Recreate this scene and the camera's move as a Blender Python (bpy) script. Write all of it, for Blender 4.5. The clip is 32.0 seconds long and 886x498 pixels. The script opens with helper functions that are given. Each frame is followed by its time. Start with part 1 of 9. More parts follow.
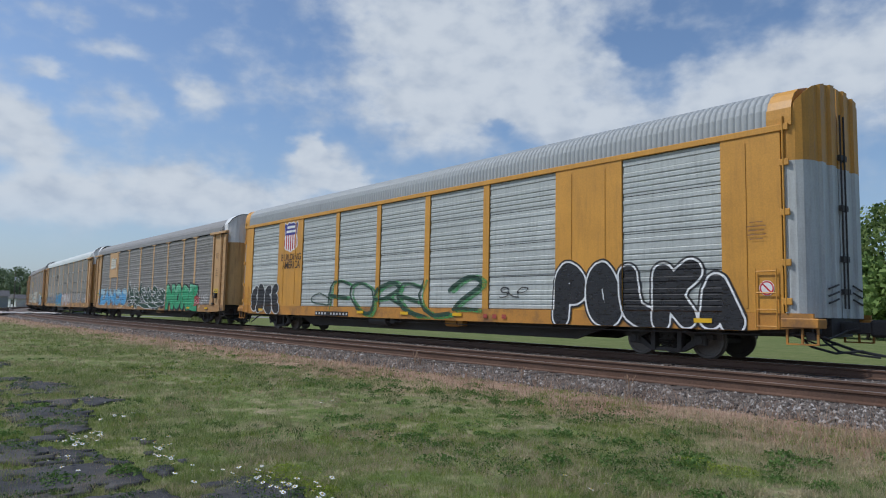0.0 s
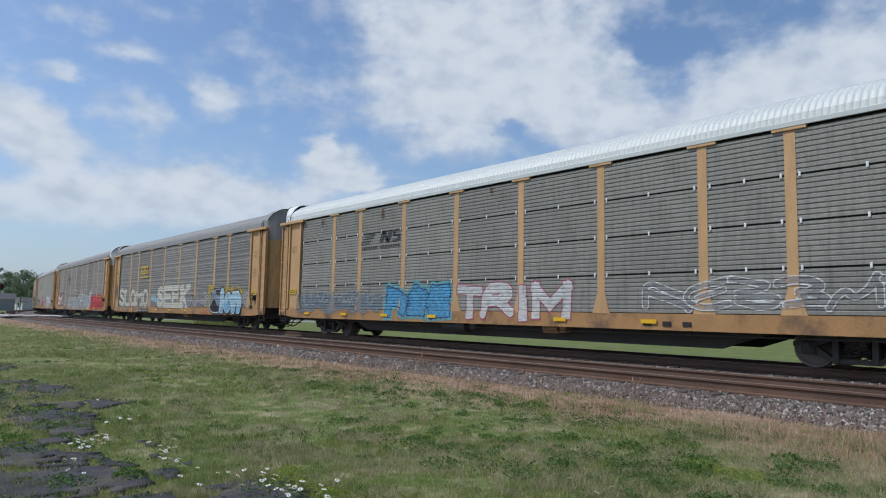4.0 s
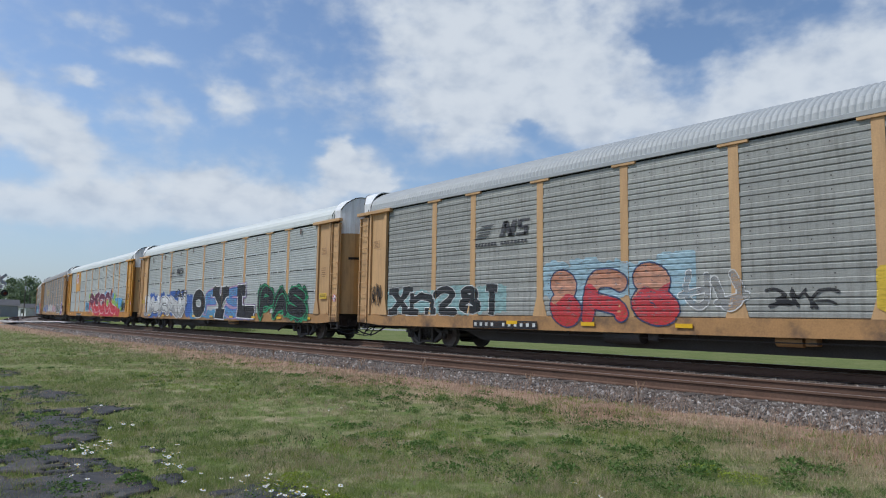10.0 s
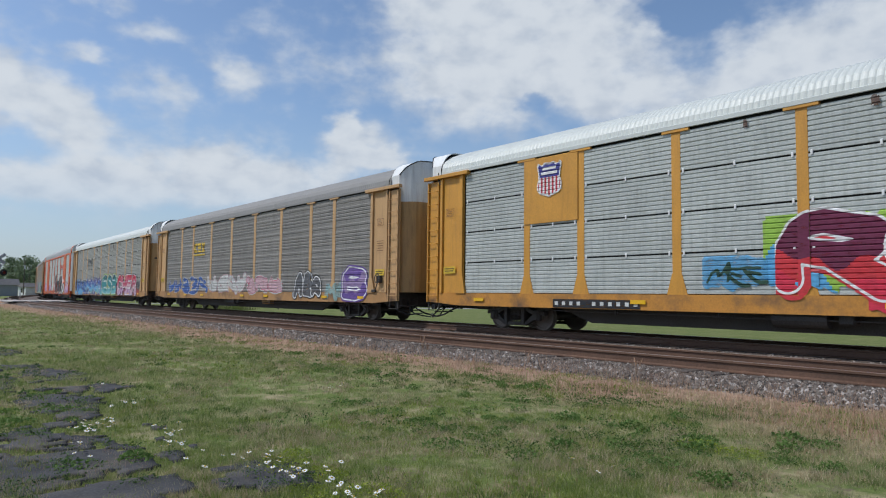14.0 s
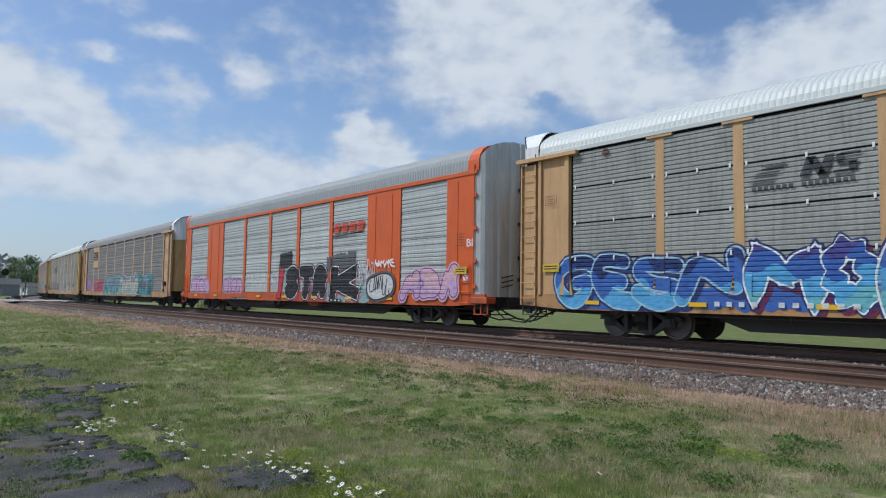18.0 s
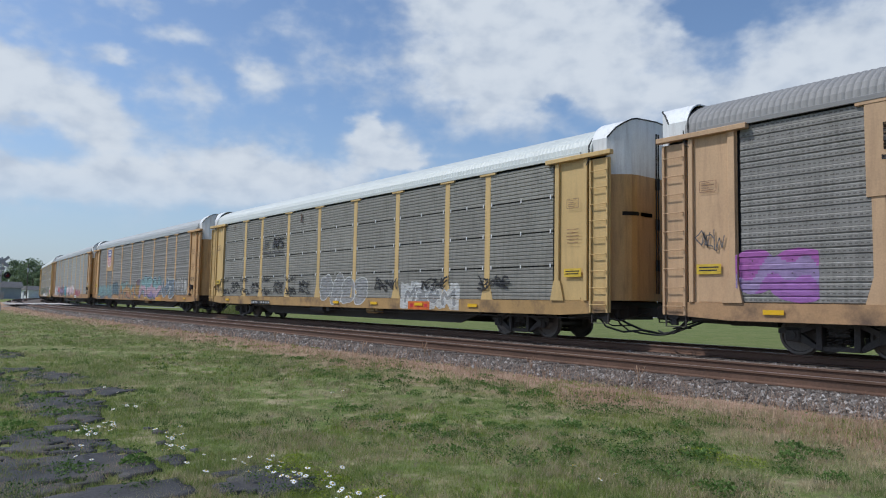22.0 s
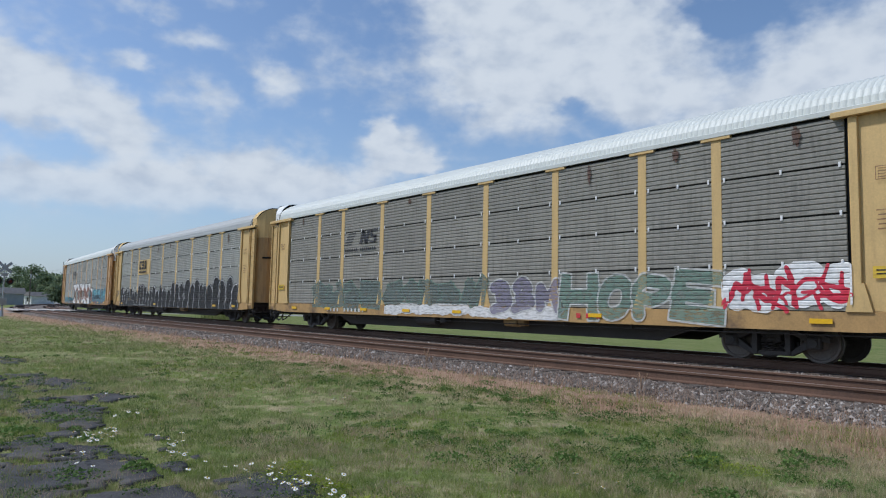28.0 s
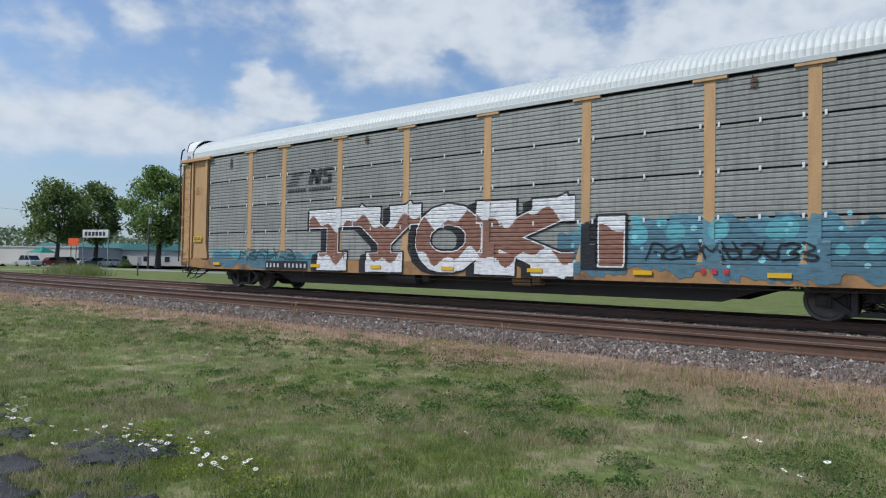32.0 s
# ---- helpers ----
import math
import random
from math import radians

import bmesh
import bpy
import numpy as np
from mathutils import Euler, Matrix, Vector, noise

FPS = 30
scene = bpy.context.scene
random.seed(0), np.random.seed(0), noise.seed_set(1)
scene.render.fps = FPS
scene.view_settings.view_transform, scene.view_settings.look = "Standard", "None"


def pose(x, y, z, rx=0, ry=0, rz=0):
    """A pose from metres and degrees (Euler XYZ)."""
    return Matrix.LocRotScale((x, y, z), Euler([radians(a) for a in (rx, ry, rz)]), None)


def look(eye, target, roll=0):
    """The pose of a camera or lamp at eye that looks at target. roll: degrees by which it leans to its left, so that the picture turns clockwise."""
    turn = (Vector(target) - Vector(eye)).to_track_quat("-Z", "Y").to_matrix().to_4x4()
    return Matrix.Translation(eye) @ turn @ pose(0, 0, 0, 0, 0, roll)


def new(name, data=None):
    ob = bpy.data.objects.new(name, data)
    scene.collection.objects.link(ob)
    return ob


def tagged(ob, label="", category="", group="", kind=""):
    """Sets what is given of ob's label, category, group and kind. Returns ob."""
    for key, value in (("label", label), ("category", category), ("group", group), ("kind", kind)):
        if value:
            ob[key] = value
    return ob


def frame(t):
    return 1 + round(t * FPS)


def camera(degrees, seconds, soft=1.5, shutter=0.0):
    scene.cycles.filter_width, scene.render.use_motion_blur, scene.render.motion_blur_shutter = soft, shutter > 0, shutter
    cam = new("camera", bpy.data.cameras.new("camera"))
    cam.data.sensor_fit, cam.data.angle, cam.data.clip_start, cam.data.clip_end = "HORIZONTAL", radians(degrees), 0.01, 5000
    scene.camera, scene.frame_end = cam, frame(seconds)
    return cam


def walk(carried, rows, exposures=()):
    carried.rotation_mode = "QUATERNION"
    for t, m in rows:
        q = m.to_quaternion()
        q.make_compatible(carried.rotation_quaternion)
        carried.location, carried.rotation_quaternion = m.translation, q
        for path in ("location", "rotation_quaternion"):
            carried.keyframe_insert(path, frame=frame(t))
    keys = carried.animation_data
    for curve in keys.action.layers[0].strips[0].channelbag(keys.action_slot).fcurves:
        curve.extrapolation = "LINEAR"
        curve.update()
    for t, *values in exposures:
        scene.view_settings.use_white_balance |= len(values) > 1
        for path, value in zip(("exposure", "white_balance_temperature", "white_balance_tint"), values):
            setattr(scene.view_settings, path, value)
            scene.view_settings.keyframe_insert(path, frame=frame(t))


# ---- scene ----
EYE = 1.42            # eye height over the grass
RAIL = 0.435          # top of the rails
TRACK_Y = 16.08       # middle of the track the train runs on
NEAR_Y = 11.42        # middle of the empty track in front
BEND_X, BEND_R = -45.0, 620.0   # where the bend begins, and its radius
PITCH = 29.293          # coupled length of one car

cam = camera(65.45, 32.0, soft=1.1)
walk(cam, [
    (0, pose(0, 0, EYE, 95.151, -1.125, 50.048)),
    (0.5, pose(0, 0, EYE, 95.166, -1.168, 50.109)),
    (1, pose(0, 0, EYE, 95.180, -1.168, 50.167)),
    (1.5, pose(0, 0, EYE, 95.202, -1.158, 50.213)),
    (2, pose(0, 0, EYE, 95.233, -1.119, 50.262)),
    (2.5, pose(0, 0, EYE, 95.265, -1.105, 50.317)),
    (3, pose(0, 0, EYE, 95.301, -1.075, 50.373)),
    (3.5, pose(0, 0, EYE, 95.317, -1.060, 50.406)),
    (5.5, pose(0, 0, EYE, 95.500, -1.122, 50.585)),
    (6, pose(0, 0, EYE, 95.526, -1.129, 50.595)),
    (6.5, pose(0, 0, EYE, 95.573, -1.110, 50.613)),
    (7, pose(0, 0, EYE, 95.617, -1.099, 50.635)),
    (7.5, pose(0, 0, EYE, 95.645, -1.047, 50.660)),
    (8, pose(0, 0, EYE, 95.677, -1.018, 50.686)),
    (8.5, pose(0, 0, EYE, 95.702, -0.978, 50.707)),
    (9, pose(0, 0, EYE, 95.722, -0.953, 50.718)),
    (9.5, pose(0, 0, EYE, 95.729, -0.912, 50.710)),
    (10, pose(0, 0, EYE, 95.727, -0.854, 50.691)),
    (10.5, pose(0, 0, EYE, 95.380, -0.791, 50.626)),
    (11, pose(0, 0, EYE, 94.887, -0.798, 50.607)),
    (11.5, pose(0, 0, EYE, 94.604, -0.795, 50.607)),
    (12, pose(0, 0, EYE, 94.368, -0.817, 50.596)),
    (12.5, pose(0, 0, EYE, 94.179, -0.799, 50.587)),
    (13, pose(0, 0, EYE, 94.045, -0.743, 50.583)),
    (13.5, pose(0, 0, EYE, 93.951, -0.689, 50.596)),
    (14, pose(0, 0, EYE, 93.898, -0.664, 50.613)),
    (14.5, pose(0, 0, EYE, 93.875, -0.665, 50.629)),
    (16.5, pose(0, 0, EYE, 93.889, -0.748, 50.677)),
    (17, pose(0, 0, EYE, 93.897, -0.761, 50.688)),
    (17.5, pose(0, 0, EYE, 93.922, -0.811, 50.707)),
    (18, pose(0, 0, EYE, 93.966, -0.816, 50.718)),
    (18.5, pose(0, 0, EYE, 94.026, -0.835, 50.721)),
    (19, pose(0, 0, EYE, 94.067, -0.840, 50.728)),
    (19.5, pose(0, 0, EYE, 94.109, -0.863, 50.733)),
    (20, pose(0, 0, EYE, 94.147, -0.879, 50.741)),
    (20.5, pose(0, 0, EYE, 94.211, -0.911, 50.746)),
    (21, pose(0, 0, EYE, 94.273, -0.950, 50.760)),
    (21.5, pose(0, 0, EYE, 94.328, -1.010, 50.786)),
    (22, pose(0, 0, EYE, 94.380, -1.070, 50.810)),
    (22.5, pose(0, 0, EYE, 94.428, -1.126, 50.841)),
    (23, pose(0, 0, EYE, 94.473, -1.156, 50.869)),
    (23.5, pose(0, 0, EYE, 94.530, -1.171, 50.907)),
    (24, pose(0, 0, EYE, 94.599, -1.152, 50.941)),
    (24.5, pose(0, 0, EYE, 94.686, -1.129, 50.955)),
    (25, pose(0, 0, EYE, 94.741, -1.109, 50.965)),
    (25.5, pose(0, 0, EYE, 94.770, -1.111, 50.962)),
    (27.5, pose(0, 0, EYE, 94.939, -1.188, 50.986)),
    (28, pose(0, 0, EYE, 94.939, -1.183, 50.985)),
    (28.5, pose(0, 0, EYE, 94.947, -1.177, 50.982)),
    (29, pose(0, 0, EYE, 94.957, -1.191, 50.970)),
    (29.5, pose(0, 0, EYE, 94.974, -1.193, 50.949)),
    (30, pose(0, 0, EYE, 95.000, -1.188, 50.915)),
    (30.5, pose(0, 0, EYE, 95.027, -1.162, 50.877)),
    (31, pose(0, 0, EYE, 95.442, -1.120, 50.611)),
    (31.5, pose(0, 0, EYE, 95.169, -1.131, 49.831)),
    (31.7, pose(0, 0, EYE, 93.437, -1.068, 45.465)),
    (32, pose(0, 0, EYE, 91.321, -0.991, 40.130)),
], exposures=[(0, -0.20, 5900, 10), (3, -0.10, 5900, 10), (6, -0.06, 5900, 10), (9.5, -0.05, 5900, 10), (10.7, -0.08, 6100, 10), (14.5, -0.06, 6100, 10), (17.5, -0.05, 5900, 10), (24, -0.06, 5950, 10), (28, -0.06, 5900, 10), (32, -0.02, 5950, 10)])


def rail_point(s, y0=TRACK_Y):
    """Place and heading (degrees) on a track at s metres along it; the track bends away beyond BEND_X."""
    if s >= BEND_X:
        return s, y0, 0.0
    r = BEND_R + TRACK_Y - y0
    a = (BEND_X - s) / BEND_R
    return BEND_X - r * math.sin(a), y0 + r * (1 - math.cos(a)), -math.degrees(a)


SLACK = {1: 0.01, 2: -0.12, 4: -0.02, 5: 0.07, 6: 0.1, 7: 0.16, 8: 0.08, 10: -0.11, 11: 0.06, 12: -0.12, 13: -0.08, 14: -0.09, 16: 0.15, 17: -0.15, 18: 0.22}     # play in the couplers, car by car


def car_s(k, t):
    """Where the middle of car k (1 is the first) stands along the track at t seconds."""
    return 9.70 - PITCH * k + 15.644 * t + 0.0044 * t * t + SLACK.get(k, 0.0)


# ---- light ----
world = bpy.data.worlds.new("sky")
scene.world = world
world.use_nodes = True
SUN_AZ, SUN_EL = 220.0, 54.0      # degrees, azimuth from +y clockwise


def build_sky():
    nt = world.node_tree
    nt.nodes.clear()
    N, K = nt.nodes.new, nt.links.new
    out, bg = N("ShaderNodeOutputWorld"), N("ShaderNodeBackground")
    sky = N("ShaderNodeTexSky")
    sky.sky_type, sky.sun_disc = "NISHITA", False
    sky.sun_elevation, sky.sun_rotation = radians(SUN_EL), radians(SUN_AZ)
    sky.dust_density, sky.air_density, sky.altitude = 1.2, 1.0, 200
    co = N("ShaderNodeTexCoord")
    sep = N("ShaderNodeSeparateXYZ")
    K(co.outputs["Generated"], sep.inputs[0])
    mp = N("ShaderNodeMapping"); mp.inputs["Location"].default_value = CLOUD_SHIFT
    mp.inputs["Scale"].default_value = (1.0, 1.0, 2.1)
    K(co.outputs["Generated"], mp.inputs["Vector"])
    big, small = N("ShaderNodeTexNoise"), N("ShaderNodeTexNoise")
    for n, sc, det, ro in ((big, 4.2, 9, 0.52), (small, 9.0, 8, 0.55)):
        n.inputs["Scale"].default_value, n.inputs["Detail"].default_value, n.inputs["Roughness"].default_value = sc, det, ro
        K(mp.outputs[0], n.inputs["Vector"])
    n_mix = N("ShaderNodeMath"); n_mix.operation = "MULTIPLY_ADD"; n_mix.inputs[1].default_value = 0.5
    K(small.outputs["Fac"], n_mix.inputs[0]); K(big.outputs["Fac"], n_mix.inputs[2])
    last = n_mix
    # large masses of cloud and clear patches, as soft spots on the sky
    for az, el, wide, tall, gain in CLOUD_SPOTS:
        d = Vector((math.sin(radians(az)) * math.cos(radians(el)), math.cos(radians(az)) * math.cos(radians(el)), math.sin(radians(el))))
        side = Vector((math.cos(radians(az)), -math.sin(radians(az)), 0))
        up = side.cross(d)
        comb = []
        for axis, size in ((side, wide), (up, tall)):
            dot = N("ShaderNodeVectorMath"); dot.operation = "DOT_PRODUCT"; dot.inputs[1].default_value = axis
            K(co.outputs["Generated"], dot.inputs[0])
            sc = N("ShaderNodeMath"); sc.operation = "MULTIPLY"; sc.inputs[1].default_value = 1 / math.sin(radians(size))
            K(dot.outputs["Value"], sc.inputs[0])
            sq = N("ShaderNodeMath"); sq.operation = "MULTIPLY"
            K(sc.outputs[0], sq.inputs[0]); K(sc.outputs[0], sq.inputs[1])
            comb.append(sq)
        s1 = N("ShaderNodeMath"); s1.operation = "ADD"
        K(comb[0].outputs[0], s1.inputs[0]); K(comb[1].outputs[0], s1.inputs[1])
        ng = N("ShaderNodeMath"); ng.operation = "MULTIPLY"; ng.inputs[1].default_value = -1.0
        K(s1.outputs[0], ng.inputs[0])
        ex = N("ShaderNodeMath"); ex.operation = "EXPONENT"
        K(ng.outputs[0], ex.inputs[0])
        front = N("ShaderNodeVectorMath"); front.operation = "DOT_PRODUCT"; front.inputs[1].default_value = d
        K(co.outputs["Generated"], front.inputs[0])
        gt = N("ShaderNodeMath"); gt.operation = "GREATER_THAN"; gt.inputs[1].default_value = 0.0
        K(front.outputs["Value"], gt.inputs[0])
        mg = N("ShaderNodeMath"); mg.operation = "MULTIPLY"
        K(ex.outputs[0], mg.inputs[0]); K(gt.outputs[0], mg.inputs[1])
        ad = N("ShaderNodeMath"); ad.operation = "MULTIPLY_ADD"; ad.inputs[1].default_value = gain
        K(mg.outputs[0], ad.inputs[0]); K(last.outputs[0], ad.inputs[2])
        last = ad
    ramp = N("ShaderNodeMapRange"); ramp.interpolation_type = "SMOOTHSTEP"
    ramp.inputs["From Min"].default_value, ramp.inputs["From Max"].default_value = CLOUD_EDGE
    ramp.inputs["To Max"].default_value = 0.93
    K(last.outputs[0], ramp.inputs["Value"])
    # haze towards the horizon
    hz = N("ShaderNodeMapRange"); hz.inputs["From Min"].default_value, hz.inputs["From Max"].default_value = 0.0, 0.26
    hz.inputs["To Min"].default_value, hz.inputs["To Max"].default_value = 0.6, 0.0
    K(sep.outputs["Z"], hz.inputs["Value"])
    mx = N("ShaderNodeMix"); mx.data_type = "RGBA"
    mx.inputs["B"].default_value = (*CLOUD_WHITE, 1)
    K(sky.outputs[0], mx.inputs["A"])
    sk = N("ShaderNodeMix"); sk.data_type = "RGBA"; sk.inputs["B"].default_value = (*HAZE, 1)
    sat = N("ShaderNodeHueSaturation"); sat.inputs["Saturation"].default_value, sat.inputs["Value"].default_value = SKY_TONE
    K(sky.outputs[0], sat.inputs["Color"])
    K(hz.outputs[0], sk.inputs["Factor"]); K(sat.outputs[0], sk.inputs["A"]); K(sk.outputs["Result"], mx.inputs["A"])
    shade = N("ShaderNodeMix"); shade.data_type = "RGBA"
    shade.inputs["A"].default_value, shade.inputs["B"].default_value = (*CLOUD_GREY, 1), (*CLOUD_WHITE, 1)
    cs = N("ShaderNodeMapRange"); cs.inputs["From Min"].default_value, cs.inputs["From Max"].default_value = 0.38, 0.62
    K(small.outputs["Fac"], cs.inputs["Value"]); K(cs.outputs[0], shade.inputs["Factor"]); K(shade.outputs["Result"], mx.inputs["B"])
    K(ramp.outputs[0], mx.inputs["Factor"])
    K(mx.outputs["Result"], bg.inputs["Color"])
    bg.inputs["Strength"].default_value = SKY_STRENGTH
    K(bg.outputs[0], out.inputs["Surface"])


SKY_STRENGTH = 0.10
CLOUD_WHITE, CLOUD_GREY, HAZE = (7.4, 7.6, 7.9), (5.9, 6.2, 6.7), (3.3, 4.2, 5.5)
CLOUD_SHIFT, CLOUD_EDGE = (3.1, 1.7, 0.4), (0.70, 1.26)
SKY_TONE = (1.03, 1.27)     # saturation and value of the clear sky
# the drawn clouds below stand in this part of the sky: azimuth, elevation, half width, half height, weight
CLOUD_SPOTS = [(-50, 14, 75, 32, -1.6)]
build_sky()

sun = new("sun", bpy.data.lights.new("sun", "SUN"))
sun.data.energy, sun.data.angle, sun.data.color = 3.35, radians(3.0), (1.0, 0.96, 0.90)
sun.matrix_world = look((0, 0, 0), (-math.sin(radians(SUN_AZ)) * math.cos(radians(SUN_EL)), -math.cos(radians(SUN_AZ)) * math.cos(radians(SUN_EL)), -math.sin(radians(SUN_EL))))
scene.view_settings.exposure = 0.0


# clouds in view, drifting slowly to the right: azimuth, elevation, half width, half height, weight
CLOUDS = [(-48, 19.5, 9, 6, 1.0), (-38, 19.5, 7.5, 4.6, 0.9), (-45, 26, 15, 5, 0.7), (-34, 15.5, 5, 2.6, 0.7), (-42.7, 16.2, 1.5, 1.1, -0.55), (-22.5, 17, 7, 4.6, 1.0), (-13, 18.5, 8, 5, 0.9), (-26, 14, 6, 4, 0.7),
          (-30.6, 21.8, 3.6, 1.5, -0.8), (2, 18, 12, 7, 0.8), (-57.4, 12.2, 3.3, 2.3, 1.0), (-58.4, 13.6, 1.7, 1.2, 0.6), (-55, 11.4, 2.2, 0.9, 0.6), (-85, 14.5, 6.5, 2.8, 1.0), (-79.3, 12.6, 4, 2.1, 0.75), (-92, 15, 8, 5, 0.8)]
CLOUDS += [(-73.5, 9.6, 8, 2.7, 0.72), (-66, 9.6, 6, 2.4, 0.68), (-80, 8, 9, 2.2, 0.6), (-61, 8.2, 6, 3, 0.55), (-87, 7.5, 9, 1.8, 0.55), (-67.4, 17.2, 2.1, 1.8, 0.62), (-72.9, 15.2, 3.6, 1.6, 0.42), (-78.1, 17.7, 1.7, 0.9, 0.6), (-74.2, 19.6, 2.2, 1.0, 0.5),
           (-76.5, 21.3, 2.4, 0.9, 0.42), (-62, 18.4, 3.2, 2.0, 0.5), (-110, 14, 14, 7, 0.7)]
CLOUD_LIGHT, CLOUD_BASE = (0.70, 0.725, 0.74), (0.50, 0.55, 0.615)


def build_clouds():
    """A bank of clouds far off, clear between them, that turns slowly round the place."""
    m = bpy.data.materials.new("drifting_clouds")
    m.use_nodes = True
    nt = m.node_tree
    nt.nodes.clear()
    N, K = nt.nodes.new, nt.links.new

    def math_node(op, a, b=None):
        n = N("ShaderNodeMath"); n.operation = op
        for i, v in enumerate((a, b)):
            if v is None:
                continue
            if isinstance(v, (int, float)):
                n.inputs[i].default_value = v
            else:
                K(v, n.inputs[i])
        return n.outputs[0]

    def vec_node(op, a, b):
        n = N("ShaderNodeVectorMath"); n.operation = op
        K(a, n.inputs[0])
        if isinstance(b, tuple):
            n.inputs[1].default_value = b
        else:
            K(b, n.inputs[1])
        return n

    def ramp(v, lo, hi, a=0.0, b=1.0):
        n = N("ShaderNodeMapRange"); n.interpolation_type = "SMOOTHSTEP"
        for key, q in (("From Min", lo), ("From Max", hi), ("To Min", a), ("To Max", b)):
            n.inputs[key].default_value = q
        K(v, n.inputs["Value"])
        return n.outputs[0]

    def fbm(v, scale, detail, rough):
        n = N("ShaderNodeTexNoise")
        n.inputs["Scale"].default_value, n.inputs["Detail"].default_value, n.inputs["Roughness"].default_value = scale, detail, rough
        K(v, n.inputs["Vector"])
        return n
    co, sep, com = N("ShaderNodeTexCoord"), N("ShaderNodeSeparateXYZ"), N("ShaderNodeCombineXYZ")
    nrm = N("ShaderNodeVectorMath"); nrm.operation = "NORMALIZE"
    K(co.outputs["Object"], nrm.inputs[0]); K(nrm.outputs[0], sep.inputs[0])
    az = math_node("MULTIPLY", math_node("ARCTAN2", sep.outputs["X"], sep.outputs["Y"]), 57.2958)
    el = math_node("MULTIPLY", math_node("ARCSINE", sep.outputs["Z"]), 57.2958)
    K(az, com.inputs["X"]); K(el, com.inputs["Y"])
    flat = vec_node("MULTIPLY", com.outputs[0], (1.0, 1.5, 1.0)).outputs[0]
    p = com.outputs[0]
    for scale, amp in ((0.22, 3.6), (0.8, 1.5)):
        w = vec_node("SUBTRACT", fbm(flat, scale, 3, 0.5).outputs["Color"], (0.5, 0.5, 0.5)).outputs[0]
        p = vec_node("ADD", p, vec_node("MULTIPLY", w, (amp, amp * 0.7, 0.0)).outputs[0]).outputs[0]
    total = None
    for a, e, w, h, gain in CLOUDS:
        q = vec_node("MULTIPLY", vec_node("SUBTRACT", p, (a, e, 0.0)).outputs[0], (1 / w, 1 / h, 0.0)).outputs[0]
        n = N("ShaderNodeVectorMath"); n.operation = "LENGTH"
        K(q, n.inputs[0])
        v = ramp(n.outputs["Value"], 0.25, 1.35, gain, 0.0)
        total = v if total is None else math_node("ADD", total, v)
    total = math_node("MINIMUM", total, 1.15)
    soft = fbm(flat, 0.30, 7, 0.46).outputs["Fac"]
    fine = fbm(flat, 1.1, 6, 0.5).outputs["Fac"]
    grain = math_node("ADD", math_node("MULTIPLY", math_node("SUBTRACT", soft, 0.5), 1.5), math_node("MULTIPLY", math_node("SUBTRACT", fine, 0.5), 0.35))
    thick = math_node("ADD", total, grain)
    cover = ramp(thick, -0.12, 0.95, 0.0, 0.97)
    fade = math_node("MULTIPLY", math_node("MULTIPLY", ramp(az, -138, -122), ramp(az, 34, 20)), math_node("MULTIPLY", ramp(el, 38, 30), ramp(el, 1.5, 10)))
    cover = math_node("MULTIPLY", cover, fade)
    tone = N("ShaderNodeMix"); tone.data_type = "RGBA"
    tone.inputs["A"].default_value, tone.inputs["B"].default_value = (*CLOUD_BASE, 1), (*CLOUD_LIGHT, 1)
    billow = fbm(flat, 0.42, 3, 0.45).outputs["Fac"]
    lit = math_node("MULTIPLY", math_node("SUBTRACT", billow, 0.5), 2.4)
    K(ramp(math_node("ADD", lit, math_node("MULTIPLY", thick, 0.35)), -0.6, 0.75), tone.inputs["Factor"])
    em, tr, mx, out = N("ShaderNodeEmission"), N("ShaderNodeBsdfTransparent"), N("ShaderNodeMixShader"), N("ShaderNodeOutputMaterial")
    K(tone.outputs["Result"], em.inputs["Color"])
    K(cover, mx.inputs[0]); K(tr.outputs[0], mx.inputs[1]); K(em.outputs[0], mx.inputs[2]); K(mx.outputs[0], out.inputs["Surface"])
    m.cycles.emission_sampling = "NONE"
    bm = bmesh.new()
    rows = []
    for i in range(61):
        a = radians(-140 + 3 * i)
        rows.append([bm.verts.new((2400 * math.sin(a) * math.cos(radians(e)), 2400 * math.cos(a) * math.cos(radians(e)), 2400 * math.sin(radians(e)))) for e in range(0, 42, 3)])
    for a, b in zip(rows, rows[1:]):
        for j in range(len(a) - 1):
            bm.faces.new((a[j], a[j + 1], b[j + 1], b[j]))
    me = bpy.data.meshes.new("cloud_backdrop")
    bm.to_mesh(me); bm.free()
    me.materials.append(m)
    return tagged(new("cloud_backdrop", me), "white and grey fair-weather clouds drifting over a blue sky", "clouds", kind="structure")


clouds = build_clouds()


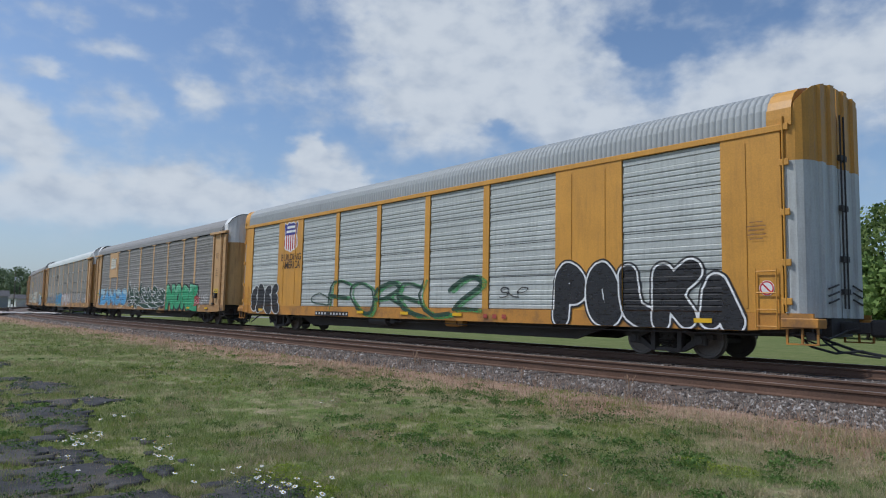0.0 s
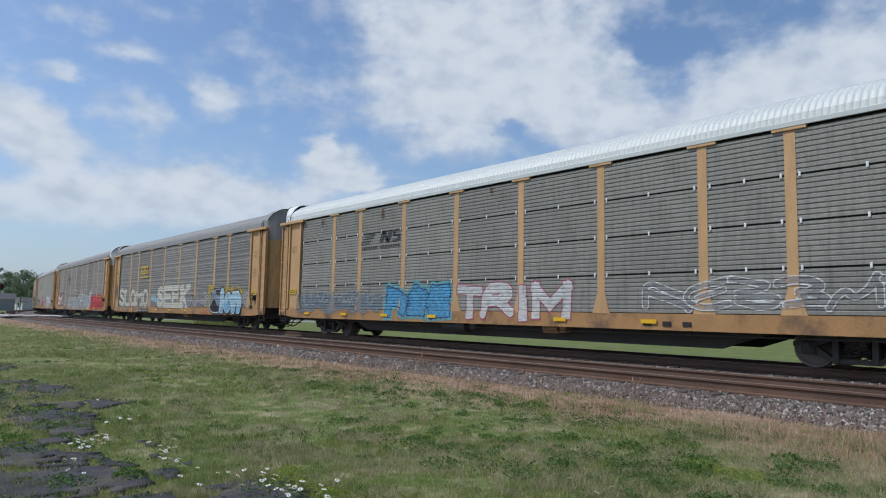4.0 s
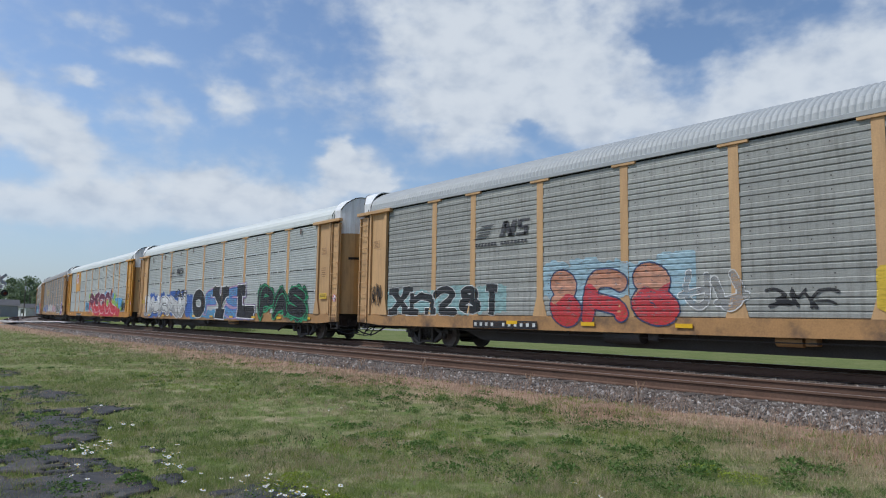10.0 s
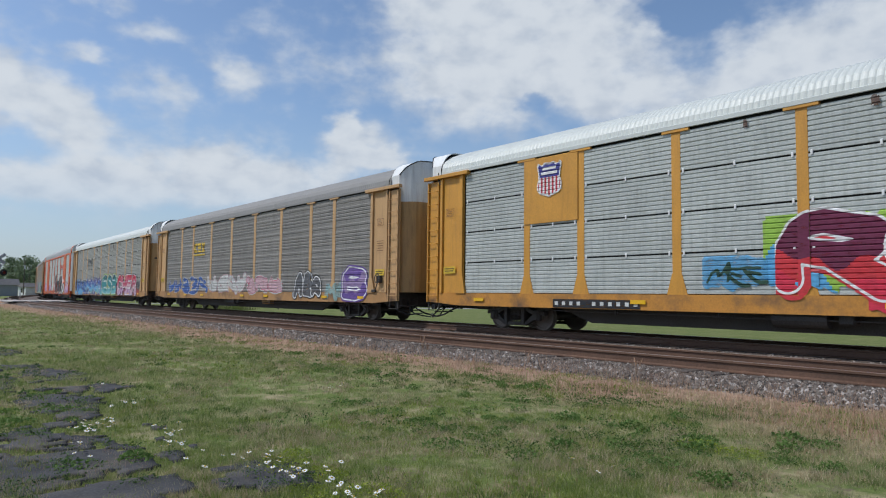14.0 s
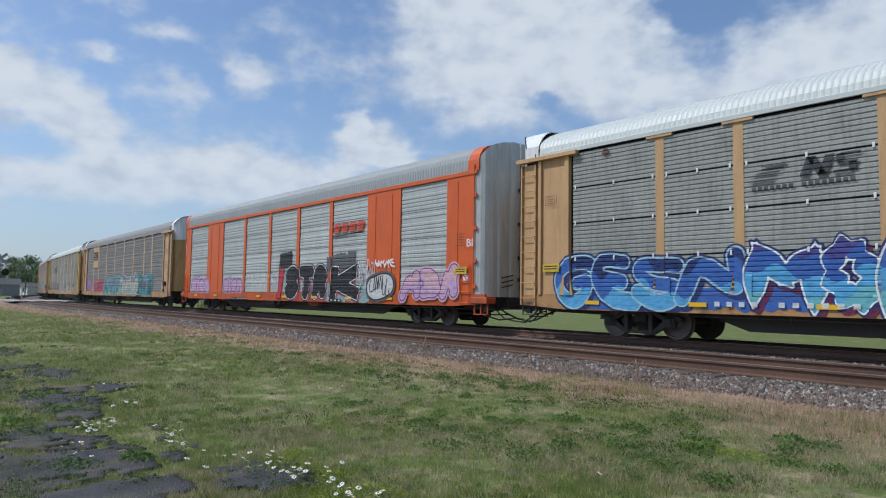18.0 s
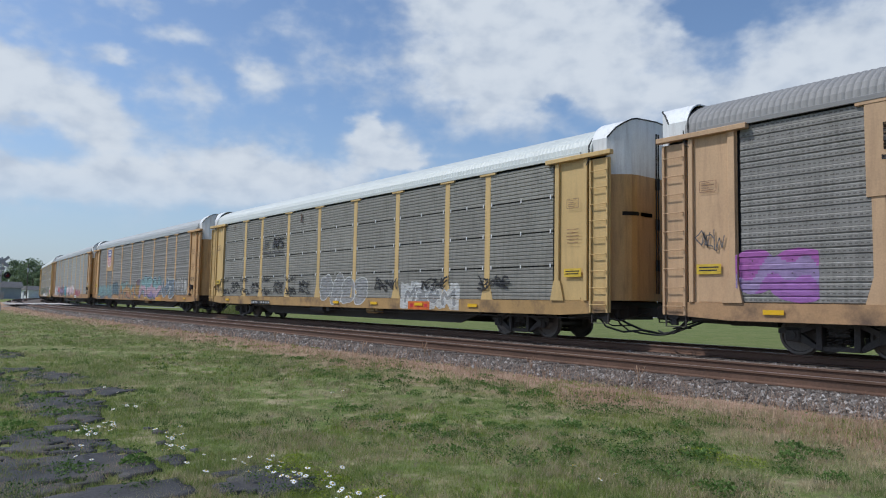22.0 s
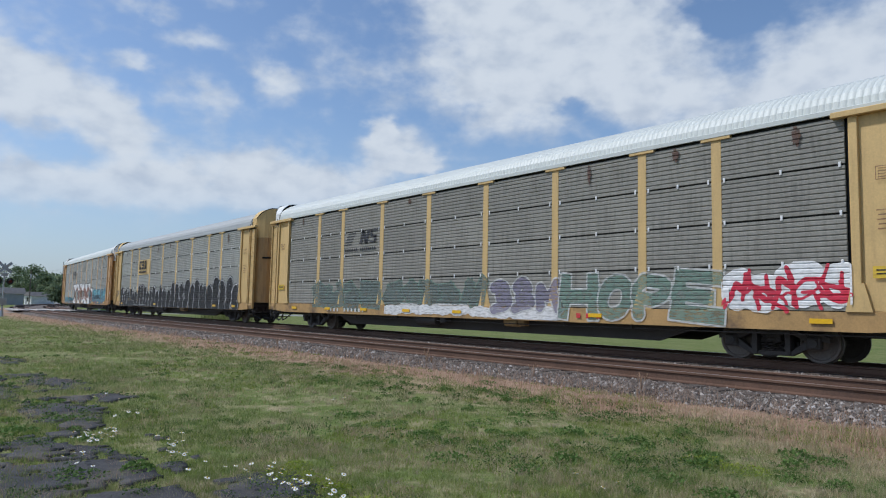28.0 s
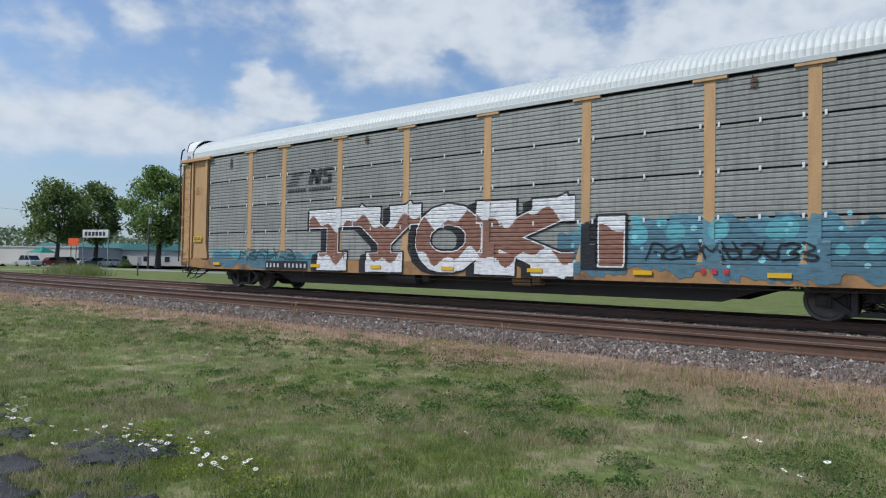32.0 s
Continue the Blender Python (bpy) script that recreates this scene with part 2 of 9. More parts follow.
# ---- materials ----
def mat(name, base, rough=0.6, metal=0.0, vary=0.25, grain=30.0, blotch=1.2, bump=0.15, dirt=None, dirt_amount=0.0, streak=False, spread=0.0, clear=0.0, dash=0.0, slots=0.0):
    """A worn surface: base colour with grain and blotches, optional dirt (streaked downwards or in patches), relief, and spread from piece to piece."""
    m = bpy.data.materials.new(name)
    m.use_nodes = True
    nt = m.node_tree
    N, K = nt.nodes.new, nt.links.new
    bs = nt.nodes["Principled BSDF"]
    bs.inputs["Roughness"].default_value, bs.inputs["Metallic"].default_value = rough, metal
    bs.inputs["Coat Weight"].default_value = clear
    co = N("ShaderNodeTexCoord")
    n1, n2 = N("ShaderNodeTexNoise"), N("ShaderNodeTexNoise")
    for n, s in ((n1, grain), (n2, blotch)):
        n.inputs["Scale"].default_value, n.inputs["Detail"].default_value = s, 5
        K(co.outputs["Object"], n.inputs["Vector"])
    ad = N("ShaderNodeMath"); ad.operation = "ADD"
    K(n1.outputs["Fac"], ad.inputs[0]); K(n2.outputs["Fac"], ad.inputs[1])
    rg = N("ShaderNodeMapRange")
    rg.inputs["From Min"].default_value, rg.inputs["From Max"].default_value = 0.7, 1.3
    rg.inputs["To Min"].default_value, rg.inputs["To Max"].default_value = 1 - vary, 1 + vary
    K(ad.outputs[0], rg.inputs["Value"])
    hs = N("ShaderNodeHueSaturation")
    hs.inputs["Color"].default_value = (*base, 1)
    K(rg.outputs[0], hs.inputs["Value"])
    col = hs.outputs[0]
    if spread:
        oi = N("ShaderNodeObjectInfo")
        r2 = N("ShaderNodeMapRange")
        r2.inputs["To Min"].default_value, r2.inputs["To Max"].default_value = 1 - spread, 1 + spread
        K(oi.outputs["Random"], r2.inputs["Value"])
        h2 = N("ShaderNodeHueSaturation")
        K(col, h2.inputs["Color"]); K(r2.outputs[0], h2.inputs["Value"])
        col = h2.outputs[0]
    if dash:
        # fine level dashes, as of rows of slots and drawn marks along the sheet
        m4, n4, r4, h4 = N("ShaderNodeMapping"), N("ShaderNodeTexNoise"), N("ShaderNodeMapRange"), N("ShaderNodeHueSaturation")
        m4.inputs["Scale"].default_value = (5.0, 5.0, 48.0)
        n4.inputs["Scale"].default_value, n4.inputs["Detail"].default_value = 1.0, 4
        r4.inputs["From Min"].default_value, r4.inputs["From Max"].default_value = 0.3, 0.7
        r4.inputs["To Min"].default_value, r4.inputs["To Max"].default_value = 1 - dash, 1 + dash
        K(co.outputs["Object"], m4.inputs["Vector"]); K(m4.outputs[0], n4.inputs["Vector"]); K(n4.outputs["Fac"], r4.inputs["Value"])
        K(col, h4.inputs["Color"]); K(r4.outputs[0], h4.inputs["Value"])
        col = h4.outputs[0]
    if slots:
        # rows of small punched slots along the middle of every rib
        sx, facs = N("ShaderNodeSeparateXYZ"), []
        K(co.outputs["Object"], sx.inputs[0])
        for axis, off, size, lo, hi in (("X", 0.0, 0.105, 0.2, 0.75), ("Z", 1.08, slots, 0.4, 0.58)):
            q = [N("ShaderNodeMath") for _ in range(5)]
            q[0].operation, q[0].inputs[1].default_value = "SUBTRACT", off
            q[1].operation, q[1].inputs[1].default_value = "DIVIDE", size
            q[2].operation = "FRACT"
            q[3].operation, q[3].inputs[1].default_value = "GREATER_THAN", lo
            q[4].operation, q[4].inputs[1].default_value = "LESS_THAN", hi
            K(sx.outputs[axis], q[0].inputs[0]); K(q[0].outputs[0], q[1].inputs[0]); K(q[1].outputs[0], q[2].inputs[0])
            K(q[2].outputs[0], q[3].inputs[0]); K(q[2].outputs[0], q[4].inputs[0])
            facs += [q[3], q[4]]
        f = facs[0]
        for o in facs[1:]:
            p = N("ShaderNodeMath"); p.operation = "MULTIPLY"
            K(f.outputs[0], p.inputs[0]); K(o.outputs[0], p.inputs[1])
            f = p
        ms = N("ShaderNodeMix"); ms.data_type = "RGBA"
        K(f.outputs[0], ms.inputs["Factor"]); K(col, ms.inputs["A"])
        ms.inputs["B"].default_value = (base[0] * 0.45, base[1] * 0.44, base[2] * 0.42, 1)
        col = ms.outputs["Result"]
    if dirt:
        mp = N("ShaderNodeMapping")
        mp.inputs["Scale"].default_value = (5.0, 5.0, 0.5) if streak else (0.9, 0.9, 0.9)
        K(co.outputs["Object"], mp.inputs["Vector"])
        n3 = N("ShaderNodeTexNoise")
        n3.inputs["Scale"].default_value, n3.inputs["Detail"].default_value = 1.6, 8
        n3.inputs["Roughness"].default_value = 0.65
        K(mp.outputs[0], n3.inputs["Vector"])
        r3 = N("ShaderNodeMapRange")
        r3.inputs["From Min"].default_value, r3.inputs["From Max"].default_value = 0.48, 0.72
        r3.inputs["To Max"].default_value = dirt_amount
        K(n3.outputs["Fac"], r3.inputs["Value"])
        mx = N("ShaderNodeMix"); mx.data_type = "RGBA"
        K(r3.outputs[0], mx.inputs["Factor"]); K(col, mx.inputs["A"])
        mx.inputs["B"].default_value = (*dirt, 1)
        col = mx.outputs["Result"]
    K(col, bs.inputs["Base Color"])
    rr = N("ShaderNodeMapRange")
    rr.inputs["To Min"].default_value, rr.inputs["To Max"].default_value = max(rough - 0.12, 0.05), min(rough + 0.12, 1)
    K(n2.outputs["Fac"], rr.inputs["Value"]); K(rr.outputs[0], bs.inputs["Roughness"])
    if bump:
        bp = N("ShaderNodeBump")
        bp.inputs["Strength"].default_value, bp.inputs["Distance"].default_value = bump, 0.01
        K(n1.outputs["Fac"], bp.inputs["Height"]); K(bp.outputs[0], bs.inputs["Normal"])
    return m


RUST, GRIME = (0.10, 0.045, 0.022), (0.05, 0.042, 0.035)
M = {
    "yellow": mat("yellow_paint", (0.56, 0.27, 0.035), 0.5, vary=0.14, dirt=RUST, dirt_amount=0.22, streak=True, spread=0.05),
    "tan": mat("faded_yellow_paint", (0.51, 0.31, 0.138), 0.6, vary=0.10, dirt=RUST, dirt_amount=0.26, streak=True, spread=0.06),
    # side paint darkened for the shade on the car ends, plus real brown stains
    "shaded_door": mat("worn_shaded_door_paint", (0.43, 0.255, 0.09), 0.5, vary=0.14, dirt=(0.16, 0.085, 0.035), dirt_amount=0.6, streak=True, spread=0.08),
    "orange": mat("orange_paint", (0.60, 0.10, 0.012), 0.45, vary=0.10, dirt=RUST, dirt_amount=0.25, streak=True),
    "galv": mat("bright_galvanised_steel", (0.435, 0.455, 0.425), 0.5, 0.12, dash=0.12, vary=0.12, blotch=0.7, dirt=GRIME, dirt_amount=0.25, streak=True, spread=0.07),
    "grey": mat("weathered_galvanised_steel", (0.305, 0.308, 0.275), 0.6, 0.12, dash=0.12, vary=0.14, blotch=0.7, dirt=GRIME, dirt_amount=0.4, streak=True, spread=0.10),
    "mid": mat("aged_galvanised_steel", (0.25, 0.24, 0.205), 0.6, 0.1, dash=0.12, vary=0.15, blotch=0.7, dirt=GRIME, dirt_amount=0.4, streak=True, spread=0.10),
    "dull": mat("dirty_galvanised_steel", (0.232, 0.222, 0.20), 0.65, 0.1, dash=0.18, slots=0.1393, vary=0.16, blotch=0.7, dirt=GRIME, dirt_amount=0.45, streak=True, spread=0.12),
    "peach": mat("faded_peach_paint", (0.50, 0.325, 0.18), 0.6, vary=0.10, dirt=RUST, dirt_amount=0.24, streak=True, spread=0.05),
    "pale": mat("pale_yellow_paint", (0.56, 0.385, 0.155), 0.6, vary=0.10, dirt=RUST, dirt_amount=0.2, streak=True, spread=0.05),
    "roof_galv": mat("galvanised_roof_steel", (0.34, 0.355, 0.35), 0.6, 0.0, vary=0.05, dirt=GRIME, dirt_amount=0.08),
    "roof_grey": mat("dull_grey_roof_steel", (0.235, 0.23, 0.22), 0.7, 0.0, vary=0.06, dirt=GRIME, dirt_amount=0.12),
    "roof_white": mat("white_painted_roof", (0.53, 0.555, 0.52), 0.5, vary=0.04, dirt=GRIME, dirt_amount=0.06),
    "hood_white": mat("dull_white_hood_paint", (0.66, 0.67, 0.66), 0.55, vary=0.1, dirt=RUST, dirt_amount=0.25, streak=True),
    "white": mat("white_paint", (0.74, 0.74, 0.72), 0.5, vary=0.1, dirt=GRIME, dirt_amount=0.35),
    "black": mat("black_paint", (0.012, 0.012, 0.013), 0.6, vary=0.3),
    "steel": mat("dark_greasy_steel", (0.05, 0.043, 0.038), 0.7, 0.0, vary=0.4, dirt=GRIME, dirt_amount=0.5),
    "rubber": mat("black_rubber_hose", (0.015, 0.015, 0.015), 0.7),
    "wheel": mat("worn_wheel_steel", (0.16, 0.135, 0.115), 0.55, 0.2, vary=0.3, dirt=RUST, dirt_amount=0.4),
    "rail": mat("rusty_rail_steel", (0.13, 0.075, 0.05), 0.65, 0.3, vary=0.25, dirt=RUST, dirt_amount=0.5),
    "railtop": mat("polished_rail_top", (0.42, 0.38, 0.35), 0.35, 0.8, vary=0.15),
    "tie": mat("weathered_wooden_tie", (0.08, 0.062, 0.05), 0.9, vary=0.35, grain=12),
    "ballast": mat("ballast_gravel", (0.105, 0.086, 0.073), 0.95, vary=0.5, grain=16, blotch=0.8, bump=0.8, dirt=(0.13, 0.07, 0.045), dirt_amount=0.55),
    "asphalt": mat("old_asphalt", (0.06, 0.06, 0.062), 1.0, vary=0.5, grain=45, blotch=2.5, bump=0.8, dirt=(0.17, 0.145, 0.11), dirt_amount=0.55),
}
for key, c, amount in (("peach", (0.42, 0.25, 0.12), 0.85), ("tan", (0.38, 0.205, 0.075), 0.95), ("pale", (0.40, 0.245, 0.09), 0.9), ("yellow", (0.46, 0.205, 0.03), 0.85), ("orange", (0.5, 0.085, 0.012), 0.7)):
    M[key + "_sill"] = mat(key + "_sill_paint", c, 0.6, vary=0.15, blotch=2.0, dirt=(0.085, 0.055, 0.038), dirt_amount=amount, spread=0.05)


# ---- mesh helpers ----
def box(bm, x0, y0, z0, x1, y1, z1, bevel=0.0):
    """A box from corner to corner, its edges broken by bevel."""
    vs = [bm.verts.new(v) for v in ((x0, y0, z0), (x1, y0, z0), (x1, y1, z0), (x0, y1, z0), (x0, y0, z1), (x1, y0, z1), (x1, y1, z1), (x0, y1, z1))]
    fs = [bm.faces.new([vs[i] for i in f]) for f in ((0, 3, 2, 1), (4, 5, 6, 7), (0, 1, 5, 4), (1, 2, 6, 5), (2, 3, 7, 6), (3, 0, 4, 7))]
    if bevel:
        es = {e for f in fs for e in f.edges}
        bmesh.ops.bevel(bm, geom=list(es), offset=bevel, segments=1, affect="EDGES")


def rod(bm, a, b, r, n=8, r2=None):
    """A round bar from a to b."""
    a, b = Vector(a), Vector(b)
    d = b - a
    m = Matrix.Translation((a + b) / 2) @ d.to_track_quat("Z", "Y").to_matrix().to_4x4()
    bmesh.ops.create_cone(bm, cap_ends=True, segments=n, radius1=r, radius2=r if r2 is None else r2, depth=d.length, matrix=m)


def pipe(bm, pts, r, n=6):
    for a, b in zip(pts, pts[1:]):
        rod(bm, a, b, r, n)


def prism(bm, outline, y0, y1):
    """An outline of (x, z) pushed from y0 to y1."""
    a = [bm.verts.new((x, y0, z)) for x, z in outline]
    b = [bm.verts.new((x, y1, z)) for x, z in outline]
    bm.faces.new(a); bm.faces.new(b[::-1])
    for i in range(len(a)):
        j = (i + 1) % len(a)
        bm.faces.new((a[i], b[i], b[j], a[j]))
    bmesh.ops.recalc_face_normals(bm, faces=bm.faces[:])


def sweep(bm, profile, path):
    """Rows of vertices: profile is a list of (y, z), path a list of x."""
    rows = [[bm.verts.new((x, y, z)) for y, z in profile] for x in path]
    for a, b in zip(rows, rows[1:]):
        for i in range(len(profile) - 1):
            bm.faces.new((a[i], a[i + 1], b[i + 1], b[i]))
    return rows


def mesh_of(name, bm, material, smooth=False):
    me = bpy.data.meshes.new(name)
    bm.to_mesh(me)
    bm.free()
    for mm in (material if isinstance(material, (list, tuple)) else [material]):
        me.materials.append(mm)
    if smooth:
        for p in me.polygons:
            p.use_smooth = True
    return me


def part(name, bm, material, parent, label="", m=None, smooth=False):
    """Links a bmesh (or a ready mesh) as one part under its thing."""
    me = mesh_of(name, bm, material, smooth) if isinstance(bm, bmesh.types.BMesh) else bm
    ob = new(name, me)
    ob.parent = parent
    if m is not None:
        ob.matrix_basis = m
    if label:
        ob["label"] = label
    return ob


def thing(name, m, label, category, group="", kind=""):
    e = new(name)
    e.empty_display_size = 0.2
    e.matrix_basis = m
    return tagged(e, label, category, group, kind)


def solid(name, bm, material, label, category, kind="", group="", m=None, smooth=False):
    ob = new(name, mesh_of(name, bm, material, smooth))
    if m is not None:
        ob.matrix_basis = m
    return tagged(ob, label, category, group, kind)


M["asphalt"].node_tree.nodes["Principled BSDF"].inputs["Specular IOR Level"].default_value = 0.15


# ---- ground, tracks ----
def ground_z(x, y):
    """Height of the ground: level at the eye, rising gently to the tracks, level beyond."""
    t = min(max((y - 4.0) / 5.0, 0.0), 1.0)
    return 0.07 * t * t * (3 - 2 * t)


def ground_material():
    m = bpy.data.materials.new("meadow_soil_and_grass")
    m.use_nodes = True
    nt = m.node_tree
    N, K = nt.nodes.new, nt.links.new
    bs = nt.nodes["Principled BSDF"]
    bs.inputs["Roughness"].default_value = 1.0
    bs.inputs["Specular IOR Level"].default_value = 0.05
    co = N("ShaderNodeTexCoord")
    def noise(scale, detail=6, rough=0.6):
        n = N("ShaderNodeTexNoise")
        n.inputs["Scale"].default_value, n.inputs["Detail"].default_value, n.inputs["Roughness"].default_value = scale, detail, rough
        K(co.outputs["Object"], n.inputs["Vector"])
        return n.outputs["Fac"]
    def mix(fac, a, b):
        x = N("ShaderNodeMix"); x.data_type = "RGBA"
        K(fac, x.inputs["Factor"])
        for s, v in (("A", a), ("B", b)):
            if isinstance(v, tuple):
                x.inputs[s].default_value = (*v, 1)
            else:
                K(v, x.inputs[s])
        return x.outputs["Result"]
    def ramp(fac, lo, hi):
        r = N("ShaderNodeMapRange")
        r.inputs["From Min"].default_value, r.inputs["From Max"].default_value = lo, hi
        K(fac, r.inputs["Value"])
        return r.outputs[0]
    green = mix(ramp(noise(0.7), 0.35, 0.65), (0.135, 0.185, 0.048), (0.22, 0.245, 0.09))
    fine = mix(ramp(noise(9.0), 0.3, 0.7), green, (0.095, 0.13, 0.04))
    dry = mix(ramp(noise(2.2, 8, 0.7), 0.46, 0.66), fine, (0.34, 0.29, 0.175))
    soil = mix(ramp(noise(3.1, 8, 0.7), 0.55, 0.68), dry, (0.16, 0.125, 0.095))
    # mown meadow on the other side of the tracks
    sp0, beyond = N("ShaderNodeSeparateXYZ"), N("ShaderNodeMath")
    K(co.outputs["Object"], sp0.inputs[0])
    beyond.operation, beyond.inputs[1].default_value = "GREATER_THAN", 17.5
    K(sp0.outputs["Y"], beyond.inputs[0])
    mown = mix(ramp(noise(0.25, 7, 0.65), 0.35, 0.65), (0.125, 0.16, 0.052), (0.175, 0.195, 0.072))
    soil = mix(beyond.outputs[0], soil, mix(ramp(noise(7.0, 6, 0.7), 0.4, 0.7), mix(ramp(noise(1.1, 7, 0.7), 0.45, 0.7), mown, (0.24, 0.235, 0.11)), (0.10, 0.135, 0.045)))
    # dead grass and dust along the foot of the ballast
    sp, ad = N("ShaderNodeSeparateXYZ"), N("ShaderNodeMath")
    K(co.outputs["Object"], sp.inputs[0])
    ad.operation, ad.inputs[1].default_value = "MULTIPLY_ADD", 3.2
    K(noise(0.9, 8, 0.65), ad.inputs[0]); K(sp.outputs["Y"], ad.inputs[2])
    far = N("ShaderNodeMath"); far.operation, far.inputs[1].default_value = "LESS_THAN", 15.0
    K(sp.outputs["Y"], far.inputs[0])
    foot = N("ShaderNodeMath"); foot.operation = "MULTIPLY"
    K(ramp(ad.outputs[0], 8.2, 9.8), foot.inputs[0]); K(far.outputs[0], foot.inputs[1])
    dust = mix(ramp(noise(5.0, 6), 0.35, 0.65), (0.27, 0.18, 0.12), (0.39, 0.275, 0.19))
    soil = mix(foot.outputs[0], soil, dust)
    K(soil, bs.inputs["Base Color"])
    bp = N("ShaderNodeBump"); bp.inputs["Strength"].default_value, bp.inputs["Distance"].default_value = 0.8, 0.03
    K(noise(40.0), bp.inputs["Height"]); K(bp.outputs[0], bs.inputs["Normal"])
    return m


M["ground"] = ground_material()


def build_ground():
    def steps(near, far, d0, k):
        v, d = [0.0], d0
        while v[-1] < far:
            v.append(v[-1] + d)
            if v[-1] > near:
                d *= k
        return v
    px, nx = steps(20, 2600, 0.6, 1.25), steps(40, 2600, 0.6, 1.25)
    xs = [-v for v in nx[:0:-1]] + px
    ys = [-v for v in steps(6, 2600, 0.6, 1.3)[:0:-1]] + steps(24, 2600, 0.6, 1.25)
    verts = [(x, y, ground_z(x, y) + (0.025 * noise.noise((x * 0.7, y * 0.7, 0)) if abs(x) < 45 and -2 < y < 10 else 0)) for y in ys for x in xs]
    w = len(xs)
    faces = [(j * w + i, j * w + i + 1, (j + 1) * w + i + 1, (j + 1) * w + i) for j in range(len(ys) - 1) for i in range(w - 1)]
    me = bpy.data.meshes.new("ground")
    me.from_pydata(verts, [], faces)
    me.materials.append(M["ground"])
    tagged(new("ground", me), "patchy green and dry grass ground beside the railway", "ground", kind="structure")


build_ground()


def track_xs(lo, hi, step):
    return [lo + (hi - lo) * i / max(1, round((hi - lo) / step)) for i in range(round((hi - lo) / step) + 1)]


def along(profile, y0, ss, bm):
    """A strip of the given (offset, height) profile laid along a track."""
    rows = []
    for s in ss:
        x, y, h = rail_point(s, y0)
        n = (-math.sin(radians(h)), math.cos(radians(h)))
        rows.append([bm.verts.new((x + n[0] * o, y + n[1] * o, z)) for o, z in profile])
    for a, b in zip(rows, rows[1:]):
        for i in range(len(profile) - 1):
            bm.faces.new((a[i], b[i], b[i + 1], a[i + 1]))


RAIL_PROFILE = [(-0.07, -0.185), (-0.07, -0.165), (-0.012, -0.145), (-0.012, -0.05), (-0.036, -0.035), (-0.036, -0.006), (-0.028, 0), (0.028, 0), (0.036, -0.006), (0.036, -0.035), (0.012, -0.05), (0.012, -0.145), (0.07, -0.165), (0.07, -0.185)]
SS = track_xs(-420, -60, 6) + track_xs(-54, 160, 12)


def build_tracks():
    bm = bmesh.new()
    base = RAIL - 0.20
    along([(-6.6, 0.02), (-6.3, base - 0.10), (-5.95, base - 0.01), (-5.4, base), (-2.3, base - 0.02), (0, base), (2.0, base), (2.9, base - 0.12), (3.6, 0.02)], TRACK_Y, SS, bm)
    solid("ballast", bm, M["ballast"], "grey-brown crushed stone ballast bed under two tracks", "ballast", kind="structure", smooth=True)
    for name, y0 in (("train_track", TRACK_Y), ("empty_track", NEAR_Y)):
        tr = thing(name, Matrix(), "rusty steel rails on worn wooden ties", "railway track", kind="structure")
        for o in (-0.755, 0.755):
            bm = bmesh.new()
            along([(o + a, RAIL + b) for a, b in RAIL_PROFILE], y0, SS, bm)
            bm.faces.ensure_lookup_table()
            ob = part("rail", bm, [M["rail"], M["railtop"]], tr)
            n = len(RAIL_PROFILE) - 1
            for i, p in enumerate(ob.data.polygons):
                if i % n == 6:
                    p.material_index = 1
        bm = bmesh.new()
        box(bm, -0.115, -1.3, -0.17, 0.115, 1.3, 0, 0.012)
        tie = mesh_of("tie", bm, M["tie"])
        for i in range(150):
            x, y, h = rail_point(14 - i * 0.52, y0)
            part("tie", tie, None, tr, m=pose(x, y, RAIL - 0.187 + 0.008 * math.sin(i * 7.3), 0, 0, h + 1.2 * math.sin(i * 3.1)))
        bm = bmesh.new()
        for i in range(420):
            x, y, h = rail_point(-64.5 - i * 0.52, y0)
            if i % 3 == 0:
                k = len(bm.verts)
                box(bm, -0.115, -1.3, -0.17, 0.115, 1.3, 0)
                bm.verts.ensure_lookup_table()
                bmesh.ops.transform(bm, matrix=pose(x, y, RAIL - 0.187, 0, 0, h), verts=bm.verts[k:])
        tagged(part("far_ties", bm, M["tie"], tr), kind="stuff")


build_tracks()


# ---- the auto rack cars ----
# car space: x along the train, y away from the eye, z up, origin on the rail tops at the car's middle
SILL0, SILL1, EAVE = 0.69, 1.08, 5.02
HALF = 13.8
POSTS = (-9.2, -7.22, -4.35, -1.46, 1.46, 4.35, 7.22, 9.2)
EDGES = (-12.0, *POSTS, 12.0)
SIDE = 1.53          # depth of the panels' face
RIB = 0.1393         # spacing of the ribs
RIB_NEW = 0.1078     # the same on stacked panels
MESHES = {}


KIND = {}            # car number: "a" old flush panels, "as" stacked panels, "b" boxed frame


def rib_depth(z, old=False):
    """How far the corrugated side stands out at height z; old panels have plain strips between groups of ribs."""
    p = RIB if old else RIB_NEW
    f = ((z - SILL1) / p) % 1.0
    if old and math.floor((z - SILL1) / p) % 7 in (4, 6):
        return 0.004
    return 0.020 * min(1.0, max(0.0, (0.5 - abs(f - 0.5)) * 7 - 0.35))


def rib_levels(z0, z1, old=True):
    out = [z0]
    p = RIB if old else RIB_NEW
    k = math.floor((z0 - SILL1) / p) - 1
    while SILL1 + k * p < z1:
        for f in (0.05, 0.193, 0.807, 0.95):
            z = SILL1 + (k + f) * p
            if z0 + 1e-4 < z < z1 - 1e-4:
                out.append(z)
        k += 1
    return out + [z1]


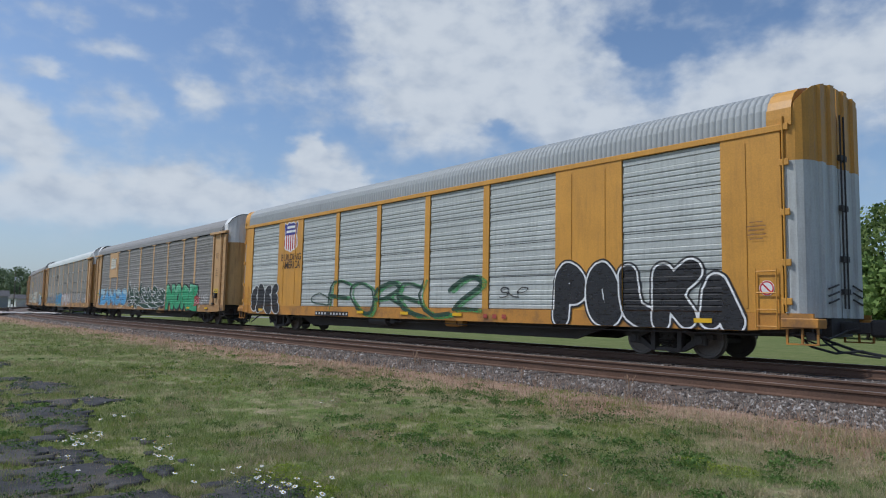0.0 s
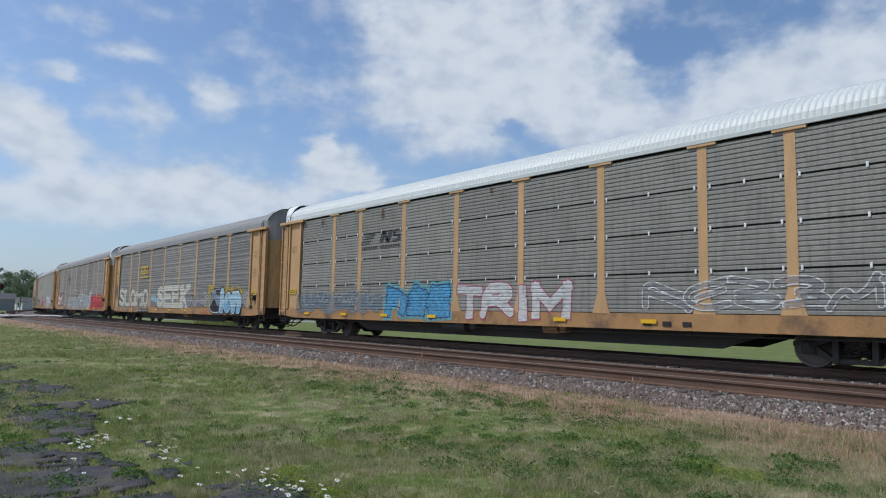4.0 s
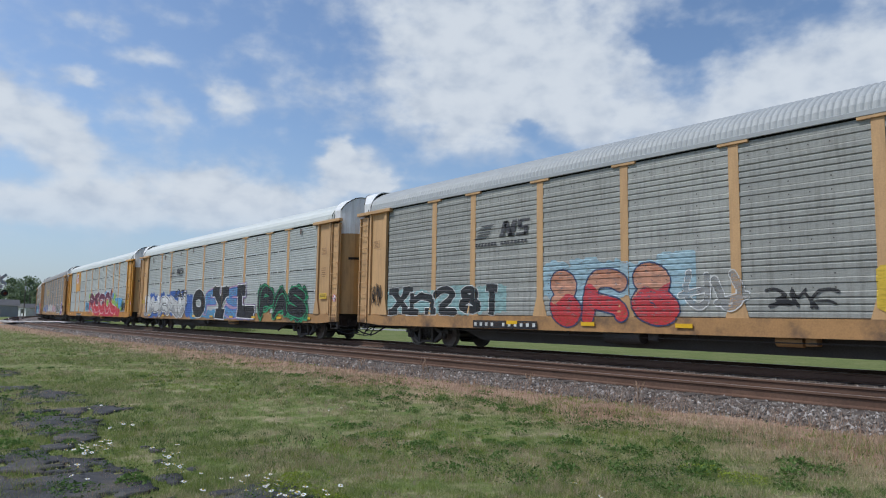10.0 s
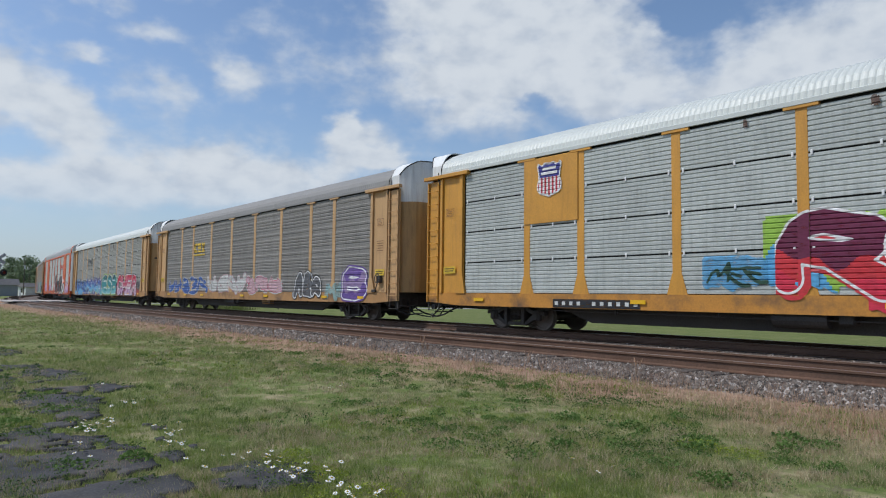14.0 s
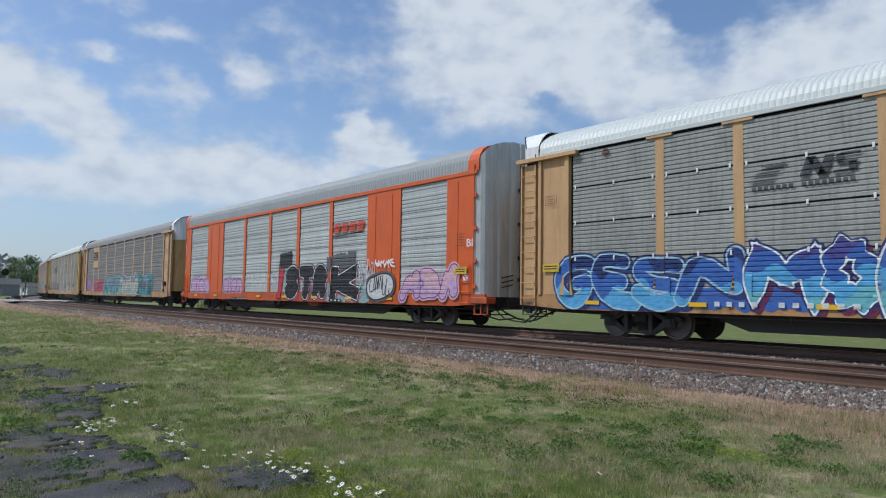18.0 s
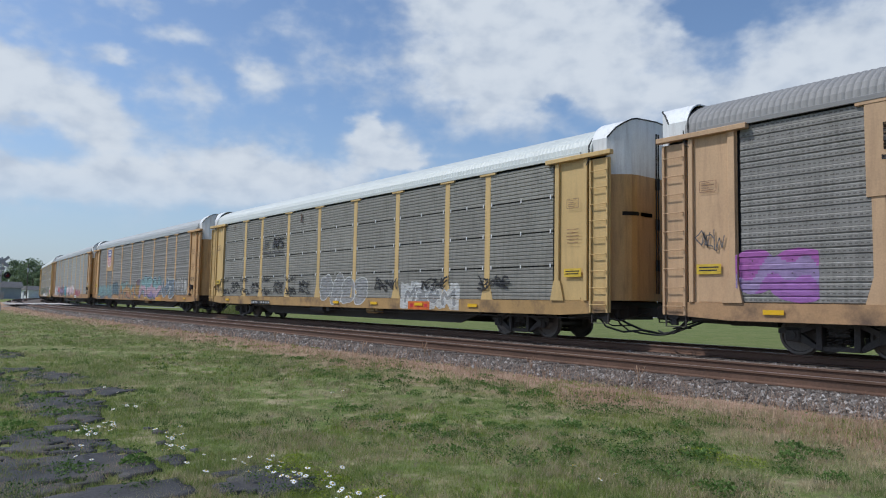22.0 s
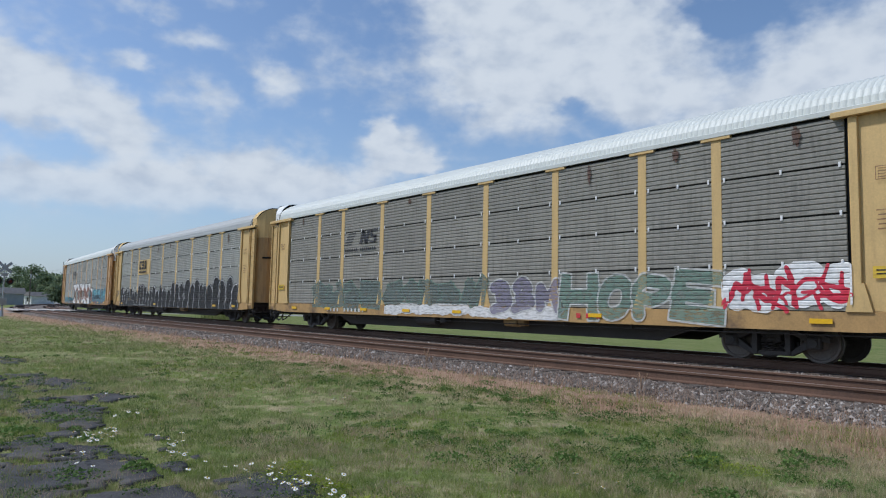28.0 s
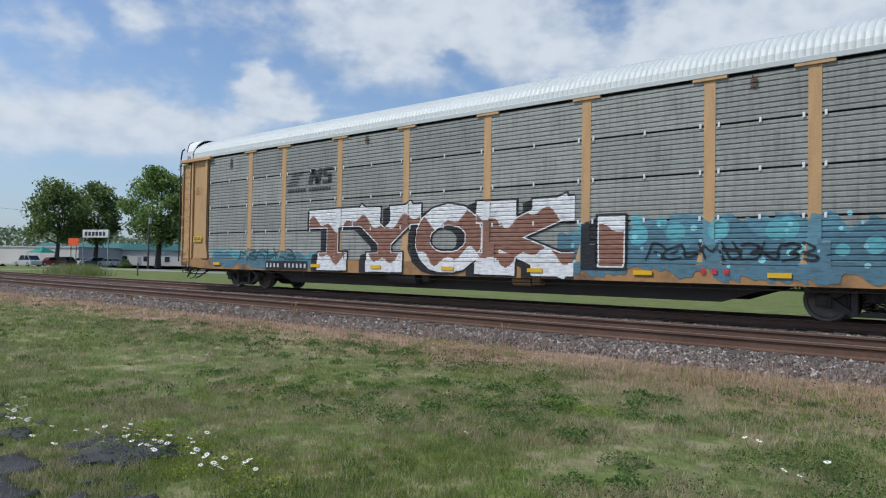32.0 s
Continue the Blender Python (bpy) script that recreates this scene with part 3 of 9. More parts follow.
def panel_mesh(w, z0, z1, key, old=False):
    k = (round(w, 3), round(z0, 3), round(z1, 3), key, old)
    if k not in MESHES:
        bm = bmesh.new()
        lev = rib_levels(z0, z1, old)
        prof = [(-rib_depth(z, old), z) for z in lev]
        rows = sweep(bm, prof, (-w / 2, w / 2))
        bk = [bm.verts.new((x, 0.03, z)) for x in (-w / 2, w / 2) for z in (z0, z1)]
        for a, b in ((0, 2), (1, 3)):
            i = 0 if a == 0 else -1
            bm.faces.new((rows[0][i], rows[1][i], bk[b], bk[a]) if a else (rows[1][i], rows[0][i], bk[a], bk[b]))
        bm.faces.new((bk[0], bk[1], bk[3], bk[2]))
        MESHES[k] = mesh_of("side_panel", bm, M[key])
    return MESHES[k]


def once(key, build):
    if key not in MESHES:
        MESHES[key] = build()
    return MESHES[key]


def post_mesh(paint):
    def build():
        bm = bmesh.new()
        box(bm, -0.12, -0.026, 0.45, 0.12, 0.03, 3.94, 0.004)
        prism(bm, [(-0.27, 0), (0.27, 0), (0.125, 0.5), (-0.125, 0.5)], -0.03, 0.03)
        box(bm, -0.36, -0.06, 3.85, 0.36, 0.03, 3.945, 0.008)
        return mesh_of("side_post", bm, M[paint])
    return once(("post", paint), build)


ROOF = [(-1.56, 0.0), (-1.555, 0.1), (-1.53, 0.24), (-1.45, 0.4), (-1.3, 0.54), (-1.05, 0.70), (-0.7, 0.84), (-0.35, 0.925), (0, 0.955)]
ROOF = ROOF + [(-y, z) for y, z in ROOF[-2::-1]]
BOXROOF = [(-1.56, 0.0), (-1.56, 0.16), (-1.55, 0.36), (-1.50, 0.53), (-1.38, 0.69), (-1.18, 0.82), (-0.8, 0.93), (-0.4, 0.99), (0, 1.01)]
BOXROOF = BOXROOF + [(-y, z) for y, z in BOXROOF[-2::-1]]


def roof_mesh(kind, x0, x1, boxy=False):
    shape, pitch, rise = (BOXROOF, 0.15, 0.026) if boxy else (ROOF, 0.14, 0.011 if kind == "roof_white" else 0.016)

    def build():
        bm = bmesh.new()
        n = round((x1 - x0) / pitch) * 4
        rows = []
        for i in range(n + 1):
            x = x0 + (x1 - x0) * i / n
            g = rise * (0, 0.75, 1, 0.75)[i % 4]
            rows.append([bm.verts.new((x, y * (1 + g * 0.6), EAVE + z + (g if 1 < j < len(shape) - 2 else 0))) for j, (y, z) in enumerate(shape)])
        for a, b in zip(rows, rows[1:]):
            for i in range(len(shape) - 1):
                bm.faces.new((a[i], a[i + 1], b[i + 1], b[i]))
        for r, flip in ((rows[0], False), (rows[-1], True)):
            bm.faces.new(r if flip else r[::-1])
        bmesh.ops.recalc_face_normals(bm, faces=bm.faces[:])
        return mesh_of("roof", bm, M[kind])
    return once(("roof", kind, x0, x1, boxy), build)


def wheelset_mesh():
    def build():
        bm = bmesh.new()
        r = 0.42
        for sgn in (-1, 1):
            prof = [(0.66, 0.10), (0.672, 0.16), (0.665, 0.33), (0.672, 0.35), (0.672, r + 0.025), (0.70, r + 0.025), (0.708, r), (0.80, r - 0.006), (0.80, 0.36), (0.775, 0.34), (0.765, 0.17), (0.80, 0.12), (0.82, 0.085), (0.97, 0.075)]
            n = 28
            rows = [[bm.verts.new((ra * math.cos(2 * math.pi * i / n), sgn * y, ra * math.sin(2 * math.pi * i / n))) for y, ra in prof] for i in range(n)]
            for i in range(n):
                a, b = rows[i], rows[(i + 1) % n]
                for j in range(len(prof) - 1):
                    bm.faces.new((a[j], a[j + 1], b[j + 1], b[j]))
            bm.faces.new([rw[-1] for rw in rows])
        rod(bm, (0, -0.7, 0), (0, 0.7, 0), 0.085, 14)
        bmesh.ops.recalc_face_normals(bm, faces=bm.faces[:])
        return mesh_of("wheelset", bm, M["wheel"], smooth=False)
    return once("wheelset", build)


def side_frame_mesh():
    def build():
        bm = bmesh.new()
        prism(bm, [(-1.2, 0.13), (-1.05, 0.17), (-0.72, 0.16), (-0.42, 0.30), (0.42, 0.30), (0.72, 0.16), (1.05, 0.17), (1.2, 0.13), (1.2, 0.03), (0.95, 0.06), (0.7, 0.05), (0.42, 0.18), (-0.42, 0.18), (-0.7, 0.05), (-0.95, 0.06), (-1.2, 0.03)], -0.08, 0.08)
        prism(bm, [(-0.98, 0.03), (-0.76, 0.06), (-0.40, -0.20), (0.40, -0.20), (0.76, 0.06), (0.98, 0.03), (0.78, -0.1), (0.42, -0.29), (-0.42, -0.29), (-0.78, -0.1)], -0.078, 0.078)
        for x in (-0.36, 0.36):
            box(bm, x - 0.06, -0.12, -0.28, x + 0.06, 0.1, 0.3, 0.01)
        for x in (-0.89, 0.89):
            box(bm, x - 0.15, -0.13, -0.13, x + 0.15, 0.02, 0.14, 0.03)
            rod(bm, (x, -0.16, 0), (x, -0.12, 0), 0.09, 14)
        return mesh_of("side_frame", bm, M["steel"])
    return once("side_frame", build)


def spring_mesh():
    def build():
        bm = bmesh.new()
        for x in (-0.17, 0.0, 0.17):
            prof, path = [], []
            n = 40
            pts = [Vector((x + 0.07 * math.cos(i * 0.98), 0.07 * math.sin(i * 0.98), -0.2 + 0.4 * i / n)) for i in range(n + 1)]
            pipe(bm, pts, 0.014, 4)
        return mesh_of("spring", bm, M["steel"])
    return once("spring", build)


def ladder_mesh(paint):
    def build():
        bm = bmesh.new()
        for x in (-0.27, 0.27):
            box(bm, x - 0.03, -0.05, 0, x + 0.03, 0.0, 4.05, 0.006)
        return mesh_of("ladder_stile", bm, M[paint])
    return once(("ladder", paint), build)


def rung_mesh(paint):
    def build():
        bm = bmesh.new()
        pipe(bm, [(-0.27, 0, 0), (-0.25, -0.06, 0), (0.25, -0.06, 0), (0.27, 0, 0)], 0.012)
        return mesh_of("rung", bm, M[paint])
    return once(("rung", paint), build)


def truck(car, x):
    tr = part("truck", once("bolster", lambda: bolster()), None, car, m=pose(x, 0, 0.42))
    for wx in (-0.89, 0.89):
        part("wheelset", wheelset_mesh(), None, tr, m=pose(wx, 0, 0))
    for y, rz in ((-1.0, 0), (1.0, 180)):
        part("side_frame", side_frame_mesh(), None, tr, m=pose(0, y, 0, 0, 0, rz))
        part("spring", spring_mesh(), None, tr, m=pose(0, y * 1.02, -0.03))
    return tr


def bolster():
    bm = bmesh.new()
    box(bm, -0.2, -1.05, -0.02, 0.2, 1.05, 0.2, 0.02)
    box(bm, -0.3, -0.35, 0.18, 0.3, 0.35, 0.3, 0.02)
    for x in (-0.42, 0.42):
        box(bm, x - 0.04, -0.8, -0.15, x + 0.04, 0.8, 0.0, 0.01)
    return mesh_of("truck", bm, M["steel"])


def running_gear(car, sill_paint):
    """What all cars share: sills, deck, trucks, couplers, hoses."""
    for sgn in (-1, 1):
        bm = bmesh.new()
        y = sgn * 1.55
        prism(bm, [(-HALF + 0.05, SILL0 + 0.1), (-12.2, SILL0), (12.2, SILL0), (HALF - 0.05, SILL0 + 0.1), (HALF - 0.05, SILL1), (-HALF + 0.05, SILL1)], y - 0.03 * 1, y + 0.03)
        part("side_sill", bm, M[sill_paint + "_sill"], car)
    bm = bmesh.new()
    box(bm, -13.6, -1.5, 0.98, 13.6, 1.5, 1.06)
    box(bm, -13.6, -0.35, 0.66, 13.6, 0.35, 0.98)
    prism(bm, [(-8.5, 0.7), (-7.3, 0.30), (7.3, 0.30), (8.5, 0.7)], -1.0, -0.9)
    prism(bm, [(-8.5, 0.7), (-7.3, 0.30), (7.3, 0.30), (8.5, 0.7)], 0.9, 1.0)
    for i in range(-6, 7):
        box(bm, i * 1.8 - 0.06, -1.48, 0.72, i * 1.8 + 0.06, 1.48, 0.98)
    part("underframe", bm, M["steel"], car)
    for x in (-10.15, 10.15):
        truck(car, x)
    # brake gear hung under the near sill
    y = -1.3
    bm = bmesh.new()
    rod(bm, (2.2, y, 0.62), (2.75, y, 0.62), 0.13, 14)
    box(bm, 2.8, y - 0.12, 0.52, 3.05, y + 0.12, 0.72, 0.02)
    part("brake_cylinder", bm, M[sill_paint + "_sill"], car)
    bm = bmesh.new()
    rod(bm, (-2.2, y, 0.6), (-1.1, y, 0.6), 0.19, 14)
    box(bm, -0.9, y - 0.14, 0.5, -0.6, y + 0.14, 0.74, 0.03)
    part("air_tank", bm, M["steel"], car)
    bm = bmesh.new()
    pipe(bm, [(-8.4, -1.42, 0.62), (-2.4, -1.42, 0.58), (3.2, -1.42, 0.58), (8.4, -1.42, 0.60), (12.6, -1.42, 0.62)], 0.016)
    for x in (-6.2, -3.4, 0.4, 4.6, 6.8):
        box(bm, x - 0.02, -1.44, 0.56, x + 0.02, -1.40, 0.8)
    part("brake_pipe", bm, M["steel"], car)
    for sgn in (-1, 1):
        bm = bmesh.new()
        box(bm, min(sgn * 13.5, sgn * 14.4), -0.13, 0.68, max(sgn * 13.5, sgn * 14.4), 0.13, 0.92, 0.02)
        box(bm, min(sgn * 14.28, sgn * 14.68), -0.17, 0.62, max(sgn * 14.28, sgn * 14.68), 0.17, 0.98, 0.05)
        part("coupler", bm, M["steel"], car)
        bm = bmesh.new()
        pts = [(sgn * 13.4, -0.55, 0.62), (sgn * 13.7, -0.6, 0.5), (sgn * 14.15, -0.55, 0.34), (sgn * 14.65, -0.45, 0.26)]
        pipe(bm, pts, 0.03)
        pipe(bm, [(sgn * 13.2, -1.2, 0.62), (sgn * 13.75, -1.3, 0.45), (sgn * 13.75, -0.5, 0.45)], 0.018)
        part("air_hose", bm, M["rubber"], car)
        bm = bmesh.new()
        pipe(bm, [(sgn * 13.5, -0.9, 0.74), (sgn * 13.72, -0.95, 0.5), (sgn * 13.95, -0.9, 0.33), (sgn * 14.3, -0.8, 0.27), (sgn * 14.64, -0.7, 0.24)], 0.022)
        part("air_hose", bm, M["rubber"], car)
        bm = bmesh.new()
        pipe(bm, [(sgn * 13.2, -1.42, 0.66), (sgn * 13.86, -1.42, 0.62), (sgn * 13.9, -1.2, 0.58), (sgn * 13.9, -0.3, 0.74), (sgn * 14.1, -0.2, 0.8)], 0.02)
        box(bm, min(sgn * 13.55, sgn * 13.72), -1.46, 0.54, max(sgn * 13.55, sgn * 13.72), -1.36, 0.70, 0.01)
        part("uncoupling_lever", bm, M["steel"], car)
        bm = bmesh.new()
        box(bm, min(sgn * 13.3, sgn * 13.62), -1.5, 0.86, max(sgn * 13.3, sgn * 13.62), 1.5, 1.08, 0.02)
        part("end_sill", bm, M["steel"], car)
        bm = bmesh.new()
        lo, hi = sorted((sgn * 11.6, sgn * 13.7))
        prism(bm, [(lo, 0.98), (hi, 0.98), (hi, 0.60 if sgn > 0 else 0.55), (lo, 0.55 if sgn > 0 else 0.60)], -0.55, 0.55)
        for y in (-1.25, -0.85, 0.85, 1.25):
            box(bm, min(sgn * 12.6, sgn * 13.6), y - 0.05, 0.66, max(sgn * 12.6, sgn * 13.6), y + 0.05, 0.98, 0.01)
        part("draft_gear", bm, M["steel"], car)
        bm = bmesh.new()
        pipe(bm, [(sgn * 13.3, -1.35, 0.7), (sgn * 13.6, -1.38, 0.42), (sgn * 14.0, -1.2, 0.30), (sgn * 14.4, -0.9, 0.36)], 0.024)
        part("air_hose", bm, M["rubber"], car)


def end_type_a(car, sgn, paint, hood, brake=True):
    """Ladder bay, overhanging beam, rounded end doors and roof hood at one end."""
    X = lambda a: sgn * a
    for side in (-1, 1):
        bm = bmesh.new()
        y = side * SIDE
        lo, hi = sorted((X(11.97), X(13.14)))
        box(bm, lo, min(y, y + side * 0.02), SILL1, hi, max(y, y + side * 0.02), EAVE - 0.1)
        lo, hi = sorted((X(12.0), X(12.16)))
        box(bm, lo, min(y, y + side * 0.085), SILL1, hi, max(y, y + side * 0.085), EAVE - 0.05, 0.01)
        lo, hi = sorted((X(13.02), X(13.14)))
        box(bm, lo, min(y, y + side * 0.085), SILL1, hi, max(y, y + side * 0.085), EAVE - 0.12, 0.01)
        box(bm, min(X(12.3), X(12.9)), min(y, y + side * 0.03), SILL1 + 0.02, max(X(12.3), X(12.9)), max(y, y + side * 0.03), SILL1 + 0.1)
        prism(bm, [(X(11.86), SILL1), (X(12.34), SILL1), (X(12.2), SILL1 + 0.55), (X(11.98), SILL1 + 0.55)], min(y, y + side * 0.088), max(y, y + side * 0.088))
        part("end_side_plate", bm, M[paint], car)
        bm = bmesh.new()
        lo, hi = sorted((X(13.205), X(13.86)))
        box(bm, lo, min(y, y + side * 0.03), SILL0 + 0.1, hi, max(y, y + side * 0.03), EAVE - 0.18)
        part("ladder_plate", bm, M[paint], car)
        bm = bmesh.new()
        lo, hi = sorted((X(11.7), X(13.95)))
        box(bm, lo, min(y, y + side * 0.16), EAVE - 0.12, hi, max(y, y + side * 0.16), EAVE + 0.0, 0.01)
        part("eave_beam", bm, M[paint], car)
        lad = part("ladder", ladder_mesh(paint), None, car, m=pose(X(13.52), side * (SIDE + 0.04), 0.78, 0, 0, 0 if side < 0 else 180))
        for i in range(9):
            part("rung", rung_mesh(paint), None, lad, m=pose(0, -0.03, 0.2 + i * 0.44))
        bm = bmesh.new()
        for dx in (13.26, 13.78):
            box(bm, X(dx) - 0.015, y - 0.015, 0.50, X(dx) + 0.015, y + 0.015, 0.8)
        box(bm, min(X(13.26), X(13.78)), y - 0.04, 0.50, max(X(13.26), X(13.78)), y + 0.04, 0.52)
        part("stirrup_step", bm, M["steel"], car)
    if sgn > 0 and brake:
        bm = bmesh.new()
        box(bm, 12.55, -SIDE - 0.14, 1.45, 12.8, -SIDE - 0.02, 1.72, 0.02)
        ring = [(12.68 + 0.17 * math.cos(0.524 * i), -SIDE - 0.18, 1.6 + 0.17 * math.sin(0.524 * i)) for i in range(13)]
        pipe(bm, ring, 0.016, 5)
        for i in (0, 4, 8):
            rod(bm, ring[i], (12.68, -SIDE - 0.15, 1.6), 0.012, 5)
        pipe(bm, [(12.6, -SIDE - 0.1, 1.45), (12.45, -SIDE - 0.1, 1.2), (12.3, -SIDE - 0.1, 1.12)], 0.018, 5)
        box(bm, 12.2, -SIDE - 0.12, 1.1, 12.45, -SIDE - 0.04, 1.2, 0.01)
        part("hand_brake", bm, M["steel"], car)
    # rounded doors: two leaves meeting in the middle
    for side in (-1, 1):
        for name, z0, z1, key in (("end_door", 1.1, 4.4, "shaded_door"), ("roof_hood", 4.4, EAVE + 0.93, hood)):
            bm = bmesh.new()
            n = 10
            rows = []
            for i in range(n + 1):
                a = i / n
                yy = side * 1.5 * (1 - a)
                bulge = 0.52 * math.sin(min(1.0, a * 2.3) * math.pi / 2)
                zt = z1 if z1 < 5 else EAVE + np.interp(abs(yy), [0, 1.0, 1.3, 1.42, 1.53], [0.93, 0.87, 0.70, 0.52, 0.3])
                rows.append([bm.verts.new((X(13.70 + bulge), yy, z)) for z in (z0, (z0 + zt) / 2, zt)])
            for a, b in zip(rows, rows[1:]):
                for i in range(2):
                    bm.faces.new((a[i], b[i], b[i + 1], a[i + 1]))
            if key == hood:
                back = [bm.verts.new((X(13.22), v[-1].co.y, v[-1].co.z)) for v in rows]
                for a, b, c, d in zip(rows, rows[1:], back, back[1:]):
                    bm.faces.new((a[-1], b[-1], d, c))
                lo = [bm.verts.new((X(q), side * 1.5, 4.95)) for q in (13.22, 13.70)]
                bm.faces.new((lo[0], lo[1], rows[0][2], back[0]))
            bmesh.ops.recalc_face_normals(bm, faces=bm.faces[:])
            bmesh.ops.solidify(bm, geom=bm.faces[:], thickness=0.03)
            door = part(name, bm, M[key], car)
            if name == "roof_hood":
                bm = bmesh.new()
                pts = []
                for i in range(n + 1):
                    a = i / n
                    yy = side * 1.5 * (1 - a)
                    zt = EAVE + np.interp(abs(yy), [0, 1.0, 1.3, 1.42, 1.53], [0.93, 0.87, 0.70, 0.52, 0.3])
                    pts.append((X(13.71 + 0.52 * math.sin(min(1.0, a * 2.3) * math.pi / 2)), yy, zt + 0.005))
                pipe(bm, pts, 0.02, 6)
                part("rim_seal", bm, M["rubber"], door)
            if name == "end_door" and not brake:
                for ya, yb in ((0.25, 0.75), (0.85, 1.25)):
                    bm = bmesh.new()
                    strip = []
                    for i in range(5):
                        yy = ya + (yb - ya) * i / 4
                        xx = X(13.70 + 0.52 * math.sin(min(1.0, (1 - yy / 1.5) * 2.3) * math.pi / 2) + 0.02)
                        strip.append([bm.verts.new((xx, side * yy, z)) for z in (3.32, 3.42)])
                    for a, b in zip(strip, strip[1:]):
                        bm.faces.new((a[0], b[0], b[1], a[1]))
                    bmesh.ops.solidify(bm, geom=bm.faces[:], thickness=0.035)
                    part("vent_slot", bm, M["black"], door)
        bm = bmesh.new()
        rod(bm, (X(14.235), side * 0.05, 1.3), (X(14.235), side * 0.05, EAVE + 0.6), 0.018)
        for z in (1.9, 3.0, 4.1):
            box(bm, min(X(14.215), X(14.26)), side * 0.05 - 0.03, z, max(X(14.215), X(14.26)), side * 0.05 + 0.03, z + 0.3)
        part("lock_rod", bm, M["black"], car)
        bm = bmesh.new()
        pipe(bm, [(X(13.14), side * 1.55, EAVE - 0.02), (X(13.16), side * 1.55, EAVE + 0.22), (X(13.2), side * 1.45, EAVE + 0.41), (X(13.22), side * 1.3, EAVE + 0.55), (X(13.24), side * 1.05, EAVE + 0.71), (X(13.25), side * 0.7, EAVE + 0.85), (X(13.25), side * 0.1, EAVE + 0.955)], 0.024)
        part("hood_seal", bm, M["rubber"], car)
        bm = bmesh.new()
        pipe(bm, [(X(13.1), side * 1.6, 4.7), (X(13.2), side * 1.64, 4.8), (X(13.24), side * 1.62, EAVE + 0.1)], 0.016)
        part("door_cable", bm, M["steel"], car)


def build_car_a(k, paint="tan", panel="grey", roof="roof_galv", hood="white", stacked=False, label=""):
    car = thing("auto_rack_car", Matrix(), label, "rail car", "cars of the train")
    running_gear(car, paint)
    for side in (-1, 1):
        for a, b in zip(EDGES, EDGES[1:]):
            w = b - a - 0.2
            if stacked:
                hgt = (EAVE - 0.06 - SILL1) / 4
                for i in range(4):
                    part("side_panel", panel_mesh(w, SILL1 + i * hgt + 0.018, SILL1 + (i + 1) * hgt - 0.024, panel), None, car, m=pose((a + b) / 2, side * SIDE, 0, 0, 0, 0 if side < 0 else 180))
            else:
                part("side_panel", panel_mesh(w, SILL1 + 0.012, EAVE - 0.06, panel, True), None, car, m=pose((a + b) / 2, side * SIDE, 0, 0, 0, 0 if side < 0 else 180))
        for x in POSTS:
            part("side_post", post_mesh(paint), None, car, m=pose(x, side * SIDE, SILL1, 0, 0, 0 if side < 0 else 180))
        # added black sheet, no real part: paints the shade seen through the panel gaps
        bm = bmesh.new()
        y = side * (SIDE - 0.06)
        box(bm, -12, min(y, y - side * 0.03), SILL1, 12, max(y, y - side * 0.03), EAVE)
        part("inner_screen", bm, M["black"], car)
    part("roof", roof_mesh(roof, -13.24, 13.24), None, car)
    for side in (-1, 1):
        bm = bmesh.new()
        y = side * (SIDE + 0.02)
        box(bm, -12.9, min(y, y + side * 0.05), EAVE - 0.02, 12.9, max(y, y + side * 0.05), EAVE + 0.09, 0.006)
        part("eave_rail", bm, M[roof], car)
    for sgn in (-1, 1):
        end_type_a(car, sgn, paint, hood, not stacked)
    return car


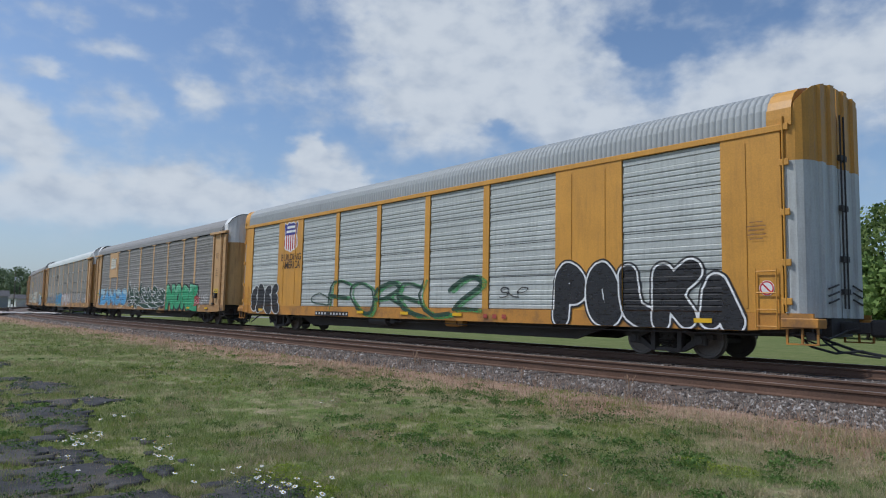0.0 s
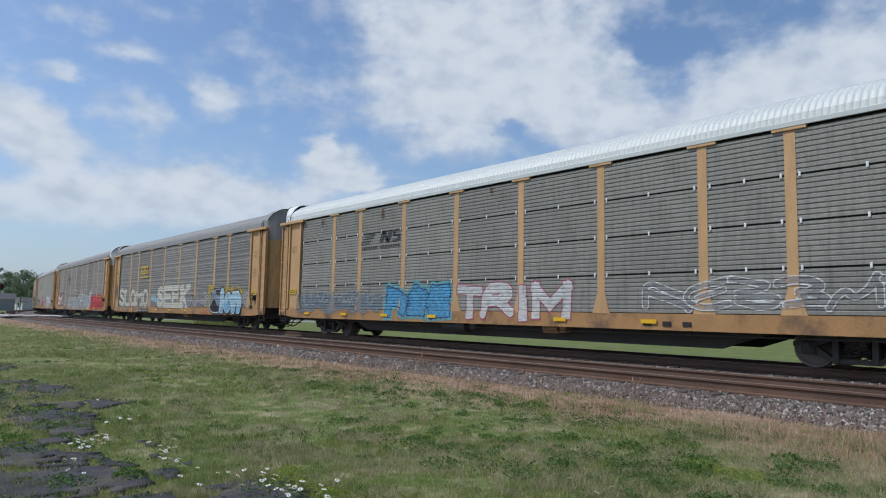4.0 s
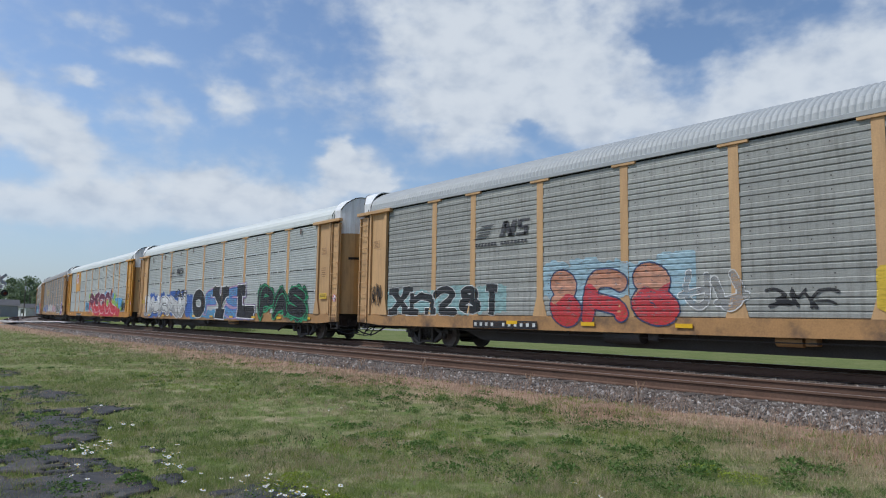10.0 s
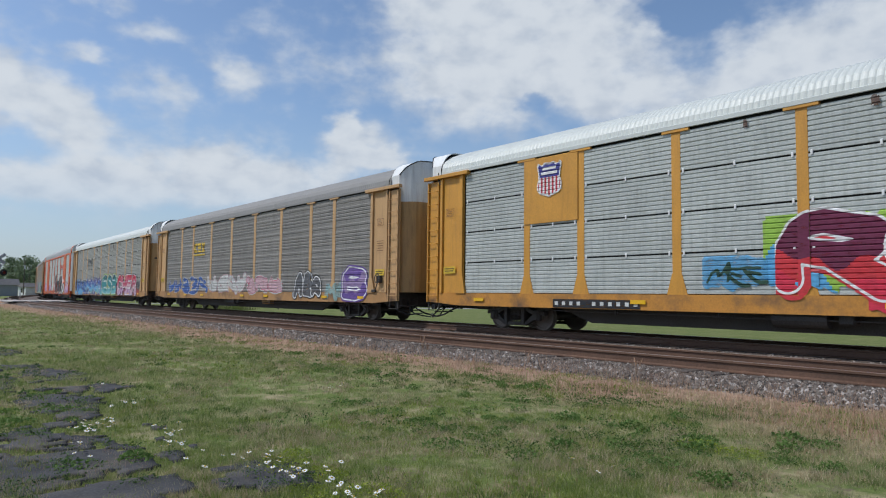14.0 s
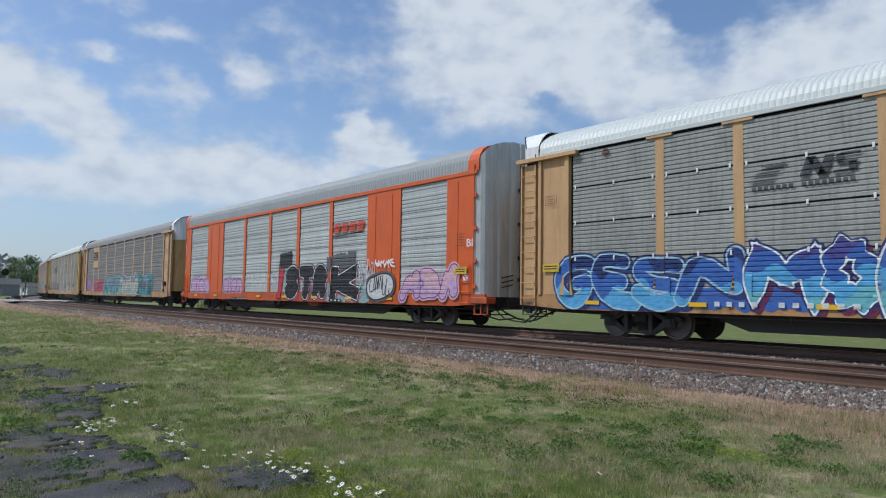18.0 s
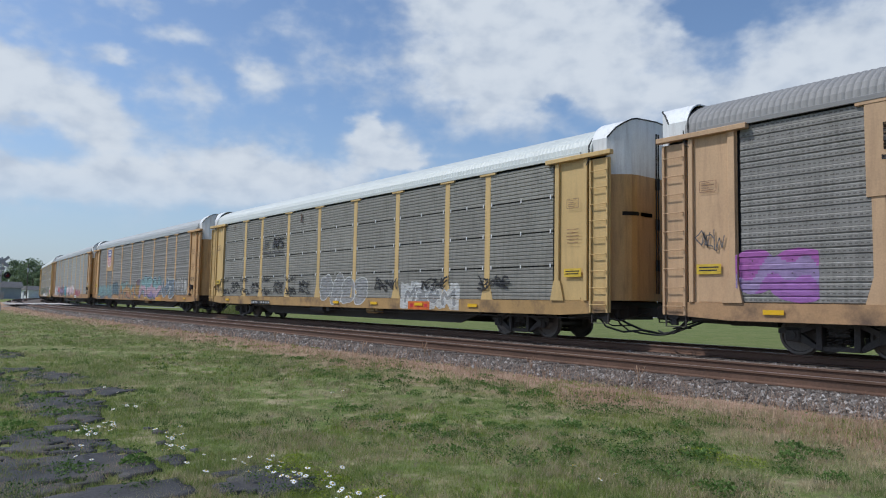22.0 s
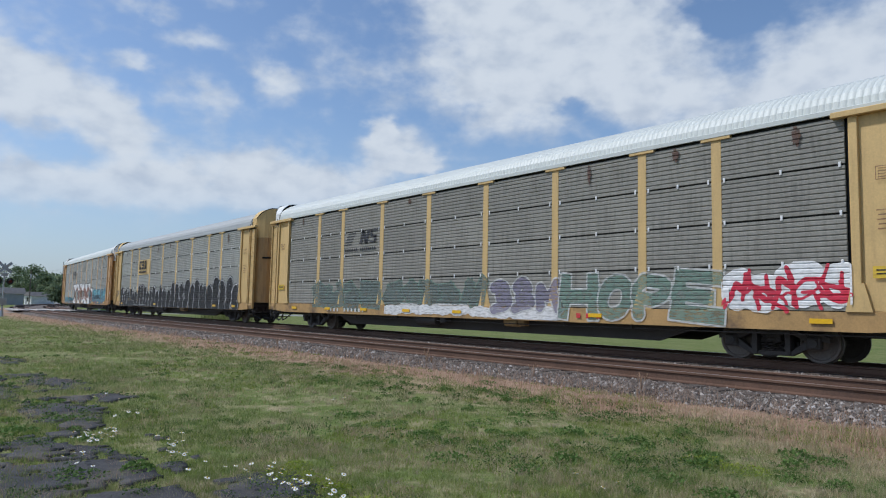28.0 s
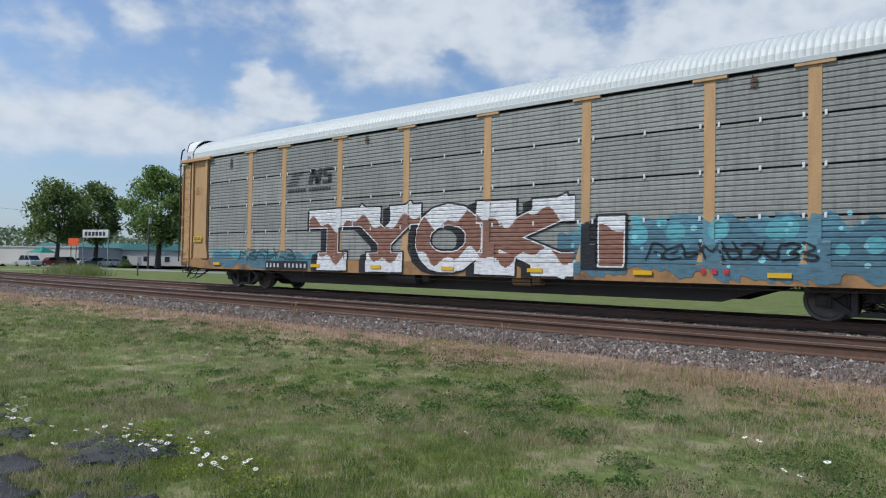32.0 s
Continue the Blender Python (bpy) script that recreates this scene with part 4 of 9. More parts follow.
def build_car_b(k, paint, panel="galv", roof="roof_galv", label="", bays=()):
    """The boxed kind: the painted frame stands round inset panels."""
    car = thing("auto_rack_car", Matrix(), label, "rail car", "cars of the train")
    running_gear(car, paint)
    H = 13.18
    for side in (-1, 1):
        y = side * SIDE
        xs = [-H] + [v for b in bays for v in b] + [H]
        for a, b in zip(xs[::2], xs[1::2]):
            bm = bmesh.new()
            box(bm, a, min(y, y + side * 0.045), SILL1, b, max(y, y + side * 0.045), EAVE - 0.05, 0.006)
            if b - a > 0.6:
                for q in np.arange(a + 0.55, b - 0.3, 1.1):
                    box(bm, q - 0.03, min(y, y + side * 0.06), SILL1 + 0.1, q + 0.03, max(y, y + side * 0.06), EAVE - 0.25)
            part("side_plate", bm, M[paint], car)
        for a, b in bays:
            hgt = (EAVE - 0.12 - SILL1) / 4
            for i in range(4):
                part("side_panel", panel_mesh(b - a - 0.01, SILL1 + i * hgt + 0.01, SILL1 + (i + 1) * hgt - 0.01, panel, True), None, car, m=pose((a + b) / 2, y - side * 0.01, 0, 0, 0, 0 if side < 0 else 180))
        bm = bmesh.new()
        box(bm, -H, min(y, y + side * 0.07), EAVE - 0.12, H, max(y, y + side * 0.07), EAVE + 0.02, 0.01)
        part("top_chord", bm, M[paint], car)
        # added black sheet behind the panels, its colour standing for the unlit inside
        bm = bmesh.new()
        yi = side * (SIDE - 0.06)
        box(bm, -12, min(yi, yi - side * 0.03), SILL1, 12, max(yi, yi - side * 0.03), EAVE)
        part("inner_screen", bm, M["black"], car)
    part("roof", roof_mesh(roof, -12.95, 12.95, True), None, car)
    edge_z = lambda yy: EAVE - 0.02 + np.interp(abs(yy), [abs(q[0]) for q in BOXROOF[8::-1]], [q[1] for q in BOXROOF[8::-1]])
    for sgn in (-1, 1):
        X = lambda a: sgn * a
        bm = bmesh.new()
        rows = [[bm.verts.new((X(x), yy * 1.014, EAVE - 0.02 + zz * 1.02)) for yy, zz in BOXROOF] for x in (12.9, 13.42)]
        for i in range(len(BOXROOF) - 1):
            bm.faces.new((rows[0][i], rows[0][i + 1], rows[1][i + 1], rows[1][i]))
        bm.faces.new(rows[1])
        bmesh.ops.recalc_face_normals(bm, faces=bm.faces[:])
        part("end_hood", bm, M[paint], car)
        # leaves of the end doors, bent round the corners, with upright corrugations
        plan = [(13.22, 1.56), (13.32, 1.56), (13.46, 1.52), (13.58, 1.44), (13.66, 1.33), (13.71, 1.2), (13.71, 1.02), (13.77, 0.98), (13.77, 0.78), (13.71, 0.74), (13.71, 0.5), (13.77, 0.46), (13.77, 0.26), (13.71, 0.22), (13.71, 0.02)]
        for side in (-1, 1):
            low_paint, top_paint = ("door_grey", paint) if paint == "yellow" else ("door_grey", "door_grey")
            for nm, z0, z1, key in (("end_door", 1.0, 4.25, low_paint), ("upper_end_door", 4.25, None, top_paint)):
                bm = bmesh.new()
                rows = [[bm.verts.new((X(x), side * y, z0)), bm.verts.new((X(x), side * y, z1 or edge_z(y) + 0.03))] for x, y in plan]
                for q, w in zip(rows, rows[1:]):
                    bm.faces.new((q[0], w[0], w[1], q[1]))
                bmesh.ops.recalc_face_normals(bm, faces=bm.faces[:])
                bmesh.ops.solidify(bm, geom=bm.faces[:], thickness=0.03)
                part(nm, bm, M[key], car)
            bm = bmesh.new()
            for z in (1.25, 2.05, 3.1, 4.15, 4.9):
                box(bm, min(X(13.16), X(13.36)), min(side * 1.575, side * 1.61), z, max(X(13.16), X(13.36)), max(side * 1.575, side * 1.61), z + 0.14, 0.01)
            rod(bm, (X(13.24), side * 1.6, 1.1), (X(13.24), side * 1.6, 5.2), 0.022, 8)
            part("door_hinge", bm, M[paint], car)
            bm = bmesh.new()
            rod(bm, (X(13.81), side * 0.1, 1.2), (X(13.81), side * 0.1, 5.4), 0.02)
            for z in (1.5, 2.2, 3.3, 4.4):
                box(bm, min(X(13.76), X(13.84)), side * 0.1 - 0.06, z, max(X(13.76), X(13.84)), side * 0.1 + 0.06, z + 0.12)
            for z in (1.3, 1.45, 1.6):
                rod(bm, (X(13.8), side * 0.9, z), (X(13.8), side * 0.4, z + 0.1), 0.02)
            part("lock_rod", bm, M["steel"], car)
            bm = bmesh.new()
            box(bm, min(X(13.1), X(13.86)), min(side * 1.2, side * 1.6), 0.78, max(X(13.1), X(13.86)), max(side * 1.2, side * 1.6), 0.98, 0.02)
            for x in (13.2, 13.5, 13.8):
                box(bm, X(x) - 0.02, side * 1.5 - 0.02, 0.45, X(x) + 0.02, side * 1.5 + 0.02, 0.8)
            box(bm, min(X(13.2), X(13.8)), side * 1.5 - 0.05, 0.44, max(X(13.2), X(13.8)), side * 1.5 + 0.05, 0.47)
            part("end_step", bm, M[paint + "_sill"], car)
            bm = bmesh.new()
            for x0 in (12.62, 13.06):
                rod(bm, (X(x0), side * (SIDE + 0.1), 0.75), (X(x0), side * (SIDE + 0.1), 2.0), 0.015)
            for z in (0.8, 1.15, 1.5, 1.95):
                rod(bm, (X(12.62), side * (SIDE + 0.1), z), (X(13.06), side * (SIDE + 0.1), z), 0.014)
            part("ladder", bm, M[paint], car)
    return car


M["door_rust"] = mat("rusty_orange_door_paint", (0.36, 0.09, 0.03), 0.55, vary=0.2, dirt=RUST, dirt_amount=0.6, streak=True)
M["door_grey"] = mat("grey_white_door_paint", (0.5, 0.51, 0.48), 0.5, vary=0.12, dirt=RUST, dirt_amount=0.3, streak=True)

B_BAYS = [(-12.41, -9.66), (-7.38, -4.62), (-4.36, -1.69), (-1.44, 1.21), (1.48, 4.11), (4.38, 7.03), (9.22, 11.85)]
CARS = {}


LABELS = {
    1: "yellow boxed auto rack car with bright steel panels and black graffiti", 2: "faded yellow auto rack car with green and blue graffiti",
    3: "tan auto rack car with white roof and pale blue graffiti", 4: "tan auto rack car with cream and light blue graffiti",
    5: "tan auto rack car with red and grey wild-style graffiti", 6: "tan auto rack car with silver sides and purple-edged graffiti",
    7: "tan auto rack car with white roof and black and green lettering", 8: "yellow auto rack car with white roof and crimson graffiti",
    9: "dusty tan auto rack car with a purple graffiti letter", 10: "tan auto rack car with blue, teal and red graffiti",
    11: "orange boxed auto rack car with steel panels and black lettering", 12: "tan auto rack car with teal and lilac faded graffiti",
    13: "pale yellow auto rack car with white roof and small black tags", 14: "tan auto rack car with a shield sign and grey-blue graffiti",
    15: "tan auto rack car with silver and pink graffiti", 16: "pale yellow auto rack car with faded green graffiti and white roof",
    17: "pale yellow auto rack car with black bubble graffiti along its foot", 18: "tan auto rack car with white and brown lettering over teal paint"}


def build_train():
    spec = [
        (1, "b", "yellow", "galv", "roof_galv"), (2, "a", "tan", "dull", "roof_grey"), (3, "as", "tan", "mid", "roof_white"), (4, "a", "tan", "dull", "roof_grey"),
        (5, "a", "tan", "dull", "roof_grey"), (6, "a", "tan", "grey", "roof_galv"), (7, "as", "tan", "galv", "roof_white"), (8, "as", "yellow", "galv", "roof_white"),
        (9, "a", "tan", "dull", "roof_grey"), (10, "as", "tan", "grey", "roof_white"), (11, "b", "orange", "galv", "roof_galv"), (12, "a", "peach", "dull", "roof_grey"),
        (13, "as", "pale", "mid", "roof_white"), (14, "a", "tan", "dull", "roof_galv"), (15, "a", "tan", "grey", "roof_galv"), (16, "as", "pale", "mid", "roof_white"),
        (17, "as", "pale", "grey", "roof_galv"), (18, "as", "tan", "grey", "roof_white")]
    for k, kind, paint, panel, roof in spec:
        KIND[k] = kind
        label = LABELS[k]
        CARS[k] = build_car_b(k, paint, panel, roof, label, B_BAYS) if kind == "b" else build_car_a(k, paint, panel, roof, {17: "pale", 4: "roof_grey"}.get(k, "hood_white"), kind == "as", label)


build_train()
rod_bm = bmesh.new()
pipe(rod_bm, [(-13.9, -1.66, 0.95), (-13.9, -1.66, 5.1), (-13.82, -1.66, 5.4), (-13.66, -1.66, 5.46)], 0.028)
part("bent_pipe", rod_bm, M["steel"], CARS[18], "thin dark bent pipe up the end of the last car")


# ---- painted lettering, logos as plain shapes, graffiti: all follow the relief of the car's side ----
WHITE, PALE, CREAM, GREY, DARKGREY, BLACK = (0.78, 0.78, 0.76), (0.60, 0.60, 0.57), (0.56, 0.54, 0.44), (0.33, 0.33, 0.32), (0.10, 0.10, 0.105), (0.014, 0.014, 0.016)
RED, CRIMSON, BRICK, BRICKRED, SALMON, PINK, PINKPALE = (0.55, 0.03, 0.04), (0.58, 0.025, 0.06), (0.30, 0.07, 0.03), (0.36, 0.06, 0.045), (0.60, 0.28, 0.16), (0.50, 0.10, 0.16), (0.60, 0.38, 0.42)
OCHRE, GOLD, TAN, YELLOWP, ORANGEP, BROWNP, DARKBROWN = (0.42, 0.23, 0.05), (0.62, 0.42, 0.03), (0.55, 0.31, 0.11), (0.60, 0.33, 0.05), (0.62, 0.14, 0.02), (0.27, 0.13, 0.085), (0.05, 0.03, 0.02)
GREEN, DARKGREEN, EMERALD, LIME, SAGE, GREEN_GREY = (0.06, 0.30, 0.08), (0.015, 0.055, 0.03), (0.04, 0.33, 0.14), (0.30, 0.50, 0.06), (0.20, 0.30, 0.24), (0.15, 0.19, 0.17)
TEAL, DARKTEAL, TEALPALE, TEALGREY, SKYTEAL = (0.03, 0.26, 0.27), (0.012, 0.09, 0.11), (0.28, 0.45, 0.44), (0.09, 0.19, 0.24), (0.14, 0.42, 0.46)
SKY, SKYPALE, ROYAL, NAVY, INDIGO, GREYBLUE = (0.10, 0.36, 0.62), (0.36, 0.53, 0.60), (0.04, 0.12, 0.40), (0.012, 0.03, 0.13), (0.06, 0.06, 0.25), (0.19, 0.25, 0.30)
PURPLE, PLUM, PLUMGREY, LILAC, LILACDARK, VIOLETGREY = (0.13, 0.07, 0.28), (0.07, 0.012, 0.04), (0.17, 0.11, 0.14), (0.52, 0.34, 0.50), (0.28, 0.20, 0.36), (0.26, 0.24, 0.32)
PAINTS, LAYERS, GLYPHS = {}, {}, {}


def paint(c):
    """Sprayed paint of one colour, thin and worn in places so that the steel shows through."""
    if c in PAINTS:
        return PAINTS[c]
    m = mat("sprayed_paint", c[:3], 0.55, vary=0.10, grain=9, blotch=0.8, dirt=GRIME, dirt_amount=0.16, streak=True)
    nt = m.node_tree
    N, K = nt.nodes.new, nt.links.new
    co, mp, n = N("ShaderNodeTexCoord"), N("ShaderNodeMapping"), N("ShaderNodeTexNoise")
    mp.inputs["Scale"].default_value = (2.0, 2.0, 9.0)
    n.inputs["Scale"].default_value, n.inputs["Detail"].default_value = 2.2, 7
    K(co.outputs["Object"], mp.inputs["Vector"]); K(mp.outputs[0], n.inputs["Vector"])
    r = N("ShaderNodeMapRange")
    r.inputs["From Min"].default_value, r.inputs["From Max"].default_value = 0.31, 0.54
    worn = c[3] if len(c) > 3 else 0.0
    r.inputs["To Min"].default_value, r.inputs["To Max"].default_value = 0.66 * (1 - worn), 0.98 - 0.4 * worn
    K(n.outputs["Fac"], r.inputs["Value"])
    K(r.outputs[0], nt.nodes["Principled BSDF"].inputs["Alpha"])
    PAINTS[c] = m
    return m


def clip(poly, axis, v, keep_low):
    out = []
    for i, p in enumerate(poly):
        q = poly[i - 1]
        a, b = (q[axis] - v, p[axis] - v) if keep_low else (v - q[axis], v - p[axis])
        if (a <= 0) != (b <= 0):
            t = a / (a - b)
            out.append((q[0] + (p[0] - q[0]) * t, q[1] + (p[1] - q[1]) * t))
        if b <= 0:
            out.append(p)
    return out


def slabs(polys, axis, cuts):
    """Cuts flat polygons into the strips between the cuts."""
    done = []
    for poly in polys:
        rest = poly
        lo, hi = min(p[axis] for p in poly), max(p[axis] for p in poly)
        for v in cuts:
            if v <= lo + 1e-6 or v >= hi - 1e-6:
                continue
            a = clip(rest, axis, v, True)
            rest = clip(rest, axis, v, False)
            if len(a) > 2:
                done.append(a)
            if len(rest) < 3:
                break
        if len(rest) > 2:
            done.append(rest)
    return done


def side_depth(k, x, z):
    """How far the side of car k stands out at x, z from the panels' plane."""
    if z < SILL1:
        return 0.052
    if KIND[k] == "b":
        for a, b in B_BAYS:
            if a < x < b:
                return rib_depth(z, True) - 0.008 if z < EAVE - 0.12 else 0.075
        return 0.047
    if abs(x) > 13.14:
        return 0.033
    if abs(x) > 11.97:
        return 0.09 if abs(x) < 12.16 or abs(x) > 13.02 else 0.022
    for p in POSTS:
        d = abs(x - p)
        if d < 0.12 or d < 0.27 - 0.29 * (z - SILL1):
            return 0.032
    return rib_depth(z, KIND[k] == "a")


def lay(k, name, coloured, label=""):
    """Lays flat coloured polygons, [(polygon of (x, z), colour)], on the near side of car k."""
    n = LAYERS[k] = LAYERS.get(k, 0) + 1
    lift = 0.004 + 0.0015 * n
    low = SILL0 + 0.012
    zc = sorted({SILL1 - 0.001, SILL1 + 0.001} | set(rib_levels(SILL1, EAVE - 0.03, KIND[k] != "as")))
    if KIND[k] == "b":
        xc = sorted(v + d for b in B_BAYS for v in b for d in (-0.004, 0.004))
    else:
        xc = sorted([v + d for v in POSTS for d in (-0.275, -0.125, -0.118, 0.118, 0.125, 0.275)] + [s * v for s in (-1, 1) for v in (11.96, 11.99, 12.16, 12.17, 13.015, 13.025, 13.14)])
    verts, faces, idx, mats = [], [], [], []
    for polys, colour in coloured:
        m = paint(colour)
        if m not in mats:
            mats.append(m)
        polys = [q for q in (clip(p, 1, low, False) for p in polys) if len(q) > 2]
        for poly in slabs(slabs(polys, 1, zc), 0, xc):
            cx, cz = sum(p[0] for p in poly) / len(poly), sum(p[1] for p in poly) / len(poly)
            f = []
            for x, z in poly:
                d = side_depth(k, x + (cx - x) * 0.01, z + (cz - z) * 0.01)
                f.append(len(verts))
                verts.append((x, -SIDE - d - lift, z))
            faces.append(f); idx.append(mats.index(m))
    if not faces:
        return
    me = bpy.data.meshes.new(name)
    me.from_pydata(verts, [], faces)
    for m in mats:
        me.materials.append(m)
    me.polygons.foreach_set("material_index", idx)
    ob = part(name, me, None, CARS[k], label)
    if name.endswith(("_mark", "bolt_row")):
        ob["kind"] = "stuff"


def glyphs(text, fat):
    """Triangles of a text in Blender's own letters, thickened by fat."""
    if (text, fat) not in GLYPHS:
        c = bpy.data.curves.new("letters", "FONT")
        c.body, c.offset, c.resolution_u, c.space_character = text, fat, 3, 0.95 + fat * 1.2
        ob = bpy.data.objects.new("letters", c)
        me = bpy.data.meshes.new_from_object(ob)
        me.calc_loop_triangles()
        co = [(v.co.x, v.co.y) for v in me.vertices]
        GLYPHS[(text, fat)] = [[co[i] for i in t.vertices] for t in me.loop_triangles]
        bpy.data.objects.remove(ob)
    return GLYPHS[(text, fat)]


def letters(k, x0, x1, z0, z1, text, fill):
    """Stencilled letters in Blender's own font."""
    tris = glyphs(text, 0.01)
    xs, zs = [p[0] for t in tris for p in t], [p[1] for t in tris for p in t]
    sx, sz = (x1 - x0) / (max(xs) - min(xs)), (z1 - z0) / (max(zs) - min(zs))
    lay(k, "painted_lettering", [([[(x0 + (px - min(xs)) * sx, z0 + (pz - min(zs)) * sz) for px, pz in t] for t in tris], fill)], "stencilled letters on the car's side")


def patch(k, x0, x1, z0, z1, colour, seed=1, rough=0.22):
    """A cloud of paint with an uneven edge."""
    r = random.Random(seed * 31 + k)
    z0 = max(z0, SILL0)
    w = x1 - x0
    n = max(1, round(w / 1.3))
    tris = []
    cells = [(x0 + w * (i + 0.5) / n, w / n * (0.72 if n > 1 else 0.5)) for i in range(n)]
    for cx, hw in cells:
        m = 26
        cz, hz = (z0 + z1) / 2, (z1 - z0) / 2
        ring = []
        for i in range(m):
            a = 2 * math.pi * i / m
            c, s = math.cos(a), math.sin(a)
            f = 1 - rough * r.random()
            ring.append((cx + hw * f * math.copysign(abs(c) ** 0.85, c), cz + hz * f * math.copysign(abs(s) ** 0.85, s)))
        ring = [(min(max(x, x0), x1), z) for x, z in ring]
        tris += [[(cx, cz), ring[i], ring[(i + 1) % m]] for i in range(m)]
    lay(k, "paint_patch", [(tris, colour)])


def ribbon(pts, w):
    out = []
    for (ax, az), (bx, bz) in zip(pts, pts[1:]):
        d = math.hypot(bx - ax, bz - az) or 1
        nx, nz = -(bz - az) / d * w / 2, (bx - ax) / d * w / 2
        ex, ez = (bx - ax) / d * w * 0.3, (bz - az) / d * w * 0.3
        out.append([(ax + nx - ex, az + nz - ez), (ax - nx - ex, az - nz - ez), (bx - nx + ex, bz - nz + ez), (bx + nx + ex, bz + nz + ez)])
    return out


def scrawl(k, x0, x1, z0, z1, colour, n, width, seed=1):
    """Hand-drawn strokes, none of them readable."""
    r = random.Random(seed * 77 + k)
    z0 = max(z0, SILL0 + 0.03)
    polys = []
    for i in range(n):
        cx = x0 + (x1 - x0) * (i + 0.5) / n
        span = max((x1 - x0) / n * 0.9, 0.12)
        kind = r.randrange(3)
        a0, turn = r.uniform(0, 6.3), r.choice((-1, 1)) * r.uniform(2.5, 6.5)
        hz = (z1 - z0) * r.uniform(0.3, 0.48)
        cz = r.uniform(z0 + hz, z1 - hz)
        pts = []
        for j in range(9):
            a = a0 + turn * j / 8
            pts.append((cx + span * (math.cos(a) + 0.25 * math.cos(2.3 * a + i)) * r.uniform(0.9, 1.05), cz + hz * 0.95 * (0.8 * math.sin(a) + 0.2 * math.sin(2.7 * a + i))))
        if kind == 1:
            n2 = r.randrange(3, 6)
            pts = [(cx + span * (2 * j / n2 - 1) * 0.8 + r.uniform(-0.1, 0.1) * span, cz + hz * (0.9 if j % 2 else -0.9) * r.uniform(0.6, 1)) for j in range(n2 + 1)]
        elif kind == 2:
            pts = [(cx - span * 0.3, cz + hz), (cx - span * r.uniform(0.2, 0.5), cz - hz * 0.9), (cx + span * r.uniform(0, 0.3), cz - hz), (cx + span * 0.5, cz - hz * r.uniform(0, 0.6))]
        polys += ribbon(pts, width)
    lay(k, "scrawl", [(polys, colour)])


def rect(x0, x1, z0, z1):
    return [(x0, z0), (x1, z0), (x1, z1), (x0, z1)]


def plate(k, x0, x1, z0, z1, colour, count=0, ink=PALE):
    """A flat plate or painted field; writing on it that stays unread is plain bars."""
    if count == 0 and colour:
        bm = bmesh.new()
        box(bm, x0, -SIDE - 0.05, z0, x1, -SIDE, min(z1, EAVE - 0.06), 0.006)
        part("logo_plate", bm, M[{8: "yellow", 12: "peach", 17: "pale"}.get(k, "tan")], CARS[k])
        return
    z0 = max(z0, SILL0 + 0.015)
    if colour:
        lay(k, "number_field", [([rect(x0, x1, z0, z1)], colour)])
    if count:
        n = count + (1 if count > 6 else 0)
        w, h = (x1 - x0) / n, z1 - z0
        lay(k, "number_mark", [([rect(x0 + w * (i + 0.28), x0 + w * (i + 0.72), z0 + 0.28 * h, z1 - 0.28 * h) for i in range(n) if not (count > 6 and i == 4)], ink)])


def shield(k, x0, x1, z0, z1):
    """A railway's shield: blue head with two white bars, red and white stripes below."""
    def outline(g):
        w, h = (x1 - x0) / 2 + g, (z1 - z0) / 2 + g
        cx, cz = (x0 + x1) / 2, (z0 + z1) / 2
        half = [(0, 0.92), (0.35, 0.97), (0.62, 0.84), (0.9, 0.98), (1.0, 0.8), (0.9, 0.45), (0.86, 0.1), (1.0, -0.3), (0.96, -0.62), (0.7, -0.82), (0.3, -0.9), (0, -1.0)]
        ring = half + [(-a, b) for a, b in half[-2:0:-1]]
        return [[(cx, cz), (cx + w * a, cz + h * b), (cx + w * c, cz + h * d)] for (a, b), (c, d) in zip(ring, ring[1:] + ring[:1])]
    bm_lift = LAYERS.get(k, 0)
    LAYERS[k] = bm_lift + (34 if KIND[k] != "b" else 0)
    lay(k, "shield_border", [(outline(0.02), WHITE)])
    body = outline(-0.03)
    zm = z0 + (z1 - z0) * 0.56
    blue = [q for q in (clip(t, 1, zm, False) for t in body) if len(q) > 2]
    low = [q for q in (clip(t, 1, zm, True) for t in body) if len(q) > 2]
    n = 13
    red = []
    for i in range(0, n, 2):
        a, b = x0 + (x1 - x0) * i / n, x0 + (x1 - x0) * (i + 1) / n
        for t in low:
            q = clip(t, 0, a, False)
            q = clip(q, 0, b, True) if len(q) > 2 else []
            if len(q) > 2:
                red.append(q)
    lay(k, "shield_field", [(blue, (0.03, 0.03, 0.22)), (red, (0.45, 0.02, 0.04))])
    w, h = x1 - x0, z1 - z0
    lay(k, "shield_mark", [([rect(x0 + w * 0.22, x1 - w * 0.22, z0 + h * 0.78, z0 + h * 0.86), rect(x0 + w * 0.17, x1 - w * 0.17, z0 + h * 0.64, z0 + h * 0.72)], WHITE)])
    LAYERS[k] = bm_lift + 3


